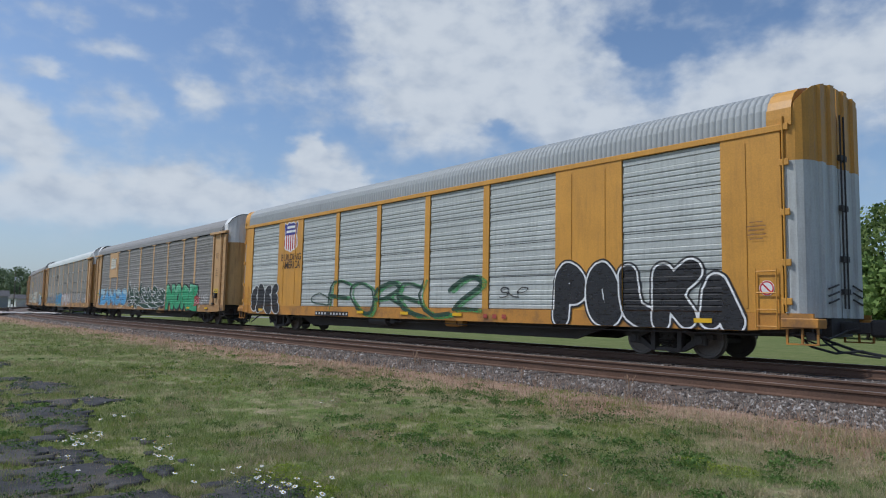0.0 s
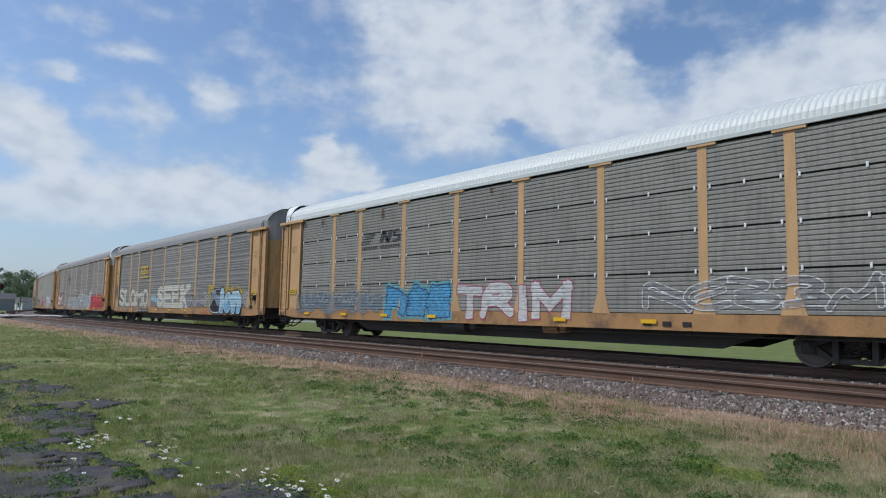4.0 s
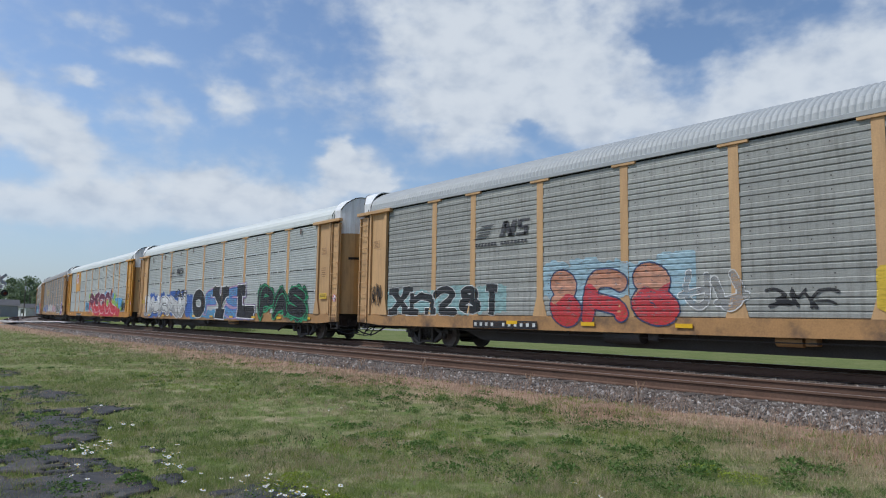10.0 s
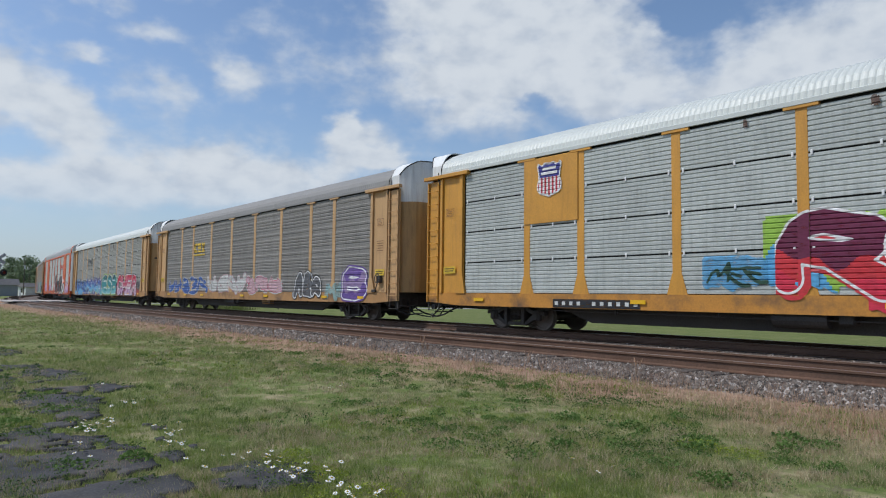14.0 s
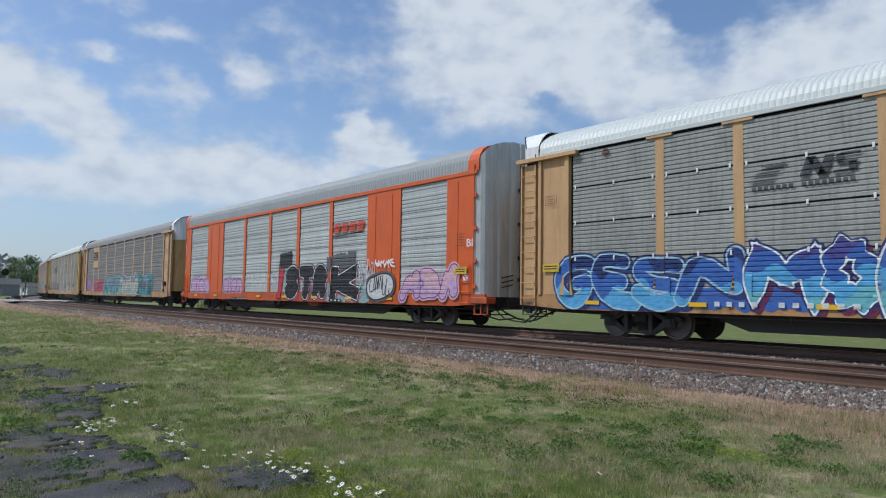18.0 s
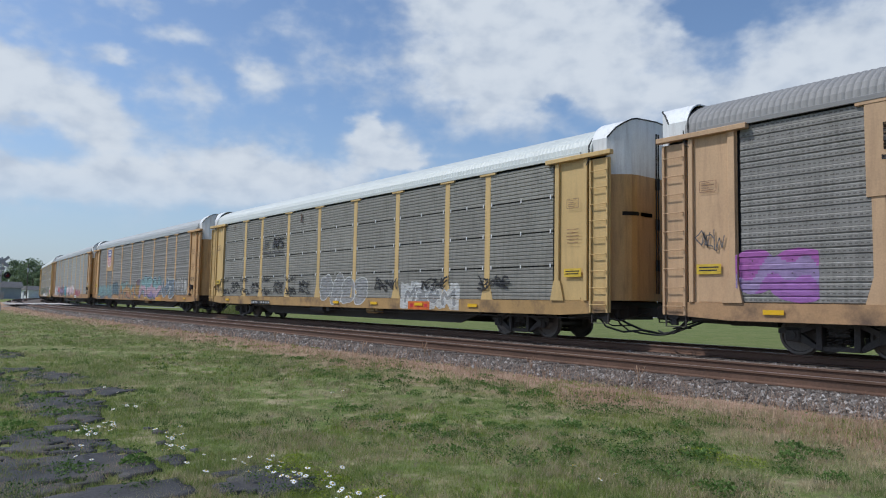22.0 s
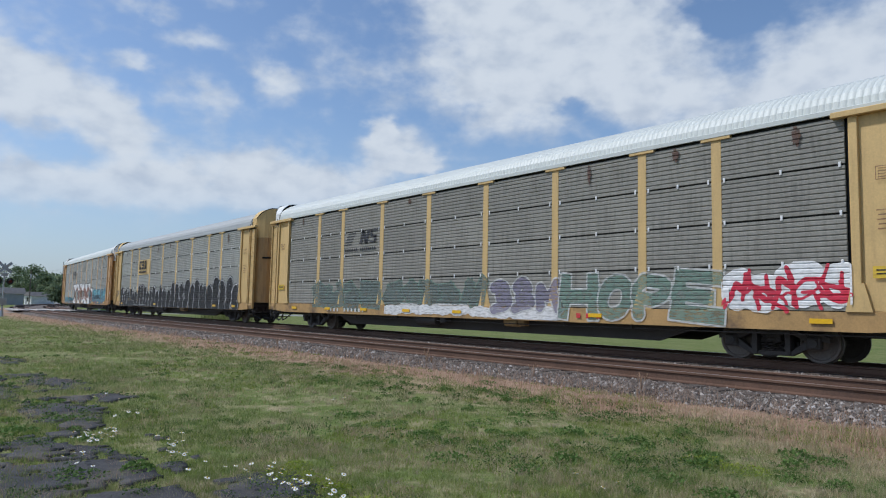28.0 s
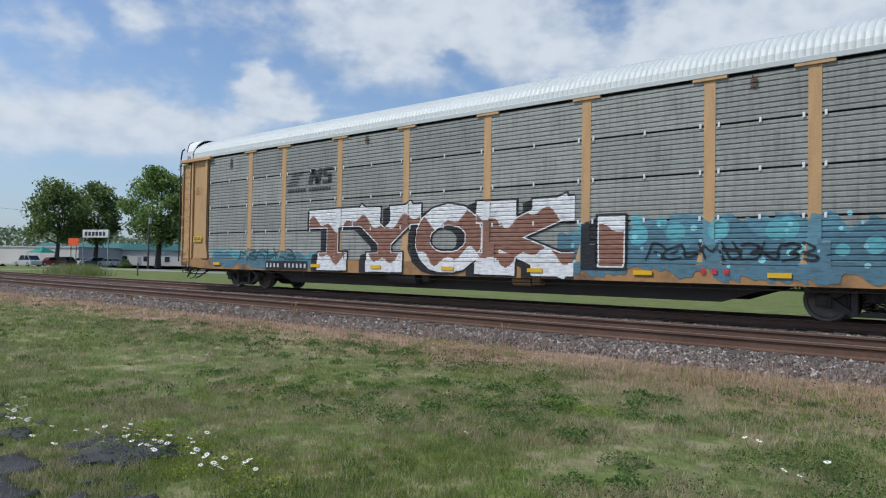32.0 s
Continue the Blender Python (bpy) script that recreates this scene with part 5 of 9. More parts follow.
def railmark(k, x0, x1, z0, z1):
    """A railway's mark: slanted black stripes and two heavy blocks, with a thin bar of small print."""
    w, h = x1 - x0, z1 - z0
    za = z0 + h * 0.38
    polys = []
    for i in range(5):
        z = za + (z1 - za) * i / 5
        polys.append([(x0 + w * 0.03 * i, z), (x0 + w * (0.24 + 0.03 * i), z), (x0 + w * (0.26 + 0.03 * i), z + h * 0.055), (x0 + w * (0.03 * i + 0.06), z + h * 0.055)])
    m = (za + z1) / 2
    for a, b in ((0.48, 0.56), (0.64, 0.72)):
        polys.append([(x0 + w * a, za), (x0 + w * b, za), (x0 + w * (b + 0.07), z1), (x0 + w * (a + 0.07), z1)])
    polys.append([(x0 + w * 0.55, z1), (x0 + w * 0.63, z1), (x0 + w * 0.72, za), (x0 + w * 0.64, za)])
    for z, s in ((za, 0.0), (m - h * 0.05, 0.035), (z1 - h * 0.10, 0.06)):
        polys.append([(x0 + w * (0.77 + s), z), (x0 + w * (0.93 + s), z), (x0 + w * (0.94 + s), z + h * 0.10), (x0 + w * (0.78 + s), z + h * 0.10)])
    polys += [rect(x0 + w * 0.80, x0 + w * 0.86, m, z1 - h * 0.03), rect(x0 + w * 0.90, x0 + w * 0.96, za + h * 0.03, m)]
    polys += [rect(x0 + w * (0.04 + 0.058 * i), x0 + w * (0.08 + 0.058 * i), z0 + h * 0.08, z0 + h * 0.22) for i in range(16) if i != 7]
    lay(k, "railway_mark", [(polys, (0.05, 0.05, 0.055))])


def slab(k, x0, x1, z0, z1, colour):
    """A railway's mark: three heavy blocks over a bar."""
    w, h = x1 - x0, z1 - z0
    polys = [rect(x0, x1, z0, z0 + h * 0.13)]
    up = LAYERS.get(k, 0)
    if colour is BLACK:
        LAYERS[k] = up + 34
    for i, cut in ((0, 0), (1, 1), (2, 2)):
        a, b = x0 + w * (0.02 + 0.34 * i), x0 + w * (0.30 + 0.34 * i)
        m, za = (a + b) / 2, z0 + h * 0.27
        if cut == 0:
            polys += [rect(a, a + (b - a) * 0.42, za, z1), rect(a, b, za, za + h * 0.2), rect(a, b, z1 - h * 0.2, z1)]
        elif cut == 1:
            polys += [rect(a, b, za, za + h * 0.2), rect(a, b, (za + z1) / 2 - h * 0.1, (za + z1) / 2 + h * 0.1), rect(a, b, z1 - h * 0.2, z1)]
        else:
            polys += [[(a, za), (a + (b - a) * 0.4, za), (b, z1), (b - (b - a) * 0.4, z1)], [(b - (b - a) * 0.4, za), (b, za), (a + (b - a) * 0.4, z1), (a, z1)]]
    lay(k, "railway_mark", [(polys, colour)])
    LAYERS[k] = up + 1


def slant(k, x0, x1, z0, z1, colour):
    """A railway's mark: four leaning blocks over a thin black wedge."""
    w, h = x1 - x0, z1 - z0
    za = z0 + h * 0.32
    polys = [[(x0 + w * (0.04 + 0.24 * i), za), (x0 + w * (0.23 + 0.24 * i), za), (x0 + w * (0.27 + 0.24 * i), z1), (x0 + w * (0.08 + 0.24 * i), z1)] for i in range(4)]
    lay(k, "railway_mark", [(polys, colour), ([[(x0, z0), (x0 + w * 0.9, z0 + h * 0.16), (x1, z0 + h * 0.28), (x0 + w * 0.02, z0 + h * 0.12)]], BLACK)])


STROKES = {
    "A": "0 0 .5 1 1 0;.22 .36 .78 .36", "B": "0 0 0 1 .7 1 .95 .78 .65 .54 0 .54;.65 .54 1 .3 .75 0 0 0", "C": "1 .8 .7 1 .3 1 0 .7 0 .3 .3 0 .7 0 1 .2",
    "D": "0 0 0 1 .6 1 1 .7 1 .3 .6 0 0 0", "E": "1 1 0 1 0 0 1 0;0 .52 .8 .52", "F": "1 1 0 1 0 0;0 .52 .75 .52", "G": "1 .8 .7 1 .3 1 0 .7 0 .3 .3 0 .8 0 1 .25 1 .45 .6 .45",
    "H": "0 0 0 1;1 0 1 1;0 .5 1 .5", "I": ".5 0 .5 1", "K": "0 0 0 1;1 1 .1 .5 1 0", "L": "0 1 0 0 1 0", "M": "0 0 0 1 .5 .4 1 1 1 0", "N": "0 0 0 1 1 0 1 1",
    "O": ".5 1 .15 .9 0 .5 .15 .1 .5 0 .85 .1 1 .5 .85 .9 .5 1", "P": "0 0 0 1 .75 1 1 .76 .75 .48 0 .48", "R": "0 0 0 1 .75 1 1 .76 .75 .5 0 .5;.5 .5 1 0",
    "S": "1 .85 .7 1 .25 1 0 .78 .2 .56 .8 .46 1 .24 .75 0 .25 0 0 .15", "T": "0 1 1 1;.5 1 .5 0", "U": "0 1 0 .25 .25 0 .75 0 1 .25 1 1", "X": "0 0 1 1;0 1 1 0",
    "Y": "0 1 .5 .5 1 1;.5 .5 .5 0", "Z": "0 1 1 1 0 0 1 0", "2": "0 .8 .3 1 .75 1 1 .72 0 0 1 0", "8": ".5 .54 .1 .76 .5 1 .9 .76 .5 .54 0 .26 .5 0 1 .26 .5 .54",
    "!": ".5 1 .5 .35;.5 .02 .5 .06", "c": "1 .62 .6 .74 .15 .68 0 .37 .2 .03 .65 0 1 .14", "i": ".5 0 .5 .66;.5 .93 .5 .97", "o": ".5 .74 0 .55 0 .2 .5 0 1 .2 1 .55 .5 .74",
    "n": "0 0 0 .74;0 .5 .45 .74 .9 .6 1 .4 1 0", "e": "0 .38 1 .38 .85 .68 .4 .74 0 .5 0 .2 .4 0 1 .1", "h": "0 0 0 1;0 .45 .5 .68 1 .45 1 0", "u": "0 .74 0 .2 .4 0 .9 .15;1 .74 1 0", "m": "0 0 0 .74;0 .55 .25 .74 .5 .55 .5 0;.5 .55 .75 .74 1 .55 1 0"}


def skeleton(c, r):
    """The strokes of a letter in a unit box; a star stands for a shape that reads as no letter."""
    if c == "*":
        kind = r.randrange(5)
        j = lambda v: min(1.0, max(0.0, v + r.uniform(-0.12, 0.12)))
        base = (((0, 0, 0, 1, .6, .9, 1, .6), (.2, .5, .9, .3, 1, 0)), ((0, .9, .5, 1, 1, .7, .3, .45), (.3, .45, 1, .4, .9, 0, .1, .05)), ((0, 0, .25, 1, .6, .3, 1, 1), (.9, .8, 1, 0)),
                ((1, 1, .2, .9, 0, .4, .3, 0, 1, .1), (.35, .5, .9, .55)), ((.1, 1, .1, .1, .9, .2, .8, 1), (0, .5, 1, .55)))[kind]
        return [[(j(s[i]), j(s[i + 1])) for i in range(0, len(s), 2)] for s in base]
    out = []
    for s in STROKES[c].split(";"):
        v = [float(q) for q in s.split()]
        out.append(list(zip(v[::2], v[1::2])))
    return out


def rounded(pts):
    """Corners of a stroke cut once."""
    if len(pts) < 3:
        return pts
    out = [pts[0]]
    for (ax, az), (bx, bz), (cx, cz) in zip(pts, pts[1:], pts[2:]):
        out += [(ax * 0.3 + bx * 0.7, az * 0.3 + bz * 0.7), (cx * 0.3 + bx * 0.7, cz * 0.3 + bz * 0.7)]
    return out + [pts[-1]]


class Canvas:
    """A fine grid over a stretch of a car's side, cut along its ribs and posts, from which painted shapes are made."""

    def __init__(self, k, x0, x1, z0, z1, step=0.036):
        self.k = k
        z0 = max(z0, SILL0 + 0.012)
        x0, x1 = max(x0, -13.1), min(x1, 13.1)
        zc = [z for z in sorted({z0, z1, SILL1 - 0.001, SILL1 + 0.001} | set(rib_levels(SILL1, EAVE - 0.03, KIND[k] != "as"))) if z0 <= z <= z1]
        if KIND[k] == "b":
            xc = [v + d for b in B_BAYS for v in b for d in (-0.004, 0.004)]
        else:
            xc = [v + d for v in POSTS for d in (-0.275, -0.125, -0.118, 0.118, 0.125, 0.275)] + [q * v for q in (-1, 1) for v in (11.96, 11.99, 12.16, 12.17, 13.015, 13.025)]
        self.cuts = {round(v, 5) for v in xc if x0 < v < x1}
        self.xs = np.array(sorted({round(v, 5) for v in np.arange(x0, x1 + step, step)} | self.cuts))
        zs = []
        for a, b in zip(zc, zc[1:]):
            n = max(1, math.ceil((b - a) / step - 0.2))
            zs += [a + (b - a) * i / n for i in range(n)]
        self.zs = np.array(zs + [zc[-1]])
        self.X, self.Z = np.meshgrid(self.xs, self.zs)
        self.broken = np.array([round(v, 5) in self.cuts for v in self.xs])

    def lay(self, field, colours, tone=None, name="sprayed_lettering", label=""):
        """Paints where field is above 0; tone picks the colour cell by cell."""
        k, xs, zs = self.k, self.xs, self.zs
        n = LAYERS[k] = LAYERS.get(k, 0) + 1
        lift = 0.004 + 0.0015 * n
        inside = field > 0
        cnt = inside[:-1, :-1].astype(int) + inside[1:, :-1] + inside[:-1, 1:] + inside[1:, 1:]
        if tone is None:
            tone = np.zeros(cnt.shape, int)
        verts, faces, idx = [], [], []

        def add(poly, j, i, colour):
            cx, za, zb = (xs[i] + xs[i + 1]) / 2, zs[j], zs[j + 1]
            da, db = side_depth(k, cx, za + (zb - za) * 0.01), side_depth(k, cx, zb - (zb - za) * 0.01)
            f = []
            for x, z in poly:
                t = (z - za) / (zb - za)
                f.append(len(verts))
                verts.append((x, -SIDE - lift - da - (db - da) * t, z))
            faces.append(f); idx.append(colour)
        for j in range(len(zs) - 1):
            row, i, w = cnt[j], 0, len(xs) - 1
            za, zb = float(zs[j]), float(zs[j + 1])
            while i < w:
                if row[i] == 4:
                    e = i + 1
                    while e < w and row[e] == 4 and tone[j, e] == tone[j, i] and not self.broken[e]:
                        e += 1
                    add(((xs[i], za), (xs[e], za), (xs[e], zb), (xs[i], zb)), j, i, tone[j, i])
                    i = e
                    continue
                if row[i]:
                    c = ((xs[i], za, field[j, i]), (xs[i + 1], za, field[j, i + 1]), (xs[i + 1], zb, field[j + 1, i + 1]), (xs[i], zb, field[j + 1, i]))
                    out = []
                    for q, p in zip((c[3],) + c[:3], c):
                        if (q[2] > 0) != (p[2] > 0):
                            t = q[2] / (q[2] - p[2])
                            out.append((q[0] + (p[0] - q[0]) * t, q[1] + (p[1] - q[1]) * t))
                        if p[2] > 0:
                            out.append((p[0], p[1]))
                    if len(out) > 2:
                        add(out, j, i, tone[j, i])
                i += 1
        if not faces:
            return
        me = bpy.data.meshes.new(name)
        me.from_pydata(verts, [], faces)
        for c in colours:
            me.materials.append(paint(c))
        me.polygons.foreach_set("material_index", [int(v) for v in idx])
        part(name, me, None, CARS[k], label)

    def bands(self, count, z0, z1, seed, ragged=0.35):
        """Colour number of every cell: ragged bands from the foot up."""
        cx, cz = (self.X[:-1, :-1] + self.X[1:, 1:]) / 2, (self.Z[:-1, :-1] + self.Z[1:, 1:]) / 2
        f = (cz - z0) / (z1 - z0) * count + ragged * (np.sin(cx * 2.9 + seed) + 0.6 * np.sin(cx * 7.7 + 2 * seed))
        return np.clip(np.floor(f), 0, count - 1).astype(int)


def piece(k, x0, x1, z0, z1, text, fill, line=None, halo=None, shade=None, fat=0.13, e=0.05, h=0.06, style="round", wild=1.0, seed=0, serif=False, slide=(0.14, -0.10), widths=None):
    """Sprayed letters from thick strokes: each letter outlined over its neighbour, with an outer halo and a cast block behind."""
    r = random.Random(seed * 101 + k * 7 + len(text))
    H = z1 - z0
    rad = fat * H
    cv = Canvas(k, x0 - 0.15, x1 + 0.15, z0 - 0.02, z1 + 0.12)
    ws = widths or [0.35 if c == " " else 0.6 if c in "I!i" else 1.25 if c in "Mm" else 1.0 for c in text]
    if wild and not widths:
        ws = [w * r.uniform(0.88, 1.14) for w in ws]
    total, at, dist = sum(ws), 0.0, []
    pad = rad + (e if line else 0) + (h * 0.5 if halo else 0)
    for n, (c, w) in enumerate(zip(text, ws)):
        a, b = x0 + (x1 - x0) * at / total, x0 + (x1 - x0) * (at + w) / total
        at += w
        if c == " ":
            continue
        grow = 0.05 * (b - a) * wild
        low, high = z0 + pad + H * r.uniform(0, 0.07) * wild, z1 - pad - H * r.uniform(0, 0.13) * wild
        a, b = a + pad * 0.8 - grow, b - pad * 0.8 + grow
        if b - a < 0.08:
            a, b = (a + b) / 2 - 0.04, (a + b) / 2 + 0.04
        lean, flare, ph = r.uniform(-0.14, 0.14) * wild, r.uniform(-0.05, 0.16) * wild, r.uniform(0, 6)
        field = np.full(cv.X.shape, 9.0)

        def put(p):
            u, f = p
            u2 = 0.5 + (u - 0.5) * (1 + flare * (1 - 2 * f))
            return a + (b - a) * u2 + lean * (f - 0.5) * (high - low) + 0.05 * wild * math.sin(5 * f + ph), low + (high - low) * f + 0.05 * wild * H * math.sin(4 * u + ph)
        strokes = skeleton(c, r)
        if serif:
            extra = []
            for s in strokes:
                for end, nxt in ((s[0], s[1]), (s[-1], s[-2])):
                    if abs(end[1] - nxt[1]) > 0.3 and (end[1] < 0.05 or end[1] > 0.95):
                        extra.append([(max(end[0] - 0.24, -0.1), end[1]), (min(end[0] + 0.24, 1.1), end[1])])
            strokes = [*strokes, *extra]
        for s in strokes:
            soft = style == "round" or style == "block" and c in "COSGBDPRUceo28"
            pts = [put(p) for p in (rounded(rounded(s)) if style == "round" else rounded(s) if soft else s)]
            for (ax, az), (bx, bz) in zip(pts, pts[1:]):
                if style == "spike":
                    ex, ez = (bx - ax) * r.uniform(0.1, 0.32), (bz - az) * r.uniform(0.1, 0.32)
                    ax, az, bx, bz = ax - ex, az - ez, bx + ex, bz + ez
                dx, dz = bx - ax, bz - az
                L = math.hypot(dx, dz) or 1e-3
                px, pz = cv.X - ax, cv.Z - az
                al = (px * dx + pz * dz) / L
                ac = np.abs(px * dz - pz * dx) / L
                over = np.maximum(np.maximum(-al, al - L), 0)
                if style == "block" and not soft:
                    dd = np.maximum(over, ac)
                elif style == "spike":
                    u = np.clip(al / L, 0, 1)
                    dd = np.hypot(over, ac) + rad * (1.0 - 1.35 * (1 - np.abs(2 * u - 1) ** 1.6)) + 0.02
                else:
                    dd = np.hypot(over, ac)
                field = np.minimum(field, dd)
        swell = 1 + 0.18 * wild * np.sin((cv.Z - z0) / H * 4.0 + ph)
        dist.append(field - rad * swell)
    body = np.minimum.reduce(dist)
    if shade:
        n = 4
        fs = [body]
        for i in range(1, n + 1):
            sx, sz = slide[0] * i / n, slide[1] * i / n
            ix = np.clip(np.searchsorted(cv.xs, cv.xs - sx), 0, len(cv.xs) - 1)
            iz = np.clip(np.searchsorted(cv.zs, cv.zs - sz), 0, len(cv.zs) - 1)
            fs.append(body[np.ix_(iz, ix)])
        cv.lay(e - np.minimum.reduce(fs), [shade], name="lettering_block")
    if halo:
        cv.lay(e + h - body, [halo], name="lettering_halo")
    fills = fill if isinstance(fill, list) else [fill]
    cv.lay((e * 0.5 if line else 0) - body, fills, cv.bands(len(fills), z0, z1, seed) if len(fills) > 1 else None, label="sprayed letters on the car's side")
    if line:
        g = np.full(body.shape, -9.0)
        for i, d in enumerate(dist):
            v = e / 2 - np.abs(d - e / 2)
            for o in dist[i + 1:]:
                v = np.minimum(v, o)
            g = np.maximum(g, v)
        cv.lay(g, [line], name="lettering_outline")


def cloud(k, x0, x1, z0, z1, colours, seed=1, puffs=7, rough=0.25):
    """A sprayed cloud of overlapping round puffs."""
    r = random.Random(seed * 31 + k)
    cv = Canvas(k, x0, x1, z0, z1, 0.05)
    f = np.full(cv.X.shape, -9.0)
    H = cv.zs[-1] - cv.zs[0]
    for i in range(puffs):
        cx = x0 + (x1 - x0) * (i + 0.5) / puffs + r.uniform(-0.1, 0.1)
        rx, rz = (x1 - x0) / puffs * r.uniform(0.6, 0.95), H * r.uniform(0.36, 0.52)
        cz = cv.zs[0] + H * r.uniform(0.4, 0.6)
        f = np.maximum(f, 1 - np.hypot((cv.X - cx) / rx, (cv.Z - cz) / rz))
    f = f + rough * 0.4 * (np.sin(cv.X * 9 + seed) * np.sin(cv.Z * 11 + seed * 2) + 0.6 * np.sin(cv.X * 21 + cv.Z * 17))
    colours = colours if isinstance(colours, list) else [colours]
    cv.lay(f, colours, cv.bands(len(colours), z0, z1, seed, 0.6) if len(colours) > 1 else None, name="paint_patch")


def dots(k, x0, x1, z0, z1, colour, n, size, seed=1):
    """Sprayed round spots."""
    r = random.Random(seed * 13 + k)
    cv = Canvas(k, x0, x1, z0, z1, 0.04)
    f = np.full(cv.X.shape, -9.0)
    for _ in range(n):
        q = size * r.uniform(0.5, 1.2)
        f = np.maximum(f, q - np.hypot(cv.X - r.uniform(x0 + q, x1 - q), cv.Z - r.uniform(z0 + q, z1 - q)))
    cv.lay(f, [colour], name="paint_spots")


def old(c, worn=0.6):
    """The same paint, faded."""
    return (*c, worn)


MAROON = (0.13, 0.012, 0.05)
shield(1, -9.12, -7.82, 3.5, 4.86)
letters(1, -9.30, -7.47, 3.11, 3.42, "BUILDING", DARKBROWN)
letters(1, -9.21, -7.52, 2.75, 3.08, "AMERICA", DARKBROWN)
plate(1, -6.04, -3.47, 0.58, 0.89, BLACK, 10)
piece(1, 7.05, 12.25, 0.56, 2.42, "POLKA", BLACK, WHITE, BLACK, None, 0.13, 0.05, 0.05, "round", 0.7, 3)
piece(1, -4.75, 4.25, 0.74, 2.12, "FOREL2", old(GREEN, 0.7), None, None, None, 0.05, 0.05, 0.05, "round", 1.8, 4)
piece(1, -4.95, 4.05, 0.80, 2.12, "FOREL2", DARKGREEN, None, None, None, 0.045, 0.05, 0.05, "round", 1.8, 4)
piece(1, -6.45, -4.95, 1.0, 1.9, "o", old(DARKGREEN, 0.3), None, None, None, 0.03, wild=1.5, seed=2)
piece(1, 4.88, 6.0, 1.40, 1.75, "SLP", BLACK, None, None, None, 0.05, wild=1.0, seed=2)
piece(1, -12.35, -9.45, 0.70, 2.2, "****", BLACK, PALE, None, None, 0.15, 0.05, wild=0.7, seed=1)
plate(1, 4.1, 5.3, 0.72, 1.0, None, 3, BRICKRED)
plate(2, -9.47, -7.29, 3.07, 5.02, TAN, 0)
LAYERS[2] = 34
lay(2, "paint_patch", [([[(-9.05, 3.72), (-7.7, 3.78), (-7.62, 4.56), (-8.1, 4.48), (-8.6, 4.6), (-8.98, 4.55)]], CREAM)])
LAYERS[2] = 1
piece(2, -12.15, -4.35, 0.95, 2.20, "ZANOS", [SKY, SKY, SKYPALE], NAVY, SKYPALE, NAVY, 0.14, 0.035, 0.05, "block", 0.25, 2, False, (-0.1, -0.08))
cloud(2, -3.8, 4.2, 0.72, 1.9, BLACK, 5, 9)
piece(2, -4.2, 4.3, 0.70, 2.6, "*******", DARKGREEN, WHITE, None, None, 0.085, 0.04, 0.03, "spike", 1.7, 5)
piece(2, -3.9, 4.1, 0.72, 2.3, "*****", DARKGREEN, WHITE, None, None, 0.065, 0.035, 0.03, "spike", 1.7, 8)
piece(2, 4.55, 9.85, 0.70, 2.40, "NORE", [EMERALD, EMERALD, EMERALD, (0.16, 0.5, 0.28)], DARKGREEN, BLACK, BLACK, 0.15, 0.04, 0.05, "block", 0.6, 2)
plate(2, -6.93, -4.73, 0.59, 0.82, None, 10)
cloud(2, 9.47, 10.30, 1.0, 1.65, old(RED), 8, 2)
piece(3, -5.32, -1.67, 0.72, 2.08, "***", old(SKY), NAVY, old(SKYTEAL), None, 0.13, 0.04, 0.1, "block", 0.7, 1)
piece(3, -1.36, 3.31, 0.80, 1.99, "TRIM", old(PALE, 0.2), old(PINK), None, None, 0.13, 0.04, 0.05, "block", 0.6, 2)
piece(3, 5.6, 11.84, 1.11, 2.0, "******", old(GREY, 0.9), PALE, None, None, 0.07, 0.03, wild=1.2, seed=3)
plate(3, 5.50, 7.07, 0.71, 0.97, None, 3, BLACK)
cloud(3, -12.21, -5.60, 0.9, 1.8, old(GREYBLUE, 0.8), 4, 8)
scrawl(3, -12.21, -5.60, 1.22, 1.86, GREY, 12, 0.05, 4)
railmark(3, -7.21, -4.45, 3.33, 4.02)
cloud(4, -12.0, -10.6, 0.95, 1.8, old(GREEN_GREY), 3, 3)
piece(4, -11.90, -4.64, 1.0, 2.50, "SLOMO", CREAM, BLACK, None, None, 0.105, 0.035, 0.05, "round", 0.55, 2, True)
scrawl(4, -11.98, -4.65, 0.85, 1.3, GREY, 18, 0.04, 9)
piece(4, -4.01, -0.6, 1.2, 1.95, "****", old(SKYPALE, 0.35), None, None, None, 0.12, wild=1.3, seed=5)
piece(4, -2.65, 3.45, 0.99, 2.48, "SEEK", CREAM, BLACK, None, None, 0.12, 0.022, 0.05, "block", 0.1, 2, True)
piece(4, 2.9, 6.2, 1.0, 1.85, "***", old(GREY, 0.3), BLACK, None, None, 0.15, 0.035, wild=1.0, seed=4)
piece(4, 5.83, 6.75, 1.05, 2.10, "Y", old(GREY, 0.9), PALE, None, None, 0.05, 0.035, wild=1.0, seed=2)
cloud(4, 6.5, 11.2, 0.8, 2.4, old(GOLD, 0.6), 3, 6)
piece(4, 6.72, 8.9, 0.70, 2.35, "c", [BLACK, GREYBLUE, BLACK], WHITE, BLACK, None, 0.22, 0.04, 0.07, "round", 0.2, 2)
piece(4, 8.2, 11.05, 0.70, 2.28, "ion", [(0.2, 0.4, 0.55), SKYPALE, SKYPALE], WHITE, BLACK, BLACK, 0.16, 0.03, 0.08, "round", 0.4, 3)
slab(4, -6.60, -4.86, 3.09, 3.93, GOLD)
plate(4, 5.35, 6.48, 0.64, 0.93, None, 3, RED)
plate(4, -6.78, -4.37, 0.63, 0.94, BLACK, 10)
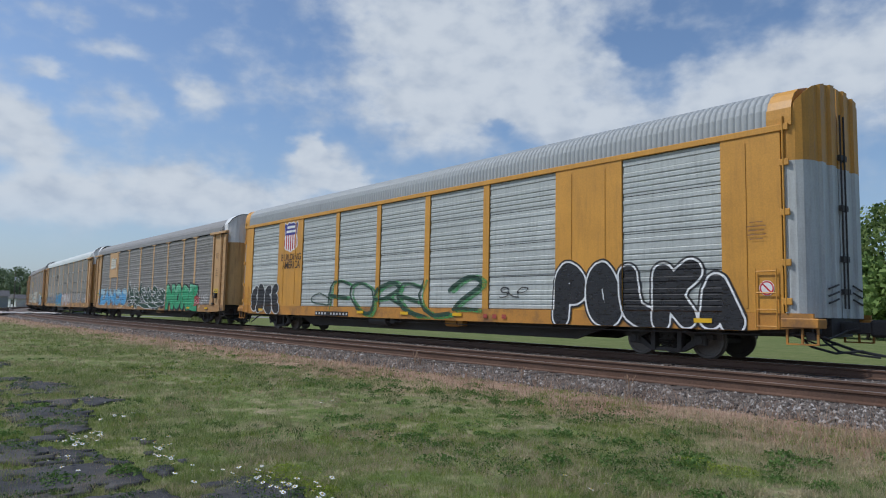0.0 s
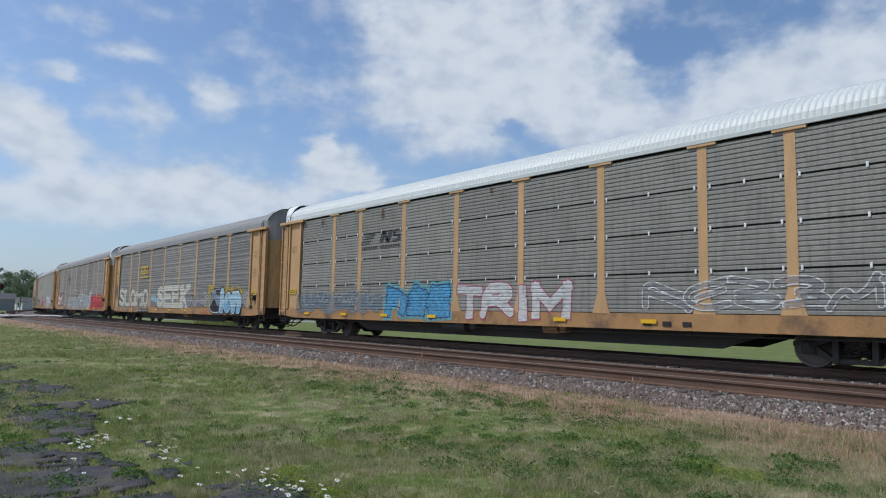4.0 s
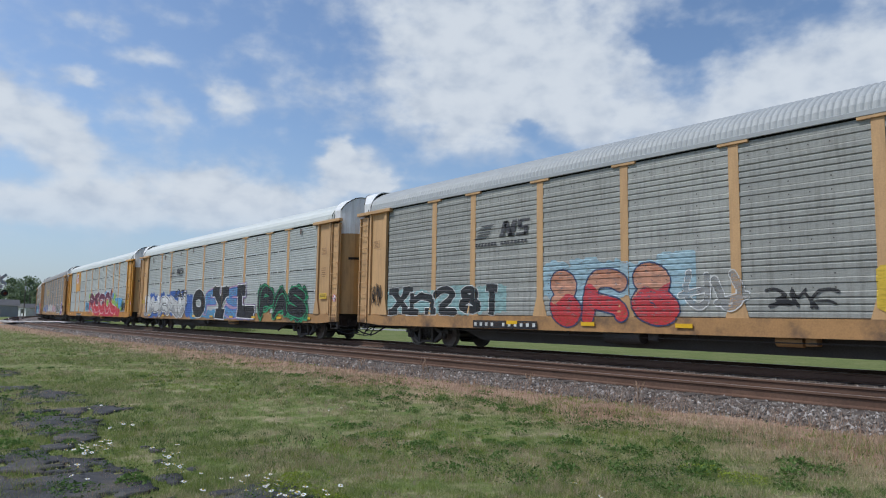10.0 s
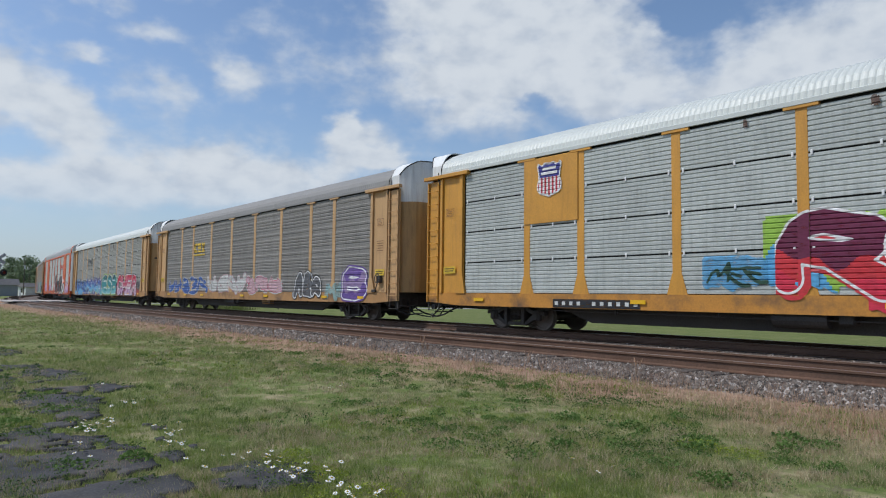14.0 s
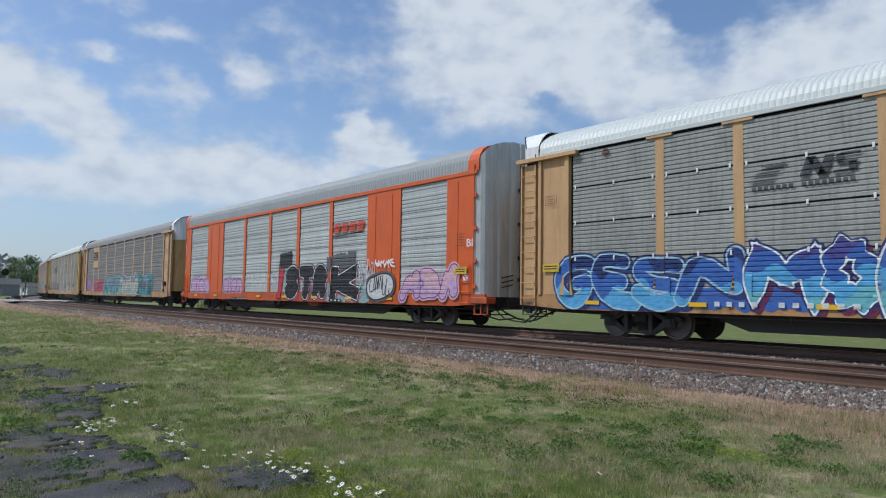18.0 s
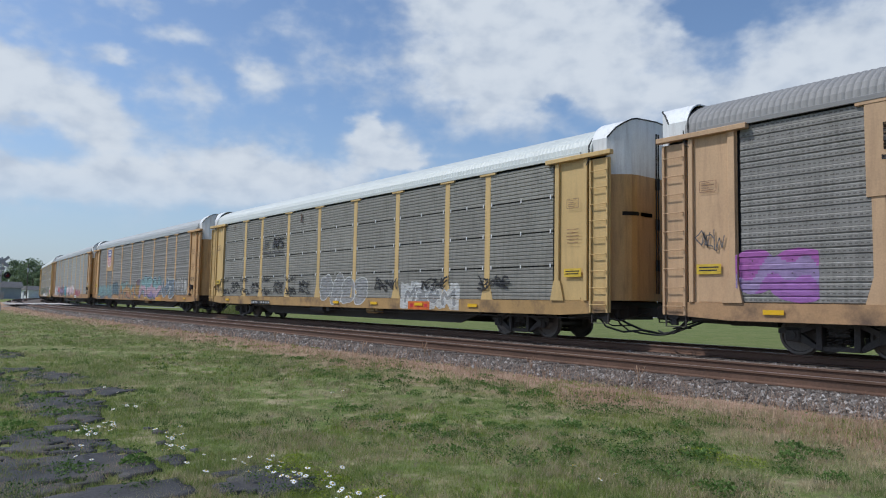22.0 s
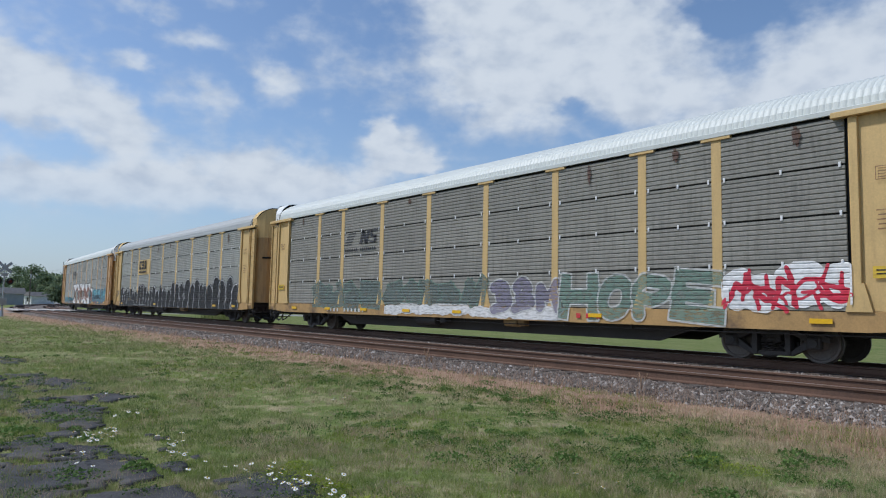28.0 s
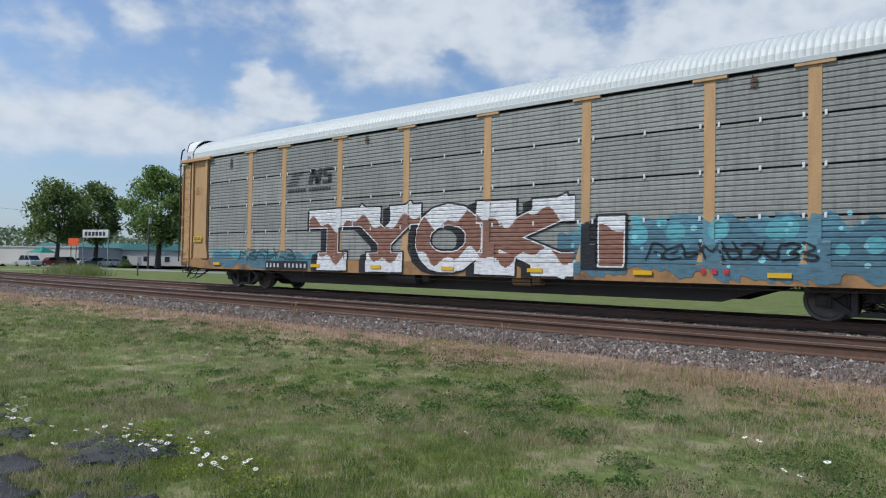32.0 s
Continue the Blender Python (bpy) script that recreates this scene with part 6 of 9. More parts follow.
piece(4, 11.14, 12.01, 1.2, 1.9, "**", old(GREY, 0.9), PALE, None, None, 0.08, 0.03, wild=1.0, seed=3)
cloud(5, -12.3, -8.8, 0.98, 2.5, DARKGREY, 3, 5)
piece(5, -12.05, -8.95, 1.02, 2.42, "SIK", [PALE, SALMON, PALE, SALMON], BLACK, MAROON, None, 0.125, 0.05, 0.08, "round", 0.7, 6)
cloud(5, -5.5, 7.0, 0.72, 1.75, old(GREY), 5, 12)
piece(5, -5.6, 1.2, 0.72, 2.1, "**********", DARKGREY, WHITE, None, None, 0.075, 0.04, 0.03, "spike", 1.5, 5)
piece(5, 0.4, 7.3, 0.70, 2.45, "*******", [DARKGREY, GREYBLUE, GREY], WHITE, None, None, 0.10, 0.05, 0.03, "spike", 1.2, 7)
piece(5, -5.0, 7.0, 0.72, 1.9, "***********", old(GREY), WHITE, None, None, 0.05, 0.03, 0.03, "spike", 1.5, 9)
dots(5, -5.8, 7.3, 2.1, 2.6, PALE, 14, 0.07, 4)
piece(5, 6.82, 12.2, 0.70, 2.15, "*****", [RED, BRICK, RED, OCHRE], RED, old(CRIMSON), None, 0.13, 0.05, 0.12, "spike", 1.2, 3)
scrawl(5, 6.89, 12.15, 0.89, 2.09, RED, 14, 0.12, 4)
railmark(5, -7.15, -4.54, 3.21, 4.05)
plate(5, 5.39, 6.52, 0.71, 1.00, YELLOWP, 3, RED)
plate(5, -7.91, -4.94, 0.63, 0.90, BLACK, 10)
cloud(6, -11.9, -5.7, 1.0, 2.05, old(TEALPALE, 0.3), 5, 8)
piece(6, -11.68, -5.95, 1.04, 2.1, "Xn28!", BLACK, PALE, None, None, 0.11, 0.03, 0.05, "block", 0.3, 2, True)
cloud(6, -4.2, 0.5, 1.3, 2.65, old(SKYPALE, 0.5), 5, 5)
piece(6, -4.05, 0.1, 0.72, 2.65, "8*8", [old(RED, 0.45), old(RED, 0.45), old(SALMON, 0.4), old((0.5, 0.2, 0.1), 0.4)], old((0.03, 0.05, 0.12), 0.3), None, None, 0.11, 0.045, 0.05, "round", 0.6, 6)
piece(6, 0.1, 1.7, 1.0, 2.2, "**", old(GREY, 0.9), PALE, None, None, 0.06, 0.03, wild=1.0, seed=2)
piece(6, 2.17, 3.5, 1.25, 1.8, "***", BLACK, None, None, None, 0.06, wild=1.4, seed=2)
cloud(6, 4.2, 5.2, 1.06, 2.1, GOLD, 4, 2)
cloud(6, 8.0, 9.2, 0.98, 2.0, GOLD, 5, 2)
piece(6, 4.49, 8.7, 0.70, 2.25, "KLEN", [PALE, WHITE, WHITE], INDIGO, WHITE, INDIGO, 0.12, 0.05, 0.04, "block", 0.8, 2)
scrawl(6, 4.90, 8.45, 0.83, 1.45, GREEN, 9, 0.05, 4)
scrawl(6, 8.96, 10.23, 1.16, 1.70, PALE, 14, 0.025, 4)
railmark(6, -7.18, -4.72, 3.16, 3.94)
plate(6, -7.11, -4.40, 0.64, 0.94, BLACK, 10)
cloud(7, -12.4, -3.0, 0.72, 2.45, ROYAL, 5, 9)
piece(7, -12.33, -4.1, 0.75, 2.35, "*****", [GREY, PALE, WHITE], BLACK, WHITE, BLACK, 0.12, 0.045, 0.06, "round", 1.1, 5)
piece(7, -6.3, -4.0, 2.0, 2.6, "****", BLACK, None, None, None, 0.07, wild=1.3, seed=5)
cloud(7, -3.2, 5.9, 0.72, 1.3, old(SKY), 8, 8)
piece(7, -1.0, 1.2, 0.9, 2.55, "F", old(SKY, 0.75), ROYAL, old(LILAC, 0.5), None, 0.09, 0.05, 0.08, "round", 0.6, 4)
piece(7, 2.0, 4.55, 0.78, 2.6, "S", old(SKY, 0.75), ROYAL, old(LILAC, 0.5), None, 0.10, 0.05, 0.1, "round", 0.5, 4)
piece(7, -3.0, -0.9, 0.72, 2.55, "O", BLACK, WHITE, None, None, 0.16, 0.05, 0.05, "round", 0.2, 3)
piece(7, 0.35, 2.35, 0.72, 2.6, "Y", BLACK, WHITE, None, None, 0.14, 0.05, 0.05, "block", 0.2, 3, True)
piece(7, 3.75, 5.75, 0.78, 2.65, "L", BLACK, WHITE, LILACDARK, None, 0.16, 0.05, 0.05, "block", 0.2, 3, True)
piece(7, 6.3, 11.3, 0.72, 2.5, "PAS", BLACK, EMERALD, DARKGREEN, EMERALD, 0.14, 0.05, 0.05, "spike", 0.9, 6)
piece(7, 6.5, 11.1, 0.78, 2.4, "PAS", BLACK, EMERALD, None, None, 0.12, 0.05, 0.05, "round", 0.9, 6)
railmark(7, -7.25, -4.76, 3.28, 3.85)
plate(8, -9.30, -7.30, 3.08, 5.03, YELLOWP, 0)
shield(8, -8.75, -7.86, 3.82, 4.79)
letters(8, -9.20, -7.50, 3.47, 3.71, "BUILDING AMERICA", DARKBROWN)
plate(8, -8.17, -5.35, 0.71, 0.94, BLACK, 10)
cloud(8, -2.3, 2.3, 1.11, 2.75, [SKY, LIME, LIME], 4, 5)
cloud(8, 3.6, 8.6, 1.30, 2.80, [LIME, LIME, SKY], 6, 5)
cloud(8, 8.3, 10.9, 1.0, 2.2, [LIME, SKY], 4, 3)
cloud(8, -0.3, 10.1, 0.71, 1.55, CRIMSON, 5, 10)
piece(8, -1.9, 8.6, 0.95, 3.1, "REGOL", [CRIMSON, RED, MAROON, MAROON, MAROON], WHITE, None, RED, 0.13, 0.05, 0.05, "round", 1.0, 4)
dots(8, -1.3, 7.8, 1.2, 2.8, CRIMSON, 20, 0.05, 3)
cloud(8, -3.7, -2.2, 1.15, 1.95, old(SKY), 4, 3)
piece(8, -3.5, -2.3, 1.25, 1.85, "***", DARKGREEN, None, None, None, 0.06, wild=1.4, seed=3)
scrawl(8, 10.54, 11.91, 1.02, 2.02, BLACK, 12, 0.035, 4)
piece(9, -11.36, -4.81, 0.89, 2.02, "*****", old(ROYAL, 0.3), old(PALE, 0.5), None, None, 0.10, 0.04, 0.05, "spike", 1.2, 3)
piece(9, -4.69, 0.6, 0.88, 2.1, "****", old(PALE, 0.3), old(PINKPALE, 0.5), None, None, 0.13, 0.04, 0.05, "round", 1.0, 4)
piece(9, 0.5, 4.5, 0.92, 2.0, "***", old(PINKPALE, 0.4), old(PINK, 0.4), old(PALE, 0.3), None, 0.13, 0.04, 0.05, "spike", 1.0, 5)
piece(9, 5.85, 8.3, 0.75, 2.05, "***", DARKGREY, WHITE, BLACK, None, 0.12, 0.045, 0.05, "round", 1.0, 6)
piece(9, 8.6, 10.3, 0.75, 1.6, "**", old(TEALPALE), None, None, None, 0.16, wild=1.0, seed=6)
piece(9, 10.0, 11.9, 0.72, 2.2, "B", [PURPLE, LILACDARK, PURPLE], WHITE, PURPLE, None, 0.115, 0.05, 0.06, "block", 0.4, 2)
slab(9, -7.04, -5.25, 3.17, 3.91, GOLD)
cloud(10, -12.4, -0.2, 0.72, 1.35, ROYAL, 3, 12)
piece(10, -12.46, -7.14, 0.72, 2.32, "GESN", [SKY, ROYAL, NAVY], SKYPALE, NAVY, NAVY, 0.11, 0.045, 0.05, "round", 1.0, 2)
piece(10, -7.0, -0.2, 0.72, 2.42, "MONGOL", [SKYTEAL, SKY, ROYAL, INDIGO], WHITE, NAVY, MAROON, 0.11, 0.045, 0.05, "spike", 0.9, 5)
piece(10, -0.5, 4.95, 0.72, 2.50, "ESB", [SKYTEAL, TEAL, TEAL, DARKTEAL], WHITE, old(LIME, 0.4), DARKTEAL, 0.115, 0.045, 0.07, "round", 0.5, 5)
dots(10, -0.2, 4.7, 1.7, 2.3, SKYTEAL, 10, 0.06, 4)
cloud(10, 4.6, 5.5, 0.72, 1.7, MAROON, 4, 2)
cloud(10, 10.0, 11.6, 0.72, 1.35, BRICKRED, 6, 3)
piece(10, 4.98, 10.85, 0.72, 2.40, "CHER", [LILAC, PINKPALE, (0.55, 0.09, 0.16), CRIMSON], WHITE, BLACK, MAROON, 0.125, 0.04, 0.06, "block", 0.3, 5)
dots(10, 5.2, 10.3, 0.85, 1.4, (0.30, 0.06, 0.22), 9, 0.13, 7)
piece(10, 11.1, 12.0, 1.1, 1.9, "***", DARKGREY, None, None, None, 0.05, wild=1.2, seed=3)
railmark(10, -7.00, -4.75, 3.29, 3.93)
plate(10, -7.87, -4.74, 0.79, 1.03, None, 10)
piece(11, -12.2, -9.3, 1.0, 2.15, "cion", LILAC, BLACK, LILAC, None, 0.16, 0.035, 0.06, "round", 0.5, 2)
piece(11, -7.25, -4.7, 1.0, 2.0, "cion", LILAC, BLACK, LILAC, None, 0.16, 0.035, 0.06, "round", 0.4, 3)
scrawl(11, -4.33, -1.94, 1.31, 2.06, WHITE, 14, 0.025, 3)
scrawl(11, -1.5, -0.2, 1.41, 2.24, WHITE, 9, 0.03, 2)
piece(11, -1.05, 0.45, 0.72, 2.55, "I", [CRIMSON, CRIMSON, BRICKRED], BLACK, None, None, 0.11, 0.05, 0.05, "block", 1.0, 4)
cloud(11, -0.45, 0.8, 2.2, 3.0, BLACK, 5, 2)
cloud(11, 3.9, 7.3, 0.70, 1.6, old(TEALPALE, 0.2), 5, 4)
cloud(11, 3.95, 6.2, 1.9, 2.75, DARKGREY, 7, 3)
piece(11, 0.2, 4.0, 0.74, 2.35, "STR", BLACK, WHITE, BLACK, PINK, 0.17, 0.035, 0.05, "round", 0.35, 4)
piece(11, 4.4, 6.5, 0.74, 2.25, "K", BLACK, WHITE, BLACK, PINK, 0.17, 0.035, 0.05, "block", 0.35, 4)
scrawl(11, 6.4, 7.6, 1.19, 2.49, WHITE, 20, 0.03, 4)
piece(11, 7.23, 8.85, 0.72, 2.0, "o", PALE, BLACK, DARKGREY, None, 0.25, 0.05, 0.08, "round", 0.8, 4)
scrawl(11, 7.41, 8.66, 0.93, 1.88, BLACK, 5, 0.04, 5)
piece(11, 7.71, 8.95, 2.02, 2.4, "****", WHITE, None, None, None, 0.08, wild=0.8, seed=3)
piece(11, 9.34, 12.5, 0.76, 2.05, "***", [LILAC, PINKPALE], PURPLE, PINKPALE, None, 0.15, 0.045, 0.06, "round", 0.8, 6)
slant(11, 4.38, 6.86, 3.36, 3.92, (0.50, 0.05, 0.015))
letters(11, 12.93, 13.22, 2.59, 2.84, "BI", WHITE)
plate(11, -6.30, -3.86, 0.55, 0.82, BLACK, 10)
plate(11, 4.37, 5.30, 0.59, 0.85, BLACK, 3)
cloud(12, -12.0, -10.3, 1.08, 2.23, [(0.30, 0.12, 0.36), LILACDARK, (0.34, 0.10, 0.34)], 5, 2, 0.04)
piece(12, -8.6, -5.1, 0.96, 2.0, "****", (0.30, 0.06, 0.10), PINK, CRIMSON, None, 0.12, 0.04, 0.06, "block", 0.9, 4)
cloud(12, -5.0, 1.0, 0.72, 2.2, old(TEALPALE, 0.4), 5, 7)
piece(12, -4.9, 0.5, 0.72, 2.45, "****", [old(TEAL, 0.6), old(GREYBLUE, 0.4), old(GREYBLUE, 0.4)], old(SKYPALE, 0.3), old(SKYTEAL, 0.7), None, 0.13, 0.05, 0.1, "round", 0.9, 4)
piece(12, 0.7, 1.6, 1.7, 2.2, "***", PALE, None, None, None, 0.06, wild=1.0, seed=4)
cloud(12, 1.5, 6.2, 0.72, 2.3, old(CREAM, 0.4), 6, 6)
piece(12, 1.55, 6.15, 0.72, 2.45, "****", [old(TEALPALE), old(CREAM), old(GREYBLUE, 0.3)], old(PALE, 0.3), None, None, 0.13, 0.05, 0.06, "block", 1.0, 7)
cloud(12, 5.9, 9.7, 0.72, 2.4, TEAL, 4, 5)
piece(12, 6.1, 9.5, 0.74, 2.3, "***", [DARKTEAL, DARKGREY, GREYBLUE], SKYTEAL, None, None, 0.14, 0.05, 0.06, "round", 1.0, 3)
plate(12, -9.40, -7.31, 3.13, 5.09, TAN, 0)
slab(12, -9.10, -7.50, 3.81, 4.52, BLACK)
plate(12, 5.63, 6.58, 0.67, 0.98, BLACK, 3)
plate(12, -7.52, -5.05, 0.60, 0.83, None, 9)
piece(13, -1.2, 2.5, 0.74, 2.05, "****", old(GREY, 0.3), PALE, None, None, 0.17, 0.04, 0.05, "round", 0.9, 5)
cloud(13, 4.67, 7.91, 0.72, 1.68, old(PALE, 0.4), 4, 5)
piece(13, 4.9, 7.7, 0.8, 1.6, "****", old(GREY), PALE, None, None, 0.10, 0.03, wild=1.0, seed=4)
plate(13, 5.17, 6.40, 0.65, 0.99, ORANGEP, 3, RED)
for i in range(8):
    piece(13, -12.1 + i * 1.28, -11.1 + i * 1.28, 1.15 + 0.3 * (i % 2), 1.55 + 0.3 * (i % 2), "****", BLACK, None, None, None, 0.06, wild=1.6, seed=i)
    piece(13, -12.2 + i * 1.3, -11.3 + i * 1.3, 1.75 - 0.55 * (i % 2), 2.05 - 0.55 * (i % 2), "***", BLACK, None, None, None, 0.06, wild=1.6, seed=i + 20)
for i in range(3):
    piece(13, 3.0 + i * 2.9, 4.4 + i * 2.9, 1.35, 1.85, "*****", BLACK, None, None, None, 0.06, wild=1.4, seed=i + 40)
railmark(13, -7.12, -4.71, 3.08, 3.89)
plate(13, -8.04, -5.95, 0.63, 0.89, BLACK, 10)
plate(14, -9.26, -7.15, 3.03, 5.08, YELLOWP, 0)
shield(14, -8.86, -7.62, 3.33, 4.88)
cloud(14, -11.95, -6.9, 0.72, 1.6, old(GREYBLUE, 0.5), 5, 7)
piece(14, -11.9, -6.9, 0.85, 1.9, "*****", old(TEALPALE, 0.75), old(DARKGREY, 0.5), None, None, 0.13, 0.045, 0.05, "block", 0.8, 5)
piece(14, -6.8, -5.0, 1.0, 2.1, "**", old(TEALGREY, 0.8), old(DARKGREY), None, None, 0.13, 0.05, 0.05, "block", 0.8, 5)
piece(14, -4.45, -0.2, 0.75, 2.1, "PHeM", [old(SALMON), old(TAN), old(TEALPALE)], DARKBROWN, old(TEALPALE, 0.75), None, 0.12, 0.05, 0.04, "round", 0.7, 5)
piece(14, 0.1, 1.45, 0.95, 2.35, "S", [old(OCHRE), old(OCHRE), old(PLUMGREY, 0.4)], old(BLACK, 0.3), old(PALE), None, 0.18, 0.04, 0.04, "block", 0.7, 5)
piece(14, 1.2, 6.5, 0.73, 2.55, "***", [old(LILACDARK, 0.4), old(PINKPALE), old(TEALPALE), old(TEALPALE)], old(BLACK, 0.2), old(SKYPALE), None, 0.15, 0.06, 0.05, "round", 0.9, 5)
piece(14, 6.7, 9.6, 0.75, 2.3, "**", old(GREYBLUE, 0.6), PALE, None, None, 0.13, 0.045, 0.05, "round", 0.9, 4)
plate(14, -6.84, -4.60, 0.60, 0.81, None, 10)
plate(14, 5.38, 6.72, 0.67, 0.93, YELLOWP, 3, RED)
piece(15, -11.9, -9.3, 0.74, 2.08, "***", PALE, BLACK, PINKPALE, None, 0.14, 0.045, 0.05, "round", 0.8, 5)
piece(15, -9.4, -7.7, 0.76, 2.01, "**", [GREYBLUE, CRIMSON], PALE, None, None, 0.14, 0.045, 0.05, "round", 0.8, 6)
cloud(15, -7.2, -1.7, 0.72, 1.95, old(PLUMGREY, 0.2), 5, 6)
piece(15, -7.0, -3.1, 0.74, 2.1, "***", [BLACK, LILACDARK, PLUMGREY], BLACK, PINKPALE, None, 0.13, 0.045, 0.05, "spike", 0.9, 4)
piece(15, -3.2, -1.6, 0.74, 2.1, "**", [TEAL, SKYTEAL], BLACK, None, None, 0.15, 0.045, 0.05, "round", 0.9, 4)
piece(15, -1.5, 3.8, 0.74, 2.05, "*****", [BLACK, PINKPALE, WHITE], WHITE, BRICKRED, None, 0.10, 0.045, 0.04, "spike", 1.1, 4)
piece(15, 4.7, 8.1, 0.74, 1.6, "****", old(PINK, 0.6), old(PINKPALE, 0.4), None, None, 0.15, 0.045, 0.05, "round", 0.8, 4)
plate(15, 4.68, 6.03, 0.65, 0.95, WHITE, 3, BLACK)
cloud(15, 12.25, 12.95, 1.13, 2.19, old(PALE, 0.5), 4, 2)
piece(16, -9.6, -4.4, 0.80, 2.1, "****", old(GREEN_GREY, 0.5), old(SAGE, 0.7), None, None, 0.12, 0.05, 0.05, "block", 0.8, 5)
piece(16, -4.1, 1.5, 0.80, 2.05, "*****", old(GREEN_GREY, 0.6), old(SAGE, 0.7), None, None, 0.12, 0.05, 0.05, "block", 0.8, 6)
cloud(16, -4.0, 4.6, 0.72, 1.15, old(WHITE, 0.3), 6, 9)
piece(16, 1.8, 4.6, 0.78, 2.05, "***", old(VIOLETGREY, 0.7), old(PALE, 0.4), None, None, 0.12, 0.05, 0.05, "round", 0.8, 6)
piece(16, 4.63, 9.3, 0.72, 2.1, "HOPE", old(SAGE, 0.75), old(PALE, 0.5), None, None, 0.12, 0.05, 0.05, "block", 0.7, 6)
cloud(16, 9.3, 12.0, 0.95, 2.1, WHITE, 4, 4, 0.1)
piece(16, 9.45, 11.95, 1.1, 2.05, "*****", CRIMSON, None, None, None, 0.05, wild=1.6, seed=4)
piece(16, 9.45, 11.95, 1.05, 1.75, "****", CRIMSON, None, None, None, 0.05, wild=1.6, seed=6)
plate(16, 5.08, 6.06, 0.73, 1.02, None, 3, RED)
railmark(16, -7.11, -4.62, 3.12, 4.00)
plate(16, -8.32, -5.32, 0.68, 1.00, None, 10)
cloud(17, -11.81, 11.94, 0.72, 1.75, BLACK, 12, 26, 0.05)
for i, (a, b, top, n, sd) in enumerate(((-11.85, -7.9, 2.2, 6, 3), (-7.9, -3.4, 2.3, 6, 5), (-3.4, -0.2, 2.25, 4, 7), (-0.2, 3.3, 2.4, 4, 8), (3.3, 7.2, 2.5, 4, 2), (7.2, 12.0, 2.6, 5, 4))):
    piece(17, a, b, 0.42, top, ("SeRu*e" if i % 2 == 0 else "eR*Seo")[:n], BLACK, WHITE, BLACK, None, 0.15, 0.035, 0.05, "round", 0.6, sd)
plate(17, -7.20, -4.33, 3.00, 4.07, YELLOWP, 0)
slab(17, -6.77, -4.91, 3.14, 4.02, BLACK)
plate(17, -7.76, -4.95, 0.66, 0.90, BLACK, 10)
cloud(18, -11.6, -5.2, 0.74, 1.45, [TEALGREY, TEALGREY, old(SKYTEAL, 0.4)], 5, 8)
cloud(18, 3.6, 11.6, 0.72, 2.15, [TEALGREY, TEALGREY, (0.12, 0.27, 0.33)], 7, 9)
dots(18, 3.8, 11.4, 1.25, 2.25, SKYTEAL, 16, 0.2, 5)
dots(18, 3.8, 11.4, 1.0, 2.2, (0.3, 0.62, 0.66), 34, 0.06, 6)
piece(18, -5.75, 3.9, 0.72, 2.72, "TYOK", [WHITE, BROWNP, BROWNP, WHITE], WHITE, BLACK, BLACK, 0.13, 0.035, 0.05, "block", 0.12, 2, True, (-0.26, -0.06))
piece(18, 4.3, 5.75, 0.95, 2.2, "I", [BROWNP, BROWNP, WHITE], WHITE, BLACK, BLACK, 0.24, 0.04, 0.06, "block", 0.1, 3, False, (-0.4, -0.15))
piece(18, 5.9, 9.3, 1.15, 1.6, "*********", BLACK, None, None, None, 0.05, wild=1.0, seed=4)
piece(18, -9.8, -6.5, 1.0, 1.5, "******", old(DARKTEAL), None, None, None, 0.07, wild=1.0, seed=4)
railmark(18, -7.08, -4.65, 3.28, 4.07)
plate(18, 7.00, 7.71, 0.82, 1.07, None, 3, RED)
plate(18, -8.10, -5.83, 0.72, 1.03, BLACK, 10)


# tags on the plates at the cars' ends, and white ones on a panel
for k, x0, x1, z0, z1, c, n, w in ((8, 12.25, 12.95, 1.9, 2.6, BLACK, 6, 0.03), (6, -12.95, -12.25, 1.35, 2.3, BLACK, 8, 0.035), (12, -12.9, -12.3, 2.2, 2.75, DARKGREY, 5, 0.025), (13, -12.95, -12.3, 1.25, 1.95, BLACK, 6, 0.03), (14, 12.3, 12.95, 1.9, 2.25, BLACK, 5, 0.025), (4, -12.9, -12.3, 1.5, 3.1, DARKGREY, 9, 0.025), (15, 12.3, 12.9, 1.4, 2.0, WHITE, 5, 0.03), (5, -12.9, -12.3, 2.9, 3.6, DARKBROWN, 5, 0.025), (14, 9.75, 11.7, 1.1, 2.3, PALE, 9, 0.04), (2, 9.5, 11.5, 0.9, 1.8, PALE, 6, 0.03), (17, -12.9, -12.3, 1.3, 2.0, DARKGREY, 5, 0.03)):
    scrawl(k, x0, x1, z0, z1, c, n, w, 6)
lay(4, "yellow_label", [([rect(-12.85, -12.35, 3.35, 3.75)], GOLD)])
lay(4, "label_mark", [([rect(-12.78, -12.42, 3.62, 3.67), rect(-12.78, -12.5, 3.53, 3.57)], BLACK)])


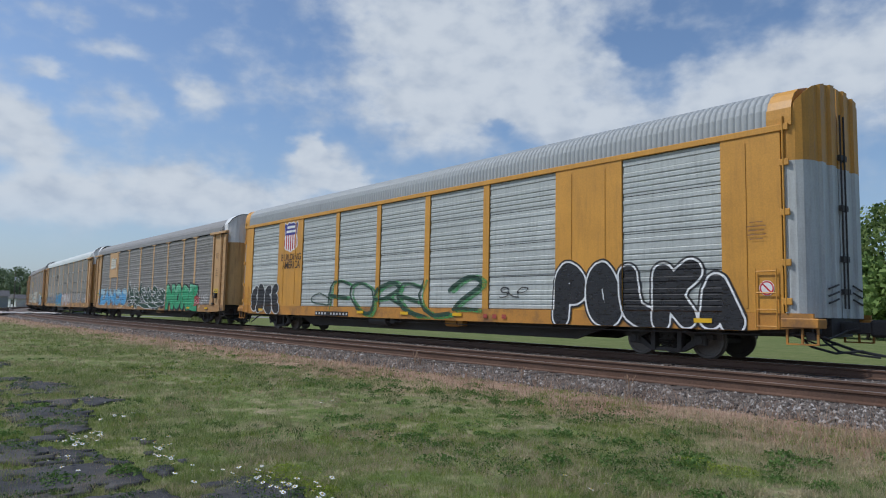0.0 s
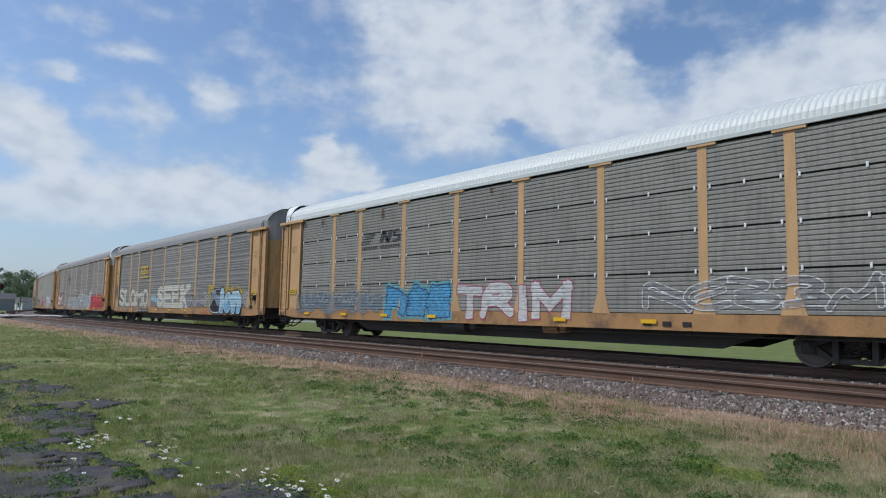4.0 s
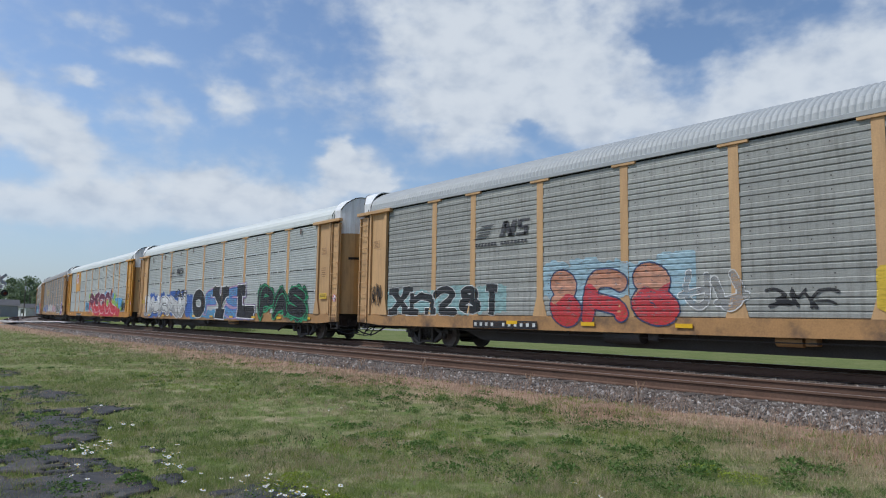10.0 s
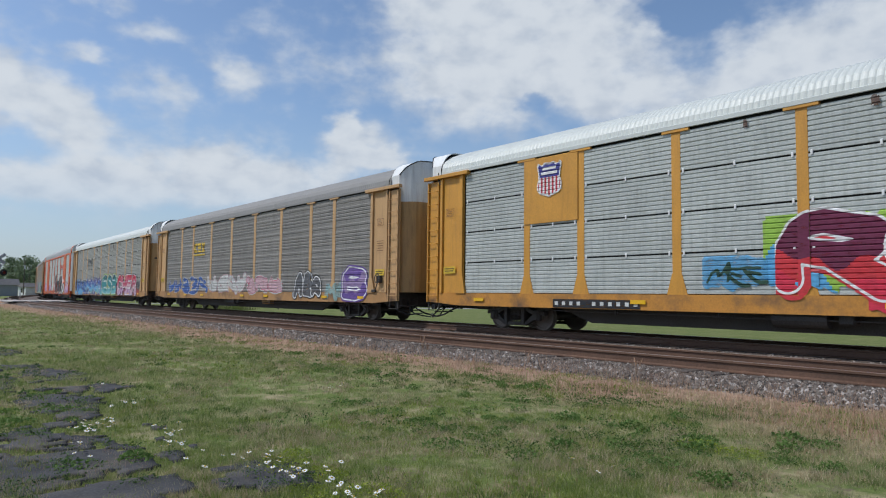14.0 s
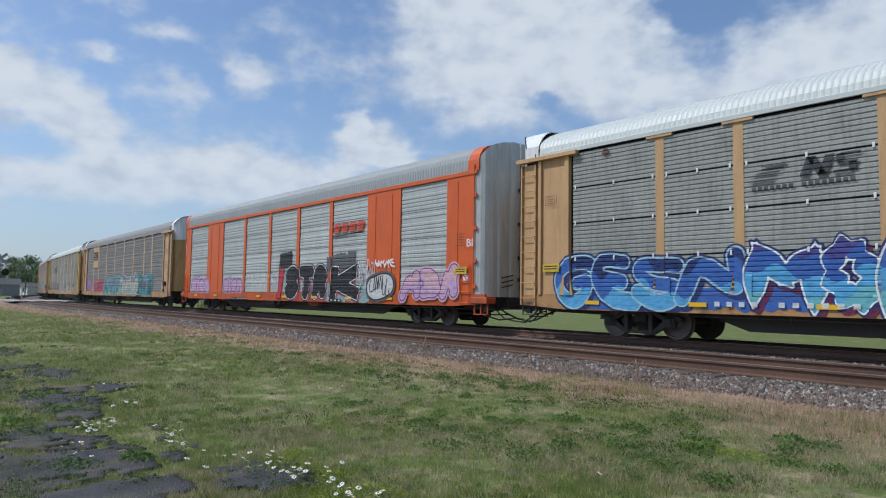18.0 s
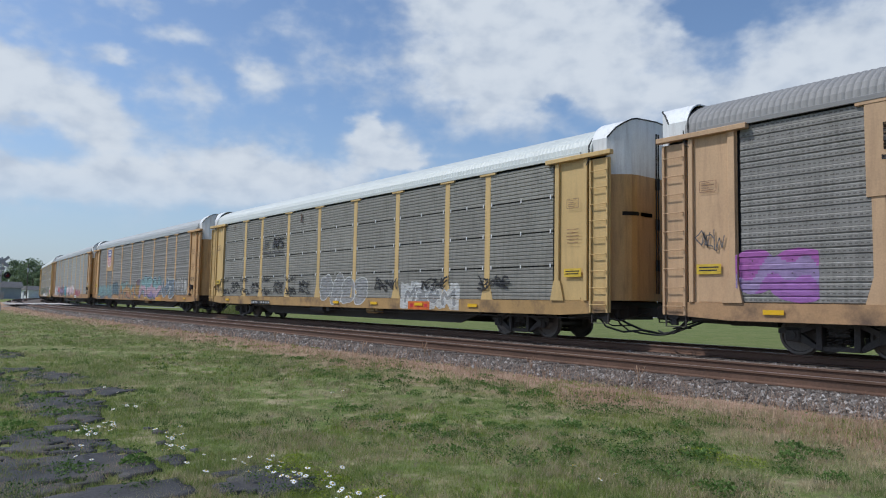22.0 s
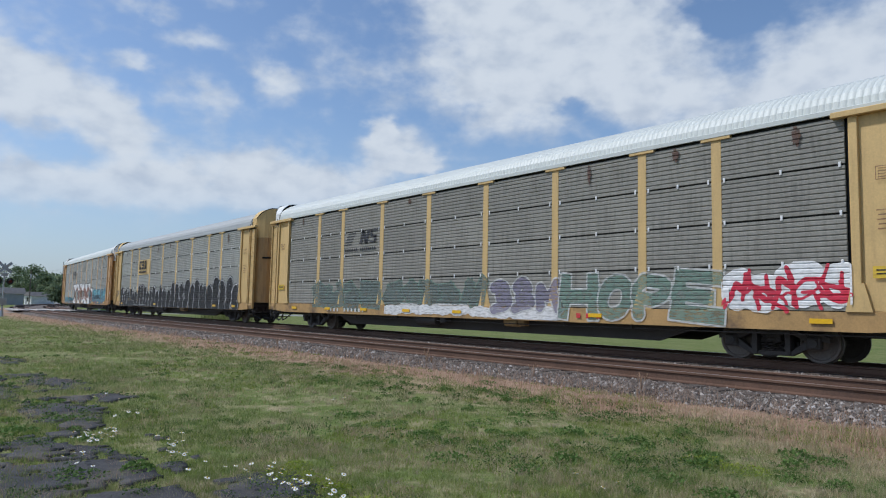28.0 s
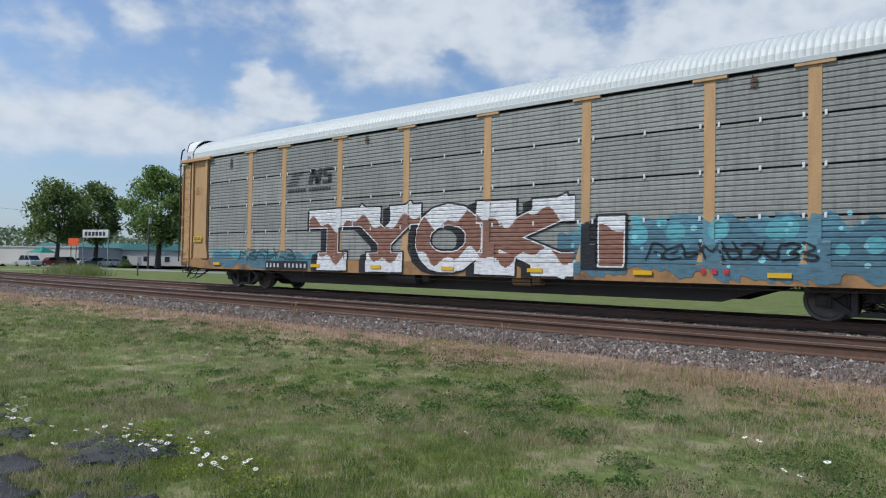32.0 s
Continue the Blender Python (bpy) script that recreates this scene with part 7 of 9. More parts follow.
def small_marks():
    """Reflectors along the sill, panel brackets, stencil blocks and signs at the ends."""
    bm = bmesh.new()
    box(bm, -0.22, -0.012, -0.05, 0.22, 0.0, 0.05)
    refl = mesh_of("reflector", bm, M["reflector"])
    bm = bmesh.new()
    box(bm, -0.026, -0.015, -0.055, 0.026, 0.0, 0.055, 0.006)
    brk = mesh_of("panel_bracket", bm, M["white"])
    bm = bmesh.new()
    rod(bm, (0, 0, 0), (0, -0.006, 0), 0.16, 20)
    disc = mesh_of("round_sign", bm, M["white"])
    bm = bmesh.new()
    for i in range(20):
        a, b = 2 * math.pi * i / 20, 2 * math.pi * (i + 1) / 20
        vs = [bm.verts.new((q * math.cos(w), -0.009, q * math.sin(w))) for q, w in ((0.15, a), (0.15, b), (0.12, b), (0.12, a))]
        bm.faces.new(vs)
    vs = [bm.verts.new(v) for v in ((-0.1, -0.009, 0.075), (-0.075, -0.009, 0.1), (0.1, -0.009, -0.075), (0.075, -0.009, -0.1))]
    bm.faces.new(vs)
    ring = mesh_of("red_ring", bm, paint(RED))
    for k, car in CARS.items():
        r = random.Random(k)
        xs = [-11.2, -8.2, -5.4, -2.6, 0.2, 3.0, 5.8, 8.6, 11.4]
        for i, x in enumerate(xs):
            if r.random() < 0.62:
                part("reflector", refl, None, car, m=pose(x, -SIDE - 0.075, SILL0 + 0.2))
        if KIND[k] == "as":
            hgt = (EAVE - 0.06 - SILL1) / 4
            for p in (*POSTS, 12.0, -12.0):
                for j in (1, 2, 3):
                    for dx in (-0.19, 0.19):
                        if abs(p + dx) < 12.0:
                            if dx > 0 and p < 11:
                                part("panel_bracket", brk, None, car, m=pose(p + (1.0 if p in (-9.2, 7.22) else 1.45), -SIDE - 0.025, SILL1 + j * hgt))
                            part("panel_bracket", brk, None, car, m=pose(p + dx, -SIDE - 0.025, SILL1 + j * hgt))
        # rust runs below the eave, and rows of bolt heads on the old panels
        for a, b in zip(EDGES, EDGES[1:]):
            if KIND[k] == "as" and r.random() < 0.45:
                cx = (a + b) / 2 + r.uniform(-0.4, 0.4)
                patch(k, cx - r.uniform(0.05, 0.12), cx + r.uniform(0.05, 0.14), 4.95 - r.uniform(0.25, 0.7), 4.94, (0.11, 0.06, 0.04), k, 0.5)
            if KIND[k] == "a":
                dots = []
                for row in range(4):
                    zr = SILL1 + RIB * (7 * row + 4.5)
                    for i in range(int((b - a - 0.4) / 0.42)):
                        xx = a + 0.35 + i * 0.42
                        dots.append(rect(xx - 0.014, xx + 0.014, zr - 0.014, zr + 0.014))
                        if i % 2 == 0:
                            dots.append(rect(xx - 0.014, xx + 0.014, zr + RIB * 2 - 0.014, zr + RIB * 2 + 0.014))
                lay(k, "bolt_row", [([d for d in dots if d[2][1] < EAVE - 0.1], (0.05, 0.04, 0.035))])
                LAYERS[k] -= 1
        x = 13.52 if KIND[k] != "b" else 12.84
        z = 1.75 if KIND[k] != "b" else 1.6
        if k in (1, 3, 7, 8, 18, 11):
            s = part("round_sign", disc, None, car, m=pose(x, -SIDE - (0.05 if KIND[k] == "b" else 0.04), z))
            part("red_ring", ring, None, s)
        for sx in (-1, 1):
            e = 12.65 * sx
            if KIND[k] == "b" and sx < 0:
                continue
            c = (0.20, 0.10, 0.05, 0.45)
            blk = []
            for i in range(5):
                w = r.uniform(0.14, 0.22)
                blk.append(rect(e - w, e + w, 3.0 - i * 0.09, 3.025 - i * 0.09))
            fr = ribbon([(e - 0.2, 3.85), (e + 0.2, 3.85), (e + 0.2, 3.6), (e - 0.2, 3.6), (e - 0.2, 3.85)], 0.018)
            bars = [rect(e - 0.16, e + r.uniform(0.02, 0.16), 3.80 - i * 0.055, 3.82 - i * 0.055) for i in range(4)]
            lay(k, "stencil_mark", [(([] if KIND[k] == "b" else fr + bars) + ([] if sx < 0 and KIND[k] != "b" else blk), c)])
            bar2 = [rect(e - 0.3, e + 0.3, 1.72, 1.95)]
            if r.random() < 0.7:
                lay(k, "yellow_label", [(bar2, GOLD)])
                lay(k, "label_mark", [([rect(e - 0.24, e + 0.24, 1.86, 1.89), rect(e - 0.24, e + 0.2, 1.79, 1.82)], BLACK)])


M["reflector"] = mat("yellow_reflector", (0.72, 0.42, 0.01), 0.3, vary=0.08)
small_marks()


# ---- ballast stones, grass, weeds, flowers ----
RNG = np.random.default_rng(5)


def island_mat(name, colours, patch_scale=0.6, patch=None, patch_amount=0.6, rough=0.8, trans=0.0, fine=None):
    """Small loose pieces: each takes one of the colours, with patches of another tone across the ground."""
    m = bpy.data.materials.new(name)
    m.use_nodes = True
    nt = m.node_tree
    N, K = nt.nodes.new, nt.links.new
    bs = nt.nodes["Principled BSDF"]
    bs.inputs["Roughness"].default_value = rough
    bs.inputs["Specular IOR Level"].default_value = 0.25
    ge, rp, co = N("ShaderNodeNewGeometry"), N("ShaderNodeValToRGB"), N("ShaderNodeTexCoord")
    el = rp.color_ramp.elements
    while len(el) < len(colours):
        el.new(0.5)
    for i, c in enumerate(colours):
        el[i].position, el[i].color = i / max(1, len(colours) - 1), (*c, 1)
    K(ge.outputs["Random Per Island"], rp.inputs["Fac"])
    col = rp.outputs["Color"]
    if patch:
        n, r, mx = N("ShaderNodeTexNoise"), N("ShaderNodeMapRange"), N("ShaderNodeMix")
        mx.data_type = "RGBA"
        n.inputs["Scale"].default_value, n.inputs["Detail"].default_value = patch_scale, 6
        n.inputs["Roughness"].default_value = 0.65
        r.inputs["From Min"].default_value, r.inputs["From Max"].default_value, r.inputs["To Max"].default_value = 0.46, 0.64, patch_amount
        K(co.outputs["Object"], n.inputs["Vector"]); K(n.outputs["Fac"], r.inputs["Value"])
        K(r.outputs[0], mx.inputs["Factor"]); K(col, mx.inputs["A"]); mx.inputs["B"].default_value = (*patch, 1)
        col = mx.outputs["Result"]
    if fine:
        n, r, mx = N("ShaderNodeTexNoise"), N("ShaderNodeMapRange"), N("ShaderNodeMix")
        mx.data_type = "RGBA"
        n.inputs["Scale"].default_value, n.inputs["Detail"].default_value = 3.6, 5
        r.inputs["From Min"].default_value, r.inputs["From Max"].default_value, r.inputs["To Max"].default_value = 0.45, 0.68, 0.8
        K(co.outputs["Object"], n.inputs["Vector"]); K(n.outputs["Fac"], r.inputs["Value"])
        K(r.outputs[0], mx.inputs["Factor"]); K(col, mx.inputs["A"]); mx.inputs["B"].default_value = (*fine, 1)
        col = mx.outputs["Result"]
    K(col, bs.inputs["Base Color"])
    if trans:
        bs.inputs["Transmission Weight"].default_value = 0.0
        tl, ms = N("ShaderNodeBsdfTranslucent"), N("ShaderNodeMixShader")
        ms.inputs[0].default_value = trans
        K(col, tl.inputs["Color"]); K(bs.outputs[0], ms.inputs[1]); K(tl.outputs[0], ms.inputs[2])
        K(ms.outputs[0], nt.nodes["Material Output"].inputs["Surface"])
    return m


def raw_mesh(name, verts, faces, material):
    """A mesh from arrays: verts (n, 3), faces (m, 3 or 4)."""
    me = bpy.data.meshes.new(name)
    n, m, w = len(verts), len(faces), faces.shape[1]
    me.vertices.add(n); me.loops.add(m * w); me.polygons.add(m)
    me.vertices.foreach_set("co", np.ascontiguousarray(verts, dtype=np.float32).ravel())
    me.loops.foreach_set("vertex_index", np.ascontiguousarray(faces, dtype=np.int32).ravel())
    me.polygons.foreach_set("loop_start", np.arange(0, m * w, w, dtype=np.int32))
    me.update(calc_edges=True)
    me.materials.append(material)
    return me


def smooth_noise(x, y, scale, seed):
    """Soft random field, 0 to 1."""
    g = np.random.default_rng(seed).random((64, 64))
    u, v = x * scale, y * scale
    i, j = np.floor(u).astype(int), np.floor(v).astype(int)
    a, b = u - i, v - j
    a, b = a * a * (3 - 2 * a), b * b * (3 - 2 * b)
    q = lambda p, r: g[p % 64, r % 64]
    return (q(i, j) * (1 - a) + q(i + 1, j) * a) * (1 - b) + (q(i, j + 1) * (1 - a) + q(i + 1, j + 1) * a) * b


def ground_np(y):
    t = np.clip((y - 4.0) / 5.0, 0, 1)
    return 0.07 * t * t * (3 - 2 * t)


def edge_np(x):
    """Northern edge of the old asphalt drive."""
    return 2.3 + 0.22 * np.sin(x * 0.9) + 0.12 * np.sin(x * 2.3 + 1) + 0.35 * np.clip((-8 - x) / 3, 0, 1) - 0.2 * np.clip((-13 - x) / 3, 0, 3)


def paved(x, y):
    """Where asphalt is left: ragged along its edge, broken through by turf in patches and along cracks."""
    d = edge_np(x) - y
    n = smooth_noise(x, y * 1.6, 1.0, 51) * 0.45 + smooth_noise(x, y, 2.9, 52) * 0.3 + smooth_noise(x, y, 7.3, 53) * 0.25
    crack = np.abs(smooth_noise(x, y * 1.7, 0.8, 54) - 0.5) < 0.02 + 0.11 * smooth_noise(x, y, 5, 55) * smooth_noise(x, y, 1.2, 59)
    return (y < -0.9) | (d + 1.3 * (0.5 - n) > 0.05) & (n < 0.485 + 0.05 * np.clip(d, 0, 1.5)) & ~crack


def build_drive():
    """A broken sheet of asphalt: small slabs are missing where turf has come through."""
    g = np.random.default_rng(9)
    xs = np.concatenate([np.arange(-60, -24, 0.3), np.arange(-24, 6, 0.07), np.arange(6, 40, 0.25)])
    ys = np.concatenate([np.arange(-5, -1.0, 0.5), np.arange(-1.0, 3.6, 0.07)])
    w, h = len(xs), len(ys)
    X, Y = np.meshgrid(xs, ys)
    X, Y = X + g.uniform(-0.026, 0.026, X.shape), Y + g.uniform(-0.026, 0.026, Y.shape)
    Z = 0.020 + 0.006 * smooth_noise(X, Y, 2.0, 60)
    v = np.stack([X, Y, Z], -1).reshape(-1, 3)
    cx, cy = (X[:-1, :-1] + X[1:, 1:]) / 2, (Y[:-1, :-1] + Y[1:, 1:]) / 2
    j, i = np.nonzero(paved(cx, cy))
    a = j * w + i
    f = np.stack([a, a + 1, a + 1 + w, a + w], 1)
    me = raw_mesh("asphalt_drive", v, f, M["asphalt"])
    bm = bmesh.new()
    bm.from_mesh(me)
    bmesh.ops.delete(bm, geom=[q for q in bm.verts if not q.link_faces], context="VERTS")
    edge = [e for e in bm.edges if len(e.link_faces) == 1]
    low = bmesh.ops.extrude_edge_only(bm, edges=edge)["geom"]
    for q in low:
        if isinstance(q, bmesh.types.BMVert):
            q.co.z = -0.03
    bm.to_mesh(me)
    bm.free()
    tagged(new("asphalt_drive", me), "old dark asphalt drive overgrown with weeds", "drive", kind="structure")


def blades(name, x, y, z, h, w, material, label, lean=0.45):
    """Single-triangle blades rooted at x, y, z."""
    n = len(x)
    a, b = RNG.uniform(0, 2 * np.pi, n), RNG.uniform(0, 2 * np.pi, n)
    ln = h * RNG.uniform(0.1, lean, n)
    v = np.empty((n, 3, 3))
    v[:, 0] = np.stack([x - w * np.cos(a), y - w * np.sin(a), z - 0.01], 1)
    v[:, 1] = np.stack([x + w * np.cos(a), y + w * np.sin(a), z - 0.01], 1)
    v[:, 2] = np.stack([x + ln * np.cos(b), y + ln * np.sin(b), z + h], 1)
    me = raw_mesh(name, v.reshape(-1, 3), np.arange(n * 3).reshape(-1, 3), material)
    return tagged(new(name, me), label, "grass", kind="stuff")


def scatter(n, r0, r1, seed):
    """Places over the lawn, thinning out with distance from the drive's end."""
    g = np.random.default_rng(seed)
    r = np.exp(g.uniform(np.log(r0), np.log(r1), n))
    a = np.radians(g.uniform(-92, 8, n))
    return r * np.sin(a), r * np.cos(a), r


def build_grass():
    x, y, r = scatter(1000000, 3.6, 70, 11)
    dry = np.clip((y - 6.9 + 2.6 * (smooth_noise(x, y, 0.8, 3) - 0.5) + 0.8 * (smooth_noise(x, y, 2.6, 4) - 0.5)) / 1.6, 0, 1)
    keep = (y < 9.9) & (RNG.random(len(x)) > dry * 0.93)
    bare = smooth_noise(x, y, 0.9, 8) * 0.6 + smooth_noise(x, y, 2.7, 9) * 0.4
    keep &= bare * 0.7 + 0.3 * smooth_noise(x, y, 7.0, 10) > 0.36 + 0.18 * RNG.random(len(x))
    keep &= ~paved(x, y) | (RNG.random(len(x)) < 3.2 * np.clip(smooth_noise(x, y, 4.5, 56) * 0.6 + smooth_noise(x, y, 1.5, 57) * 0.4 - 0.48, 0, 1))
    x, y, r, bare = x[keep], y[keep], r[keep], bare[keep]
    lush = np.clip(smooth_noise(x, y, 0.3, 35) * 0.7 + smooth_noise(x, y, 0.75, 31) * 0.6 - 0.12, 0.1, 1)
    k = np.clip(r / 9, 0.8, 5)
    clump = smooth_noise(x, y, 3.3, 33)
    tip = smooth_noise(x, y, 8.0, 34)
    h = (0.014 + 0.22 * lush * bare * clump * tip + 0.03 * RNG.random(len(x)) ** 2) * np.clip(k, 0.7, 1.4)
    blades("grass", x, y, ground_np(y) + 0.01, h, 0.0027 * k, M["grass"], "short patchy green grass on the verge", 1.0)
    # separate tufts of other grasses, yellow-green, dark and bleached
    for name, n, key, seed, tall, label in (("grass_tufts", 5200, "tuft_light", 61, 0.055, "yellow-green tufts in the grass"), ("grass_tufts", 4200, "tuft_dark", 62, 0.05, "dark green tufts in the grass"), ("grass_tufts", 9000, "tuft_straw", 63, 0.06, "bleached straw tufts in the grass")):
        g = np.random.default_rng(seed)
        cx, cy, cr = scatter(n * 3, 3.8, 45, seed)
        f = smooth_noise(cx, cy, 0.6, seed) * 0.6 + smooth_noise(cx, cy, 2.3, seed + 9) * 0.4
        ok = (f > 0.5 + 0.12 * g.random(len(cx))) & (cy < (9.5 if key != "tuft_dark" else 8.6)) & (~paved(cx, cy) | (g.random(len(cx)) < 0.12))
        cx, cy, cr = cx[ok][:n], cy[ok][:n], cr[ok][:n]
        m = 16
        size = np.repeat(g.uniform(0.4, 1.2, len(cx)), m)
        q = np.repeat(np.clip(cr / 8, 0.8, 4), m)
        x, y = np.repeat(cx, m) + g.normal(0, 0.05, len(size)) * size * np.sqrt(q), np.repeat(cy, m) + g.normal(0, 0.04, len(size)) * size
        blades(name, x, y, ground_np(y) + 0.01, tall * size * g.uniform(0.3, 1.1, len(size)), 0.0036 * q, M[key], label, 1.1)
    x, y, r = scatter(420000, 3.6, 90, 12)
    dry = np.clip((y - 6.7 + 2.6 * (smooth_noise(x, y, 0.8, 3) - 0.5) + 0.8 * (smooth_noise(x, y, 2.6, 4) - 0.5)) / 1.5, 0, 1)
    keep = (y < 10.15) & (RNG.random(len(x)) < dry * (0.35 + 0.65 * smooth_noise(x, y, 1.3, 40)))
    straw = smooth_noise(x, y, 1.1, 41) * 0.6 + smooth_noise(x, y, 3.0, 42) * 0.4
    keep |= (RNG.random(len(x)) < 1.5 * np.clip(straw - 0.5, 0, 1)) & (y < 9)
    keep |= paved(x, y) & (RNG.random(len(x)) < 3.0 * np.clip(smooth_noise(x, y, 3.5, 58) - 0.50, 0, 1))
    x, y, r = x[keep], y[keep], r[keep]
    k = np.clip(r / 9, 0.8, 5)
    tall = RNG.random(len(x)) ** 3
    blades("dry_grass", x, y, ground_np(y), (0.03 + 0.24 * tall) * (0.35 + 0.75 * (y > 7.5)), 0.0026 * k, M["dry_grass"], "dry tan grass along the foot of the ballast", 0.6)


def build_stones():
    g = np.random.default_rng(3)
    n = 120000
    r = np.exp(g.uniform(np.log(9.5), np.log(95), n * 3))
    a = np.radians(g.uniform(-90, 22, n * 3))
    x, y = r * np.sin(a), r * np.cos(a)
    bend = np.where(x < BEND_X, (BEND_X - x) ** 2 / (2 * BEND_R), 0)
    o = y - bend
    keep = ((o > 9.35) & (o < 10.6)) | ((o > 12.15) & (o < 15.3)) & (g.random(n * 3) < 0.7) | ((o > 10.7) & (o < 12.1) & (g.random(n * 3) < 0.4))
    keep &= ~((o < 9.7) & (g.random(n * 3) < 0.4))
    x, y, o, r = x[keep][:n], y[keep][:n], o[keep][:n], r[keep][:n]
    base = RAIL - 0.20
    z = np.interp(o, [9.4, 9.75, 10.1, 10.7, 13.8, 16, 18], [0.06, base - 0.10, base - 0.01, base, base - 0.02, base, base])
    s = (0.016 + 0.026 * g.random(len(x)) ** 2) * np.clip(r / 16, 1, 1.7)
    # each stone a broken lump: five uneven facets round a blunt top, its foot in the bed
    turn = np.linspace(0, 2 * np.pi, 5, endpoint=False)[None, :] + g.uniform(0, 6.28, (len(x), 1)) + g.normal(0, 0.25, (len(x), 5))
    wide = s[:, None] * g.uniform(0.7, 1.35, (len(x), 5))
    foot = np.stack([x[:, None] + wide * np.cos(turn), y[:, None] + wide * np.sin(turn), (z[:, None] - 0.35 * s[:, None]) + s[:, None] * g.uniform(-0.3, 0.45, (len(x), 5))], -1)
    top = np.stack([x + s * g.normal(0, 0.35, len(x)), y + s * g.normal(0, 0.35, len(x)), z + s * g.uniform(0.5, 1.1, len(x))], -1)[:, None]
    v = np.concatenate([foot, top], 1)
    f = np.array([(0, 1, 5), (1, 2, 5), (2, 3, 5), (3, 4, 5), (4, 0, 5)])
    faces = (f[None] + (np.arange(len(x)) * 6)[:, None, None]).reshape(-1, 3)
    me = raw_mesh("ballast_stones", v.reshape(-1, 3), faces, M["stone"])
    tagged(new("ballast_stones", me), "loose grey and brown crushed stones beside the rails", "stones", kind="stuff")


def leaf_mesh(name, n, spread, height, size, material, seed):
    """A low broad-leaved plant: n leaves on short stalks."""
    g = np.random.default_rng(seed)
    a, q = g.uniform(0, 6.28, n), np.sqrt(g.random(n)) * spread
    c = np.stack([q * np.cos(a), q * np.sin(a), height * (1 - (q / spread) ** 2 * 0.7) * g.uniform(0.25, 1, n)], 1)
    u = g.normal(0, 1, (n, 3)); u[:, 2] *= 0.5; u /= np.linalg.norm(u, axis=1)[:, None]
    w = np.cross(u, g.normal(0, 1, (n, 3))); w /= np.linalg.norm(w, axis=1)[:, None]
    s = size * g.uniform(0.6, 1.3, n)[:, None]
    v = np.stack([c - u * s, c + w * s * 0.45, c + u * s, c - w * s * 0.45], 1)
    return raw_mesh(name, v.reshape(-1, 3), np.arange(n * 4).reshape(-1, 4), material)


def build_weeds():
    kinds = [leaf_mesh("weed_plant", 150, 0.22, 0.13, 0.030, M["weed"], 1), leaf_mesh("weed_plant", 200, 0.32, 0.10, 0.028, M["weed"], 2), leaf_mesh("weed_plant", 110, 0.16, 0.16, 0.026, M["weed"], 3)]
    lime = [leaf_mesh("lime_weed", 420, 0.26, 0.08, 0.012, M["lime_weed"], 4), leaf_mesh("lime_weed", 300, 0.18, 0.07, 0.012, M["lime_weed"], 5)]
    g = random.Random(4)
    spots = [(-6.0, 5.8), (-5.2, 5.3), (-6.7, 6.5), (-4.6, 5.9), (-3.6, 4.6), (-2.6, 4.9), (-1.6, 5.6), (-0.9, 6.3), (-2.2, 7.0), (-7.6, 6.2), (-8.8, 7.4), (-10.2, 7.0), (-9.4, 8.0), (-7.2, 7.6), (-4.2, 7.2), (-3.2, 6.3), (-11.6, 6.9), (-14.0, 7.6), (-15.4, 7.0), (-18.5, 7.3), (-23.5, 8.8), (-12.8, 8.2), (-5.8, 4.6), (-7.0, 5.0), (-2.0, 4.2), (-0.4, 5.0), (0.3, 6.8), (-1.2, 7.8), (-7.4, 1.5), (-8.6, 1.4), (-9.6, 1.7), (-10.6, 1.2), (-6.6, 1.2), (-12.2, 1.6)]
    for _ in range(9):
        spots.append((g.uniform(-6.3, -3.0), g.uniform(4.7, 6.6)))
    for x, y in spots:
        for _ in range(6):
            px, py = x + g.gauss(0, 0.55), y + g.gauss(0, 0.4)
            ob = new("weed_plant", g.choice(kinds))
            s = 0.28 + 0.55 * g.random() ** 2
            ob.matrix_basis = pose(px, py, ground_z(px, py) + 0.005, 0, 0, g.uniform(0, 360)) @ Matrix.Diagonal((s, s, s * g.uniform(0.7, 1.2), 1))
            tagged(ob, "low broad-leaved green weed in the grass", "weed", "weeds in the lawn")
    for x, y in ((-5.45, 2.75), (-5.15, 2.6), (-4.85, 2.75), (-4.6, 2.55), (-5.0, 2.95), (-5.7, 2.95), (-4.1, 2.75), (-4.3, 2.45), (-3.6, 6.0), (-3.2, 6.1), (-3.75, 2.6)):
        ob = new("lime_weed", g.choice(lime))
        s = g.uniform(0.6, 1.1)
        ob.matrix_basis = pose(x + g.uniform(-0.1, 0.1), y + g.uniform(-0.1, 0.1), ground_z(x, y) + 0.005, 0, 0, g.uniform(0, 360)) @ Matrix.Diagonal((s, s, s, 1))
        tagged(ob, "bright yellow-green weed at the edge of the drive", "weed", "yellow-green weeds")
    # daisies
    bm = bmesh.new()
    for i in range(11):
        a = 2 * math.pi * i / 11
        ca, sa = math.cos(a), math.sin(a)
        vs = [bm.verts.new(v) for v in ((0.004 * ca, 0.004 * sa, 0), (0.013 * ca - 0.0045 * sa, 0.013 * sa + 0.0045 * ca, 0.002), (0.021 * ca, 0.021 * sa, -0.001), (0.013 * ca + 0.0045 * sa, 0.013 * sa - 0.0045 * ca, 0.002))]
        bm.faces.new(vs)
    petals = mesh_of("petals", bm, M["petal"])
    bm = bmesh.new()
    bmesh.ops.create_uvsphere(bm, u_segments=8, v_segments=4, radius=0.006, matrix=Matrix.Translation((0, 0, 0.002)))
    eye = mesh_of("flower_eye", bm, M["flower_eye"])
    bm = bmesh.new()
    rod(bm, (0, 0, -0.1), (0, 0, 0), 0.0015, 4)
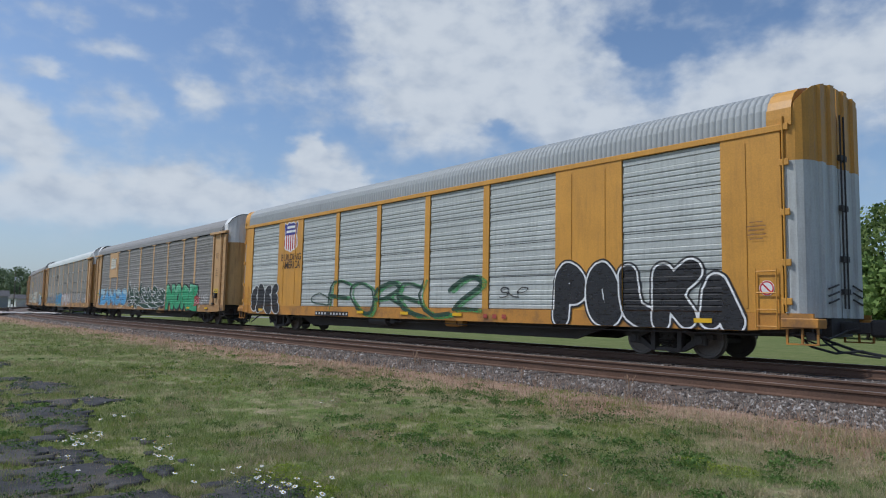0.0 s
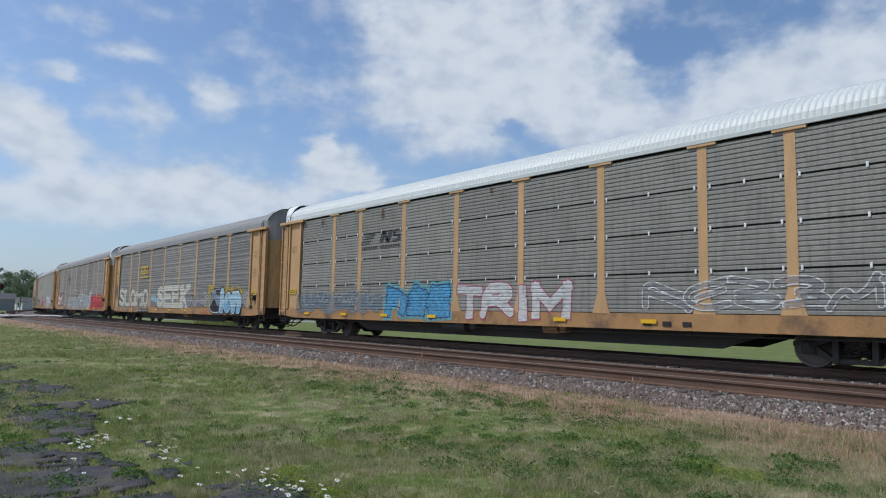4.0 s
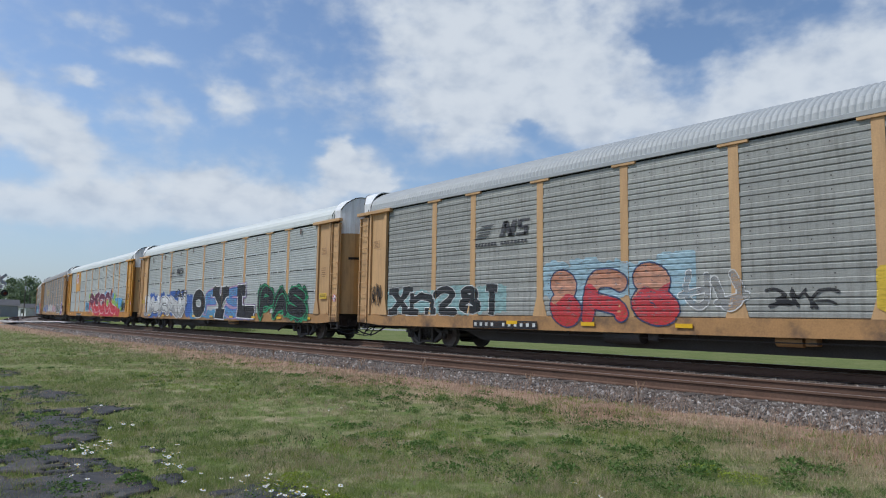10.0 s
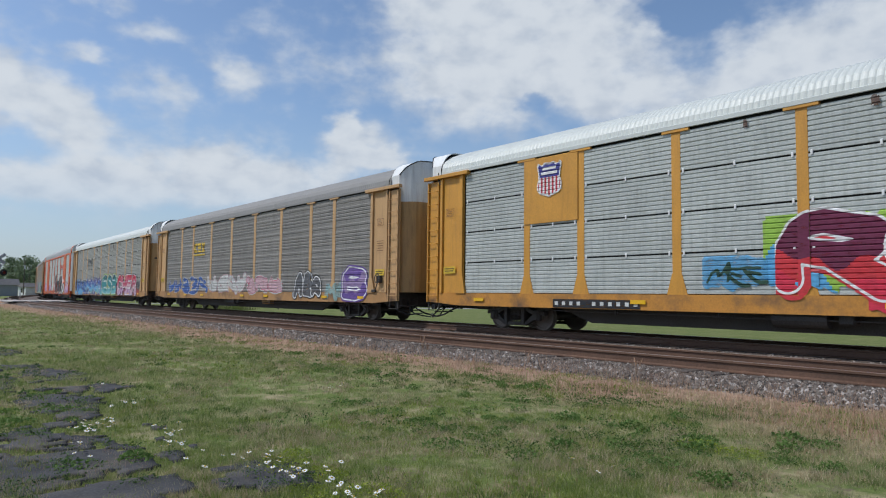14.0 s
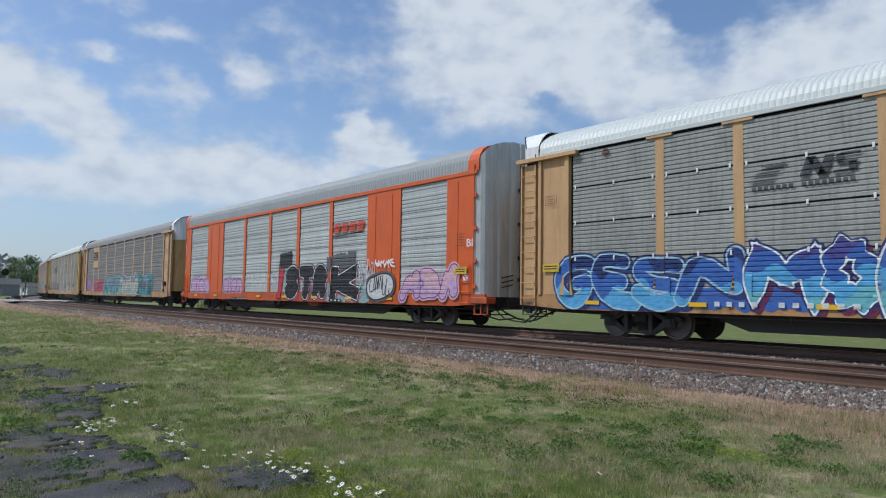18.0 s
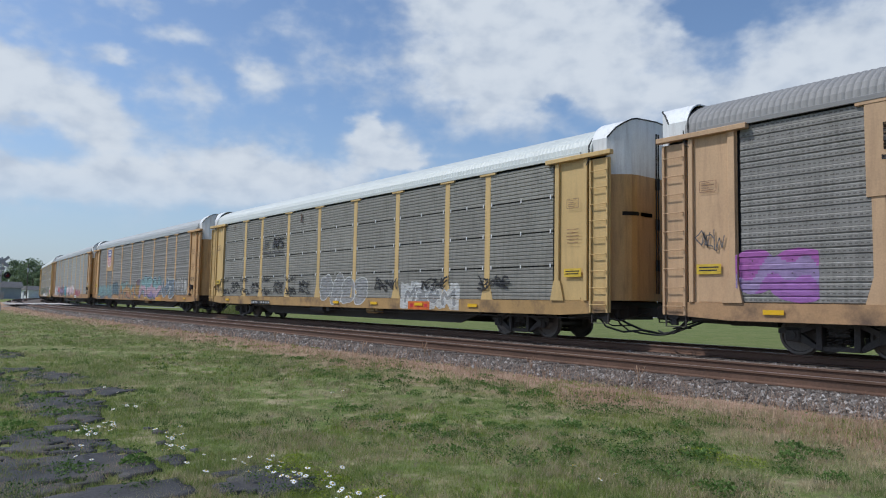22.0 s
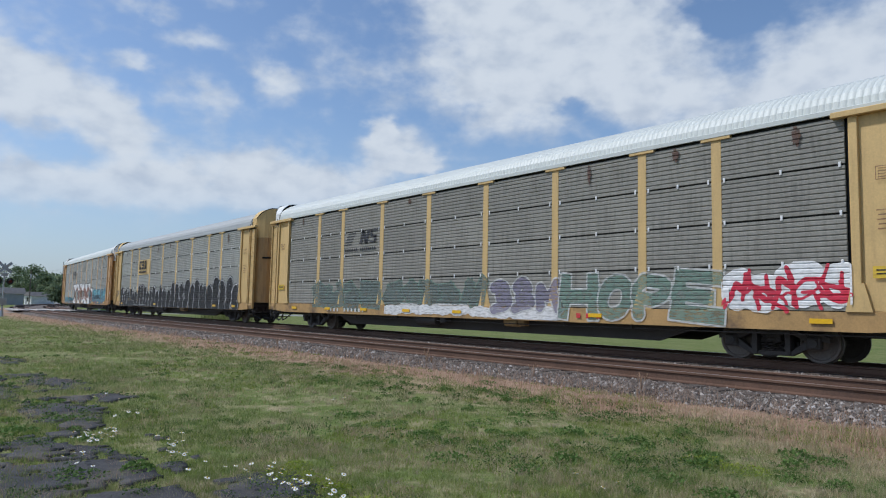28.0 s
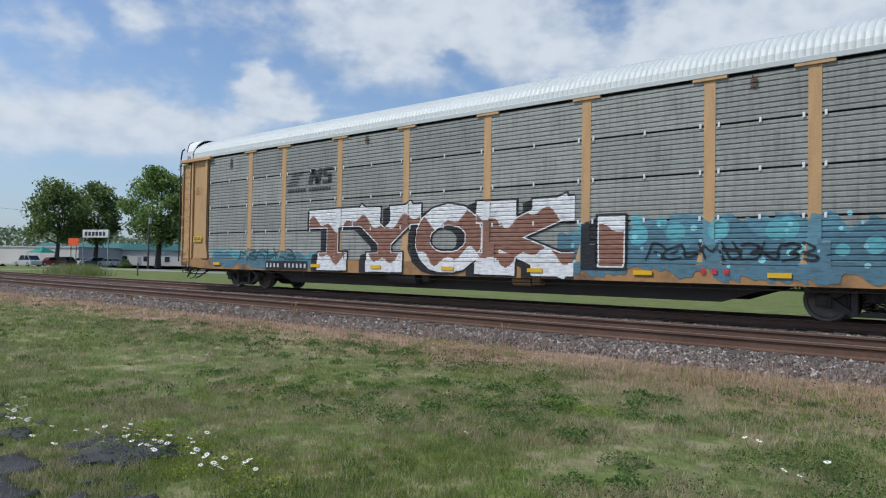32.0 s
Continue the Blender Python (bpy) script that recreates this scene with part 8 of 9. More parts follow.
    stem = mesh_of("stem", bm, M["weed"])
    groups = [(-7.6, 1.76, 0.36, 26), (-6.9, 2.25, 0.28, 9), (-6.3, 2.1, 0.25, 7), (-4.75, 2.55, 0.4, 22), (-5.35, 2.45, 0.25, 9), (-4.0, 2.55, 0.28, 14), (-8.9, 2.5, 0.4, 6), (-6.6, 1.4, 0.3, 7), (-5.6, 2.1, 0.3, 6), (-3.6, 4.4, 0.4, 4), (-10.5, 2.6, 0.5, 4), (-8.6, 5.2, 0.6, 4), (-1.6, 5.2, 0.6, 5)]
    for cx, cy, sp, n in groups:
        for _ in range(n):
            x, y = cx + g.gauss(0, sp * 0.6), cy + g.gauss(0, sp * 0.35)
            s = g.uniform(0.8, 1.35)
            d = thing("daisy", pose(x, y, ground_z(x, y) + 0.105, g.uniform(-25, 25), g.uniform(-25, 25), g.uniform(0, 360)) @ Matrix.Diagonal((s, s, s, 1)), "small white daisy with a yellow eye", "flower", "daisies by the drive")
            part("petals", petals, None, d); part("flower_eye", eye, None, d); part("stem", stem, None, d)
    # dead stalks on the ballast's edge
    for x, y, h in ((-12.85, 9.95, 0.34), (-15.2, 9.75, 0.22), (-12.6, 9.9, 0.2), (-9.3, 9.8, 0.26), (-6.8, 9.7, 0.3), (-20.4, 9.8, 0.24)):
        bm = bmesh.new()
        for i in range(9):
            a = g.uniform(0, 6.28)
            t = (g.uniform(0, 0.1) * math.cos(a), g.uniform(0, 0.1) * math.sin(a), h * g.uniform(0.6, 1))
            rod(bm, (0, 0, 0), t, 0.004, 4, 0.002)
            rod(bm, (t[0], t[1], t[2] * 0.75), (t[0] * 1.3, t[1] * 1.3, t[2]), 0.010, 4, 0.004)
        solid("dead_stalk", bm, M["dry_grass"], "dead dry weed stalk on the ballast", "weed", m=pose(x, y, 0.16))


M["grass"] = island_mat("grass_blades", [(0.115, 0.175, 0.038), (0.22, 0.285, 0.07), (0.32, 0.355, 0.125), (0.56, 0.51, 0.31)], 1.1, (0.49, 0.43, 0.265), 0.8, trans=0.4, fine=(0.115, 0.175, 0.04))
M["tuft_light"] = island_mat("yellow_green_blades", [(0.17, 0.23, 0.04), (0.24, 0.30, 0.06), (0.33, 0.36, 0.12)], trans=0.35)
M["tuft_dark"] = island_mat("dark_green_blades", [(0.06, 0.115, 0.03), (0.09, 0.15, 0.04), (0.13, 0.19, 0.055)], trans=0.35)
M["tuft_straw"] = island_mat("bleached_blades", [(0.46, 0.39, 0.24), (0.36, 0.30, 0.17), (0.56, 0.48, 0.32)], trans=0.3)
M["dry_grass"] = island_mat("dry_grass_blades", [(0.44, 0.285, 0.19), (0.58, 0.41, 0.285), (0.29, 0.185, 0.115), (0.66, 0.50, 0.36)], 0.8, (0.47, 0.295, 0.205), 0.5, trans=0.3)
M["stone"] = island_mat("crushed_stone", [(0.03, 0.027, 0.025), (0.10, 0.086, 0.075), (0.15, 0.132, 0.115), (0.10, 0.072, 0.056), (0.20, 0.178, 0.155), (0.42, 0.39, 0.36)], 0.5, (0.15, 0.10, 0.075), 0.35, 0.95)
M["weed"] = island_mat("weed_leaves", [(0.08, 0.15, 0.035), (0.12, 0.20, 0.05), (0.17, 0.25, 0.07)], trans=0.35)
M["lime_weed"] = island_mat("lime_weed_leaves", [(0.20, 0.27, 0.03), (0.33, 0.38, 0.05), (0.13, 0.20, 0.03)], trans=0.3)
M["cover_dark"] = island_mat("dark_leafy_cover", [(0.035, 0.075, 0.018), (0.07, 0.13, 0.032), (0.12, 0.20, 0.055)], trans=0.3)
M["cover_lime"] = island_mat("yellow_green_cover", [(0.20, 0.27, 0.03), (0.34, 0.40, 0.05), (0.13, 0.20, 0.03)], trans=0.3)
M["petal"] = mat("white_petal", (0.8, 0.8, 0.77), 0.6, vary=0.05, bump=0)
M["flower_eye"] = mat("yellow_flower_eye", (0.6, 0.42, 0.04), 0.7, bump=0)


def leaf_cover(name, x, y, tall, size, material, label, seed):
    """Many small tilted leaves over the ground at x, y."""
    g = np.random.default_rng(seed)
    n = len(x)
    c = np.stack([x, y, ground_np(y) + 0.012 + tall * g.random(n) ** 1.3], 1)
    u = g.normal(0, 1, (n, 3)); u[:, 2] *= 0.55; u /= np.linalg.norm(u, axis=1)[:, None]
    w = np.cross(u, g.normal(0, 1, (n, 3))); w /= np.linalg.norm(w, axis=1)[:, None]
    s = (size * g.uniform(0.55, 1.3, n) * np.clip(np.hypot(x, y) / 7, 0.8, 2.2))[:, None]
    v = np.stack([c - u * s, c + w * s * 0.5, c + u * s, c - w * s * 0.5], 1)
    tagged(new(name, raw_mesh(name, v.reshape(-1, 3), np.arange(n * 4).reshape(-1, 4), material)), label, "weeds", kind="stuff")


def build_cover():
    """Patches of low leafy weeds: dark green in the lawn and the broken asphalt, yellow-green at its edge."""
    g = np.random.default_rng(77)
    x, y, r = scatter(420000, 3.4, 30, 78)
    # denser towards the trampled corner before the tracks
    near = np.exp(-((x + 4.2) / 2.6) ** 2 - ((y - 6.0) / 1.5) ** 2) + 0.7 * np.exp(-((x + 0.5) / 2.6) ** 2 - ((y - 6.0) / 1.6) ** 2) + 0.35 * np.exp(-((x + 9.0) / 3.0) ** 2 - ((y - 7.6) / 0.7) ** 2)
    f = smooth_noise(x, y, 1.1, 81) * 0.55 + smooth_noise(x, y, 3.2, 82) * 0.45
    keep = (g.random(len(x)) < np.clip((f - 0.64 + 0.13 * near) * 8, 0, 1) * np.clip(0.05 + near, 0, 0.6)) & (y < 9.3)
    on = paved(x, y)
    keep &= ~on
    keep |= on & (y > 0.2) & (g.random(len(x)) < np.clip((smooth_noise(x, y, 2.4, 83) * 0.6 + smooth_noise(x, y, 6.0, 84) * 0.4 - 0.60) * 9, 0, 1))
    leaf_cover("leafy_weeds", x[keep], y[keep], 0.06, 0.013, M["cover_dark"], "low dark green leafy weeds in patches", 85)
    x, y, r = scatter(90000, 3.4, 9, 79)
    near = np.exp(-((x + 4.7) / 0.9) ** 2 - ((y - 2.75) / 0.38) ** 2) + 0.7 * np.exp(-((x + 3.3) / 0.5) ** 2 - ((y - 5.8) / 0.25) ** 2)
    keep = g.random(len(x)) < near * np.clip((smooth_noise(x, y, 4.0, 86) - 0.3) * 3, 0, 1) * 0.8
    leaf_cover("yellow_green_weeds", x[keep], y[keep], 0.05, 0.011, M["cover_lime"], "low yellow-green weeds by the drive", 87)


build_drive()
build_cover()
build_grass()
build_stones()
build_weeds()


# ---- beyond the tracks: trees, crossing, street, buildings, parked cars ----
M["bark"] = mat("grey_brown_bark", (0.09, 0.07, 0.055), 0.9, vary=0.4, grain=8, bump=0.8)
M["leaf"] = island_mat("tree_leaves", [(0.075, 0.12, 0.035), (0.13, 0.19, 0.055), (0.19, 0.26, 0.08), (0.27, 0.33, 0.12)], trans=0.4)
M["leaf_light"] = island_mat("light_tree_leaves", [(0.12, 0.19, 0.05), (0.20, 0.29, 0.08), (0.28, 0.37, 0.12)], trans=0.4)
# distance haze is mixed into these leaf colours: paler and greyer than the near leaves
M["leaf_hazed"] = island_mat("haze_paled_leaves", [(0.13, 0.18, 0.105), (0.185, 0.24, 0.135), (0.24, 0.29, 0.165)], trans=0.3)
M["road"] = mat("grey_road", (0.24, 0.235, 0.225), 0.9, vary=0.15, grain=20, blotch=0.3)
M["concrete"] = mat("pale_concrete", (0.45, 0.43, 0.40), 0.9, vary=0.12, blotch=0.4)
M["siding"] = mat("cream_siding", (0.62, 0.58, 0.50), 0.7, vary=0.08, blotch=0.3)
M["teal_roof"] = mat("teal_metal_roof", (0.12, 0.30, 0.27), 0.45, 0.2, vary=0.1, blotch=0.3)
M["shingle"] = mat("grey_shingles", (0.18, 0.17, 0.165), 0.9, vary=0.2)
M["grey_siding"] = mat("grey_siding", (0.32, 0.33, 0.34), 0.7, vary=0.1)
M["wood_pole"] = mat("weathered_pole_wood", (0.13, 0.105, 0.085), 0.9, vary=0.3, grain=10)
M["alu"] = mat("dull_aluminium", (0.45, 0.46, 0.47), 0.45, 0.6, vary=0.1)
M["glass"] = mat("dark_window_glass", (0.02, 0.025, 0.03), 0.08, vary=0.05, bump=0)
M["tyre"] = mat("tyre_rubber", (0.02, 0.02, 0.02), 0.8)
M["soil"] = mat("brown_rubble", (0.24, 0.16, 0.11), 0.95, vary=0.4, grain=4, bump=0.8)
M["sign_orange"] = mat("fluorescent_orange_sign", (0.85, 0.12, 0.03), 0.5, vary=0.05, bump=0)
M["sign_back"] = mat("grey_sign_back", (0.38, 0.39, 0.39), 0.5, 0.4, vary=0.1)
M["red_stripe"] = mat("red_reflective_stripe", (0.5, 0.03, 0.03), 0.4, vary=0.05, bump=0)
for nm, c in (("car_silver", (0.55, 0.56, 0.57)), ("car_white", (0.75, 0.75, 0.74)), ("car_maroon", (0.07, 0.015, 0.018)), ("car_red", (0.45, 0.05, 0.05)), ("car_grey", (0.12, 0.125, 0.13))):
    M[nm] = mat(nm + "_paint", c, 0.3, 0.2, vary=0.04, bump=0, clear=0.6)
lamp = bpy.data.materials.new("lit_red_lamp")
lamp.use_nodes = True
lamp.node_tree.nodes["Principled BSDF"].inputs["Base Color"].default_value = (0.8, 0.02, 0.03, 1)
lamp.node_tree.nodes["Principled BSDF"].inputs["Emission Color"].default_value = (1.0, 0.03, 0.05, 1)
lamp.node_tree.nodes["Principled BSDF"].inputs["Emission Strength"].default_value = 3.0
M["lamp_red"] = lamp
M["lens_red"] = mat("dark_red_lens", (0.10, 0.01, 0.012), 0.2, vary=0.05, bump=0)


def crown_mesh(h, w, base, n, size, material, seed):
    """A crown of leaf clumps: many small leaves round several uneven lobes, with gaps between."""
    g = np.random.default_rng(seed)
    lobes = []
    k = 16
    for i in range(k):
        t = (i + 0.5) / k
        z = base + (h - base) * (0.12 + 0.8 * t)
        rr = w * 0.5 * (0.9 * math.sin(math.pi * min(1, 0.16 + 0.8 * t)) + 0.12) * g.uniform(0.35, 0.85)
        a = i * 2.4 + g.uniform(-0.5, 0.5)
        lobes.append((rr * math.cos(a), rr * math.sin(a), z, w * g.uniform(0.13, 0.25)))
    pick = g.integers(0, k, n)
    L = np.array(lobes)[pick]
    d = g.normal(0, 1, (n, 3)); d /= np.linalg.norm(d, axis=1)[:, None]
    q = g.random(n)[:, None] ** 0.45
    c = L[:, :3] + d * q * L[:, 3:4] * np.array([1.15, 1.15, 0.85]) * g.uniform(0.75, 1.2, (n, 1))
    u = g.normal(0, 1, (n, 3)); u /= np.linalg.norm(u, axis=1)[:, None]
    v2 = np.cross(u, g.normal(0, 1, (n, 3))); v2 /= np.linalg.norm(v2, axis=1)[:, None]
    s = size * g.uniform(0.5, 1.3, (n, 1))
    v = np.stack([c - u * s, c + v2 * s * 0.6, c + u * s, c - v2 * s * 0.6], 1)
    return raw_mesh("crown", v.reshape(-1, 3), np.arange(n * 4).reshape(-1, 4), material), lobes


def tree(x, y, h, w, base, seed, leaves=5000, size=0.22, material="leaf", label="large green leafy tree", group=""):
    t = thing("tree", pose(x, y, ground_z(x, y)), label, "tree", group)
    me, lobes = crown_mesh(h, w, base, leaves, size, M[material], seed)
    bm = bmesh.new()
    r = h * 0.028
    pts = [Vector((0, 0, -0.1)), Vector((0.1 * r, 0, base * 0.5)), Vector((0.4 * r, 0.2 * r, base)), Vector((0.2 * r, 0.5 * r, base + (h - base) * 0.5))]
    for i, (a, b) in enumerate(zip(pts, pts[1:])):
        rod(bm, a, b, r * (1.2, 0.95, 0.75)[i], 9, r * (0.95, 0.75, 0.3)[i])
    for lx, ly, lz, lr in lobes[::2]:
        s = pts[2].lerp(pts[3], random.Random(lx).random() * 0.6)
        mid = s.lerp(Vector((lx, ly, lz)), 0.5) + Vector((0, 0, -0.3))
        rod(bm, s, mid, r * 0.4, 6, r * 0.25)
        rod(bm, mid, (lx, ly, lz), r * 0.25, 6, r * 0.06)
    part("trunk", bm, M["bark"], t)
    part("crown", me, None, t)
    return t


def polar(az, d):
    return d * math.sin(radians(az)), d * math.cos(radians(az))


def build_trees():
    x, y = polar(-69.4, 136); tree(x, y, 14.6, 10.5, 3.2, 1, 9000, 0.26)
    x, y = polar(-66.9, 140); tree(x, y, 15.4, 9.5, 3.6, 2, 7000, 0.26)
    x, y = polar(-62.6, 128); tree(x, y, 17.6, 11.5, 3.4, 3, 12000, 0.26, "leaf_light", "tall light green tree by the car park")
    x, y = polar(-59.2, 124); tree(x, y, 18.5, 12.0, 3.4, 4, 12000, 0.26)
    x, y = polar(-56.0, 132); tree(x, y, 16.0, 12.0, 3.4, 14, 5000, 0.3)
    for i, (az, d, h, w, b) in enumerate(((-82.6, 210, 11.5, 9, 1.5), (-81.6, 205, 11.8, 9, 1.5), (-80.9, 190, 9.0, 7, 1.2), (-79.9, 170, 7.6, 7.5, 0.4), (-84.5, 190, 12, 11, 1.5), (-86.0, 200, 12, 11, 1.5), (-77.9, 230, 10.2, 9, 1.0), (-76.6, 235, 9.6, 9, 1.0))):
        far = 1.0 if i == 3 else 1.5
        x, y = polar(az, d * far)
        h, w = h * far * 0.95, w * far
        tree(x, y, h * 0.9, w * 0.82, b, 20 + i, 3200, 0.34, "leaf_hazed", "green tree beyond the level crossing, haze in its leaf colour")
    # wood on the far side, close behind the line to the north-east
    for i, (az, d, h, w, b, m) in enumerate(((-20.5, 70, 10.4, 8, 0.6, "leaf"), (-17.0, 66, 10.8, 9, 0.4, "leaf"), (-13.0, 68, 11.5, 9, 0.6, "leaf"), (-8.5, 70, 11, 9, 0.6, "leaf"), (-4.0, 68, 10.5, 9, 0.6, "leaf"), (1, 70, 11, 9, 0.6, "leaf"), (-18.6, 55, 5.4, 6, 0.1, "leaf_light"), (-15.0, 54, 5.8, 6.5, 0.1, "leaf_light"), (-11.0, 55, 5.2, 6, 0.1, "leaf_light"), (-22.3, 57, 4.6, 4.5, 0.1, "leaf_light"), (-6, 55, 5.4, 6, 0.1, "leaf_light"))):
        x, y = polar(az, d)
        tree(x, y, h, w, b, 40 + i, 4500, 0.24, m, "dense green tree at the edge of the field")
    # far line of trees all round
    g = np.random.default_rng(9)
    n = 80000
    az = np.radians(g.uniform(-130, 60, n))
    d = 330 + 60 * g.random(n)
    top = 7.5 + 6.5 * smooth_noise(np.degrees(az), az * 0, 0.33, 3) + 3 * smooth_noise(np.degrees(az), az * 0, 1.4, 4)
    c = np.stack([d * np.sin(az), d * np.cos(az), top * g.random(n) ** 0.6], 1)
    u = g.normal(0, 1, (n, 3)); u /= np.linalg.norm(u, axis=1)[:, None]
    w = np.cross(u, g.normal(0, 1, (n, 3))); w /= np.linalg.norm(w, axis=1)[:, None]
    s = g.uniform(0.4, 1.0, (n, 1))
    v = np.stack([c - u * s, c + w * s * 0.7, c + u * s, c - w * s * 0.7], 1)
    tagged(new("far_woods", raw_mesh("far_woods", v.reshape(-1, 3), np.arange(n * 4).reshape(-1, 4), M["leaf_hazed"])), "far line of green woods on the horizon, haze painted into the leaves", "woods", kind="stuff")


def strip(name, pts, half, z, material, label, category):
    bm = bmesh.new()
    rows = []
    for i, p in enumerate(pts):
        a, b = Vector(pts[max(i - 1, 0)]), Vector(pts[min(i + 1, len(pts) - 1)])
        d = (b - a).normalized()
        nrm = Vector((-d.y, d.x))
        rows.append([bm.verts.new((p[0] + nrm.x * o, p[1] + nrm.y * o, q)) for o, q in ((-half - 0.2, 0.0), (-half, z), (0, z + 0.03), (half, z), (half + 0.2, 0.0))])
    for a, b in zip(rows, rows[1:]):
        for i in range(4):
            bm.faces.new((a[i], b[i], b[i + 1], a[i + 1]))
    bmesh.ops.recalc_face_normals(bm, faces=bm.faces[:])
    return solid(name, bm, material, label, category, kind="structure")


def crossing_signal(x, y, turn, lit, gate):
    s = thing("crossing_signal", pose(x, y, 0.05, 0, 0, turn), "level crossing signal with crossbuck and two lamps" + (", a red lamp lit" if lit else ""), "crossing signal", "crossing signals")
    bm = bmesh.new(); rod(bm, (0, 0, 0), (0, 0, 4.3), 0.065, 12); rod(bm, (0, 0, 0), (0, 0, 0.5), 0.16, 12, 0.12); part("mast", bm, M["alu"], s)
    for a in (40, -40):
        bm = bmesh.new(); box(bm, -0.62, -0.09, -0.115, 0.62, -0.075, 0.115)
        part("crossbuck_board", bm, M["white" if lit else "sign_back"], s, m=pose(0, 0.0 if a > 0 else -0.02, 3.95, 0, a, 0))
    bm = bmesh.new(); box(bm, -0.25, -0.09, 3.25, 0.25, -0.075, 3.5); part("number_board", bm, M["white" if lit else "sign_back"], s)
    bm = bmesh.new(); rod(bm, (-0.42, 0, 2.85), (0.42, 0, 2.85), 0.04, 8); part("lamp_arm", bm, M["steel"], s)
    for i, dx in enumerate((-0.42, 0.42)):
        l = part("lamp_housing", lamp_housing(), None, s, m=pose(dx, -0.02, 2.85))
        bm = bmesh.new(); rod(bm, (0, -0.13, 0), (0, -0.12, 0), 0.13, 16)
        part("lens", bm, M["lamp_red"] if lit and i == 1 else M["lens_red"], l)
    bm = bmesh.new(); box(bm, -0.25, -0.2, 0.9, 0.25, 0.2, 1.5, 0.03); part("gate_mechanism", bm, M["sign_back"], s)
    if gate:
        arm = bmesh.new(); box(arm, 0.3, -0.25, 1.12, 9.0, -0.21, 1.24)
        ga = part("gate_arm", arm, M["white"], s)
        for i in range(7):
            bm = bmesh.new(); box(bm, 0.8 + i * 1.2, -0.255, 1.115, 1.3 + i * 1.2, -0.205, 1.245)
            part("red_stripe", bm, M["red_stripe"], ga)


def lamp_housing():
    def build():
        bm = bmesh.new()
        rod(bm, (0, -0.06, 0), (0, -0.05, 0), 0.27, 20)
        rod(bm, (0, -0.05, 0), (0, 0.12, 0), 0.15, 16)
        for i in range(9):
            a, b = math.pi * i / 9, math.pi * (i + 1) / 9
            vs = [bm.verts.new((0.15 * math.cos(w), q, 0.15 * math.sin(w))) for w, q in ((a, -0.06), (b, -0.06), (b, -0.3), (a, -0.3))]
            bm.faces.new(vs)
        return mesh_of("lamp_housing", bm, M["black"])
    return once("lamp_housing", build)


def utility_pole(x, y, h, lamp_arm, label):
    p = thing("utility_pole", pose(x, y, 0), label, "utility pole", "utility poles")
    bm = bmesh.new(); rod(bm, (0, 0, -0.2), (0.12, 0, h), 0.15, 10, 0.09); part("pole", bm, M["wood_pole"], p)
    if lamp_arm:
        bm = bmesh.new(); pipe(bm, [(0.1, 0, h - 1.2), (1.6, 0.3, h - 0.6), (3.2, 0.6, h - 0.55)], 0.03); part("lamp_arm", bm, M["alu"], p)
        bm = bmesh.new(); box(bm, 3.0, 0.45, h - 0.65, 3.9, 0.8, h - 0.48, 0.06); part("lamp_head", bm, M["alu"], p)
    else:
        bm = bmesh.new(); box(bm, -1.2, -0.06, h - 0.7, 1.2, 0.06, h - 0.58); part("cross_arm", bm, M["wood_pole"], p)
        bm = bmesh.new(); rod(bm, (0.35, 0, h - 2.2), (0.35, 0, h - 1.3), 0.22, 12); part("transformer", bm, M["alu"], p)


def parked_car(x, y, turn, colour, length, height, label):
    c = thing("parked_car", pose(x, y, 0.08, 0, 0, turn), label, "car", "parked cars")
    l, h = length / 2, height
    bm = bmesh.new()
    prism(bm, [(-l, 0.28), (-l, 0.72), (-l + 0.1, 0.88), (-l * 0.5, 0.98), (l * 0.86, 1.0), (l, 0.85), (l, 0.3), (l * 0.8, 0.22), (-l * 0.8, 0.22)], -0.9, 0.9)
    bmesh.ops.bevel(bm, geom=bm.edges[:], offset=0.06, segments=2, affect="EDGES")
    part("body", bm, M[colour], c)
    bm = bmesh.new()
    prism(bm, [(-l * 0.46, 0.96), (-l * 0.22, h - 0.06), (l * 0.55, h - 0.06), (l * 0.84, 0.97)], -0.78, 0.78)
    part("cabin_glass", bm, M["glass"], c)
    bm = bmesh.new()
    prism(bm, [(-l * 0.24, h - 0.07), (-l * 0.2, h), (l * 0.52, h), (l * 0.57, h - 0.07)], -0.76, 0.76)
    for a, b in ((-0.46, -0.22), (0.2, 0.2), (0.84, 0.55)):
        for yy in (-0.785, 0.785):
            rod(bm, (l * a, yy * 1.05, 0.96), (l * b, yy, h - 0.05), 0.045, 6)
    part("roof", bm, M[colour], c)
    for wx in (-l * 0.62, l * 0.62):
        for wy in (-0.82, 0.82):
            bm = bmesh.new(); rod(bm, (wx, wy - 0.1, 0.32), (wx, wy + 0.1, 0.32), 0.33, 18)
            w = part("wheel", bm, M["tyre"], c)
            bm = bmesh.new(); rod(bm, (wx, wy - 0.11, 0.32), (wx, wy + 0.11, 0.32), 0.2, 14); part("rim", bm, M["alu"], w)
    for yy in (-0.6, 0.6):
        bm = bmesh.new(); box(bm, -l - 0.01, yy - 0.18, 0.62, -l + 0.08, yy + 0.18, 0.76, 0.02); part("headlight", bm, M["white"], c)


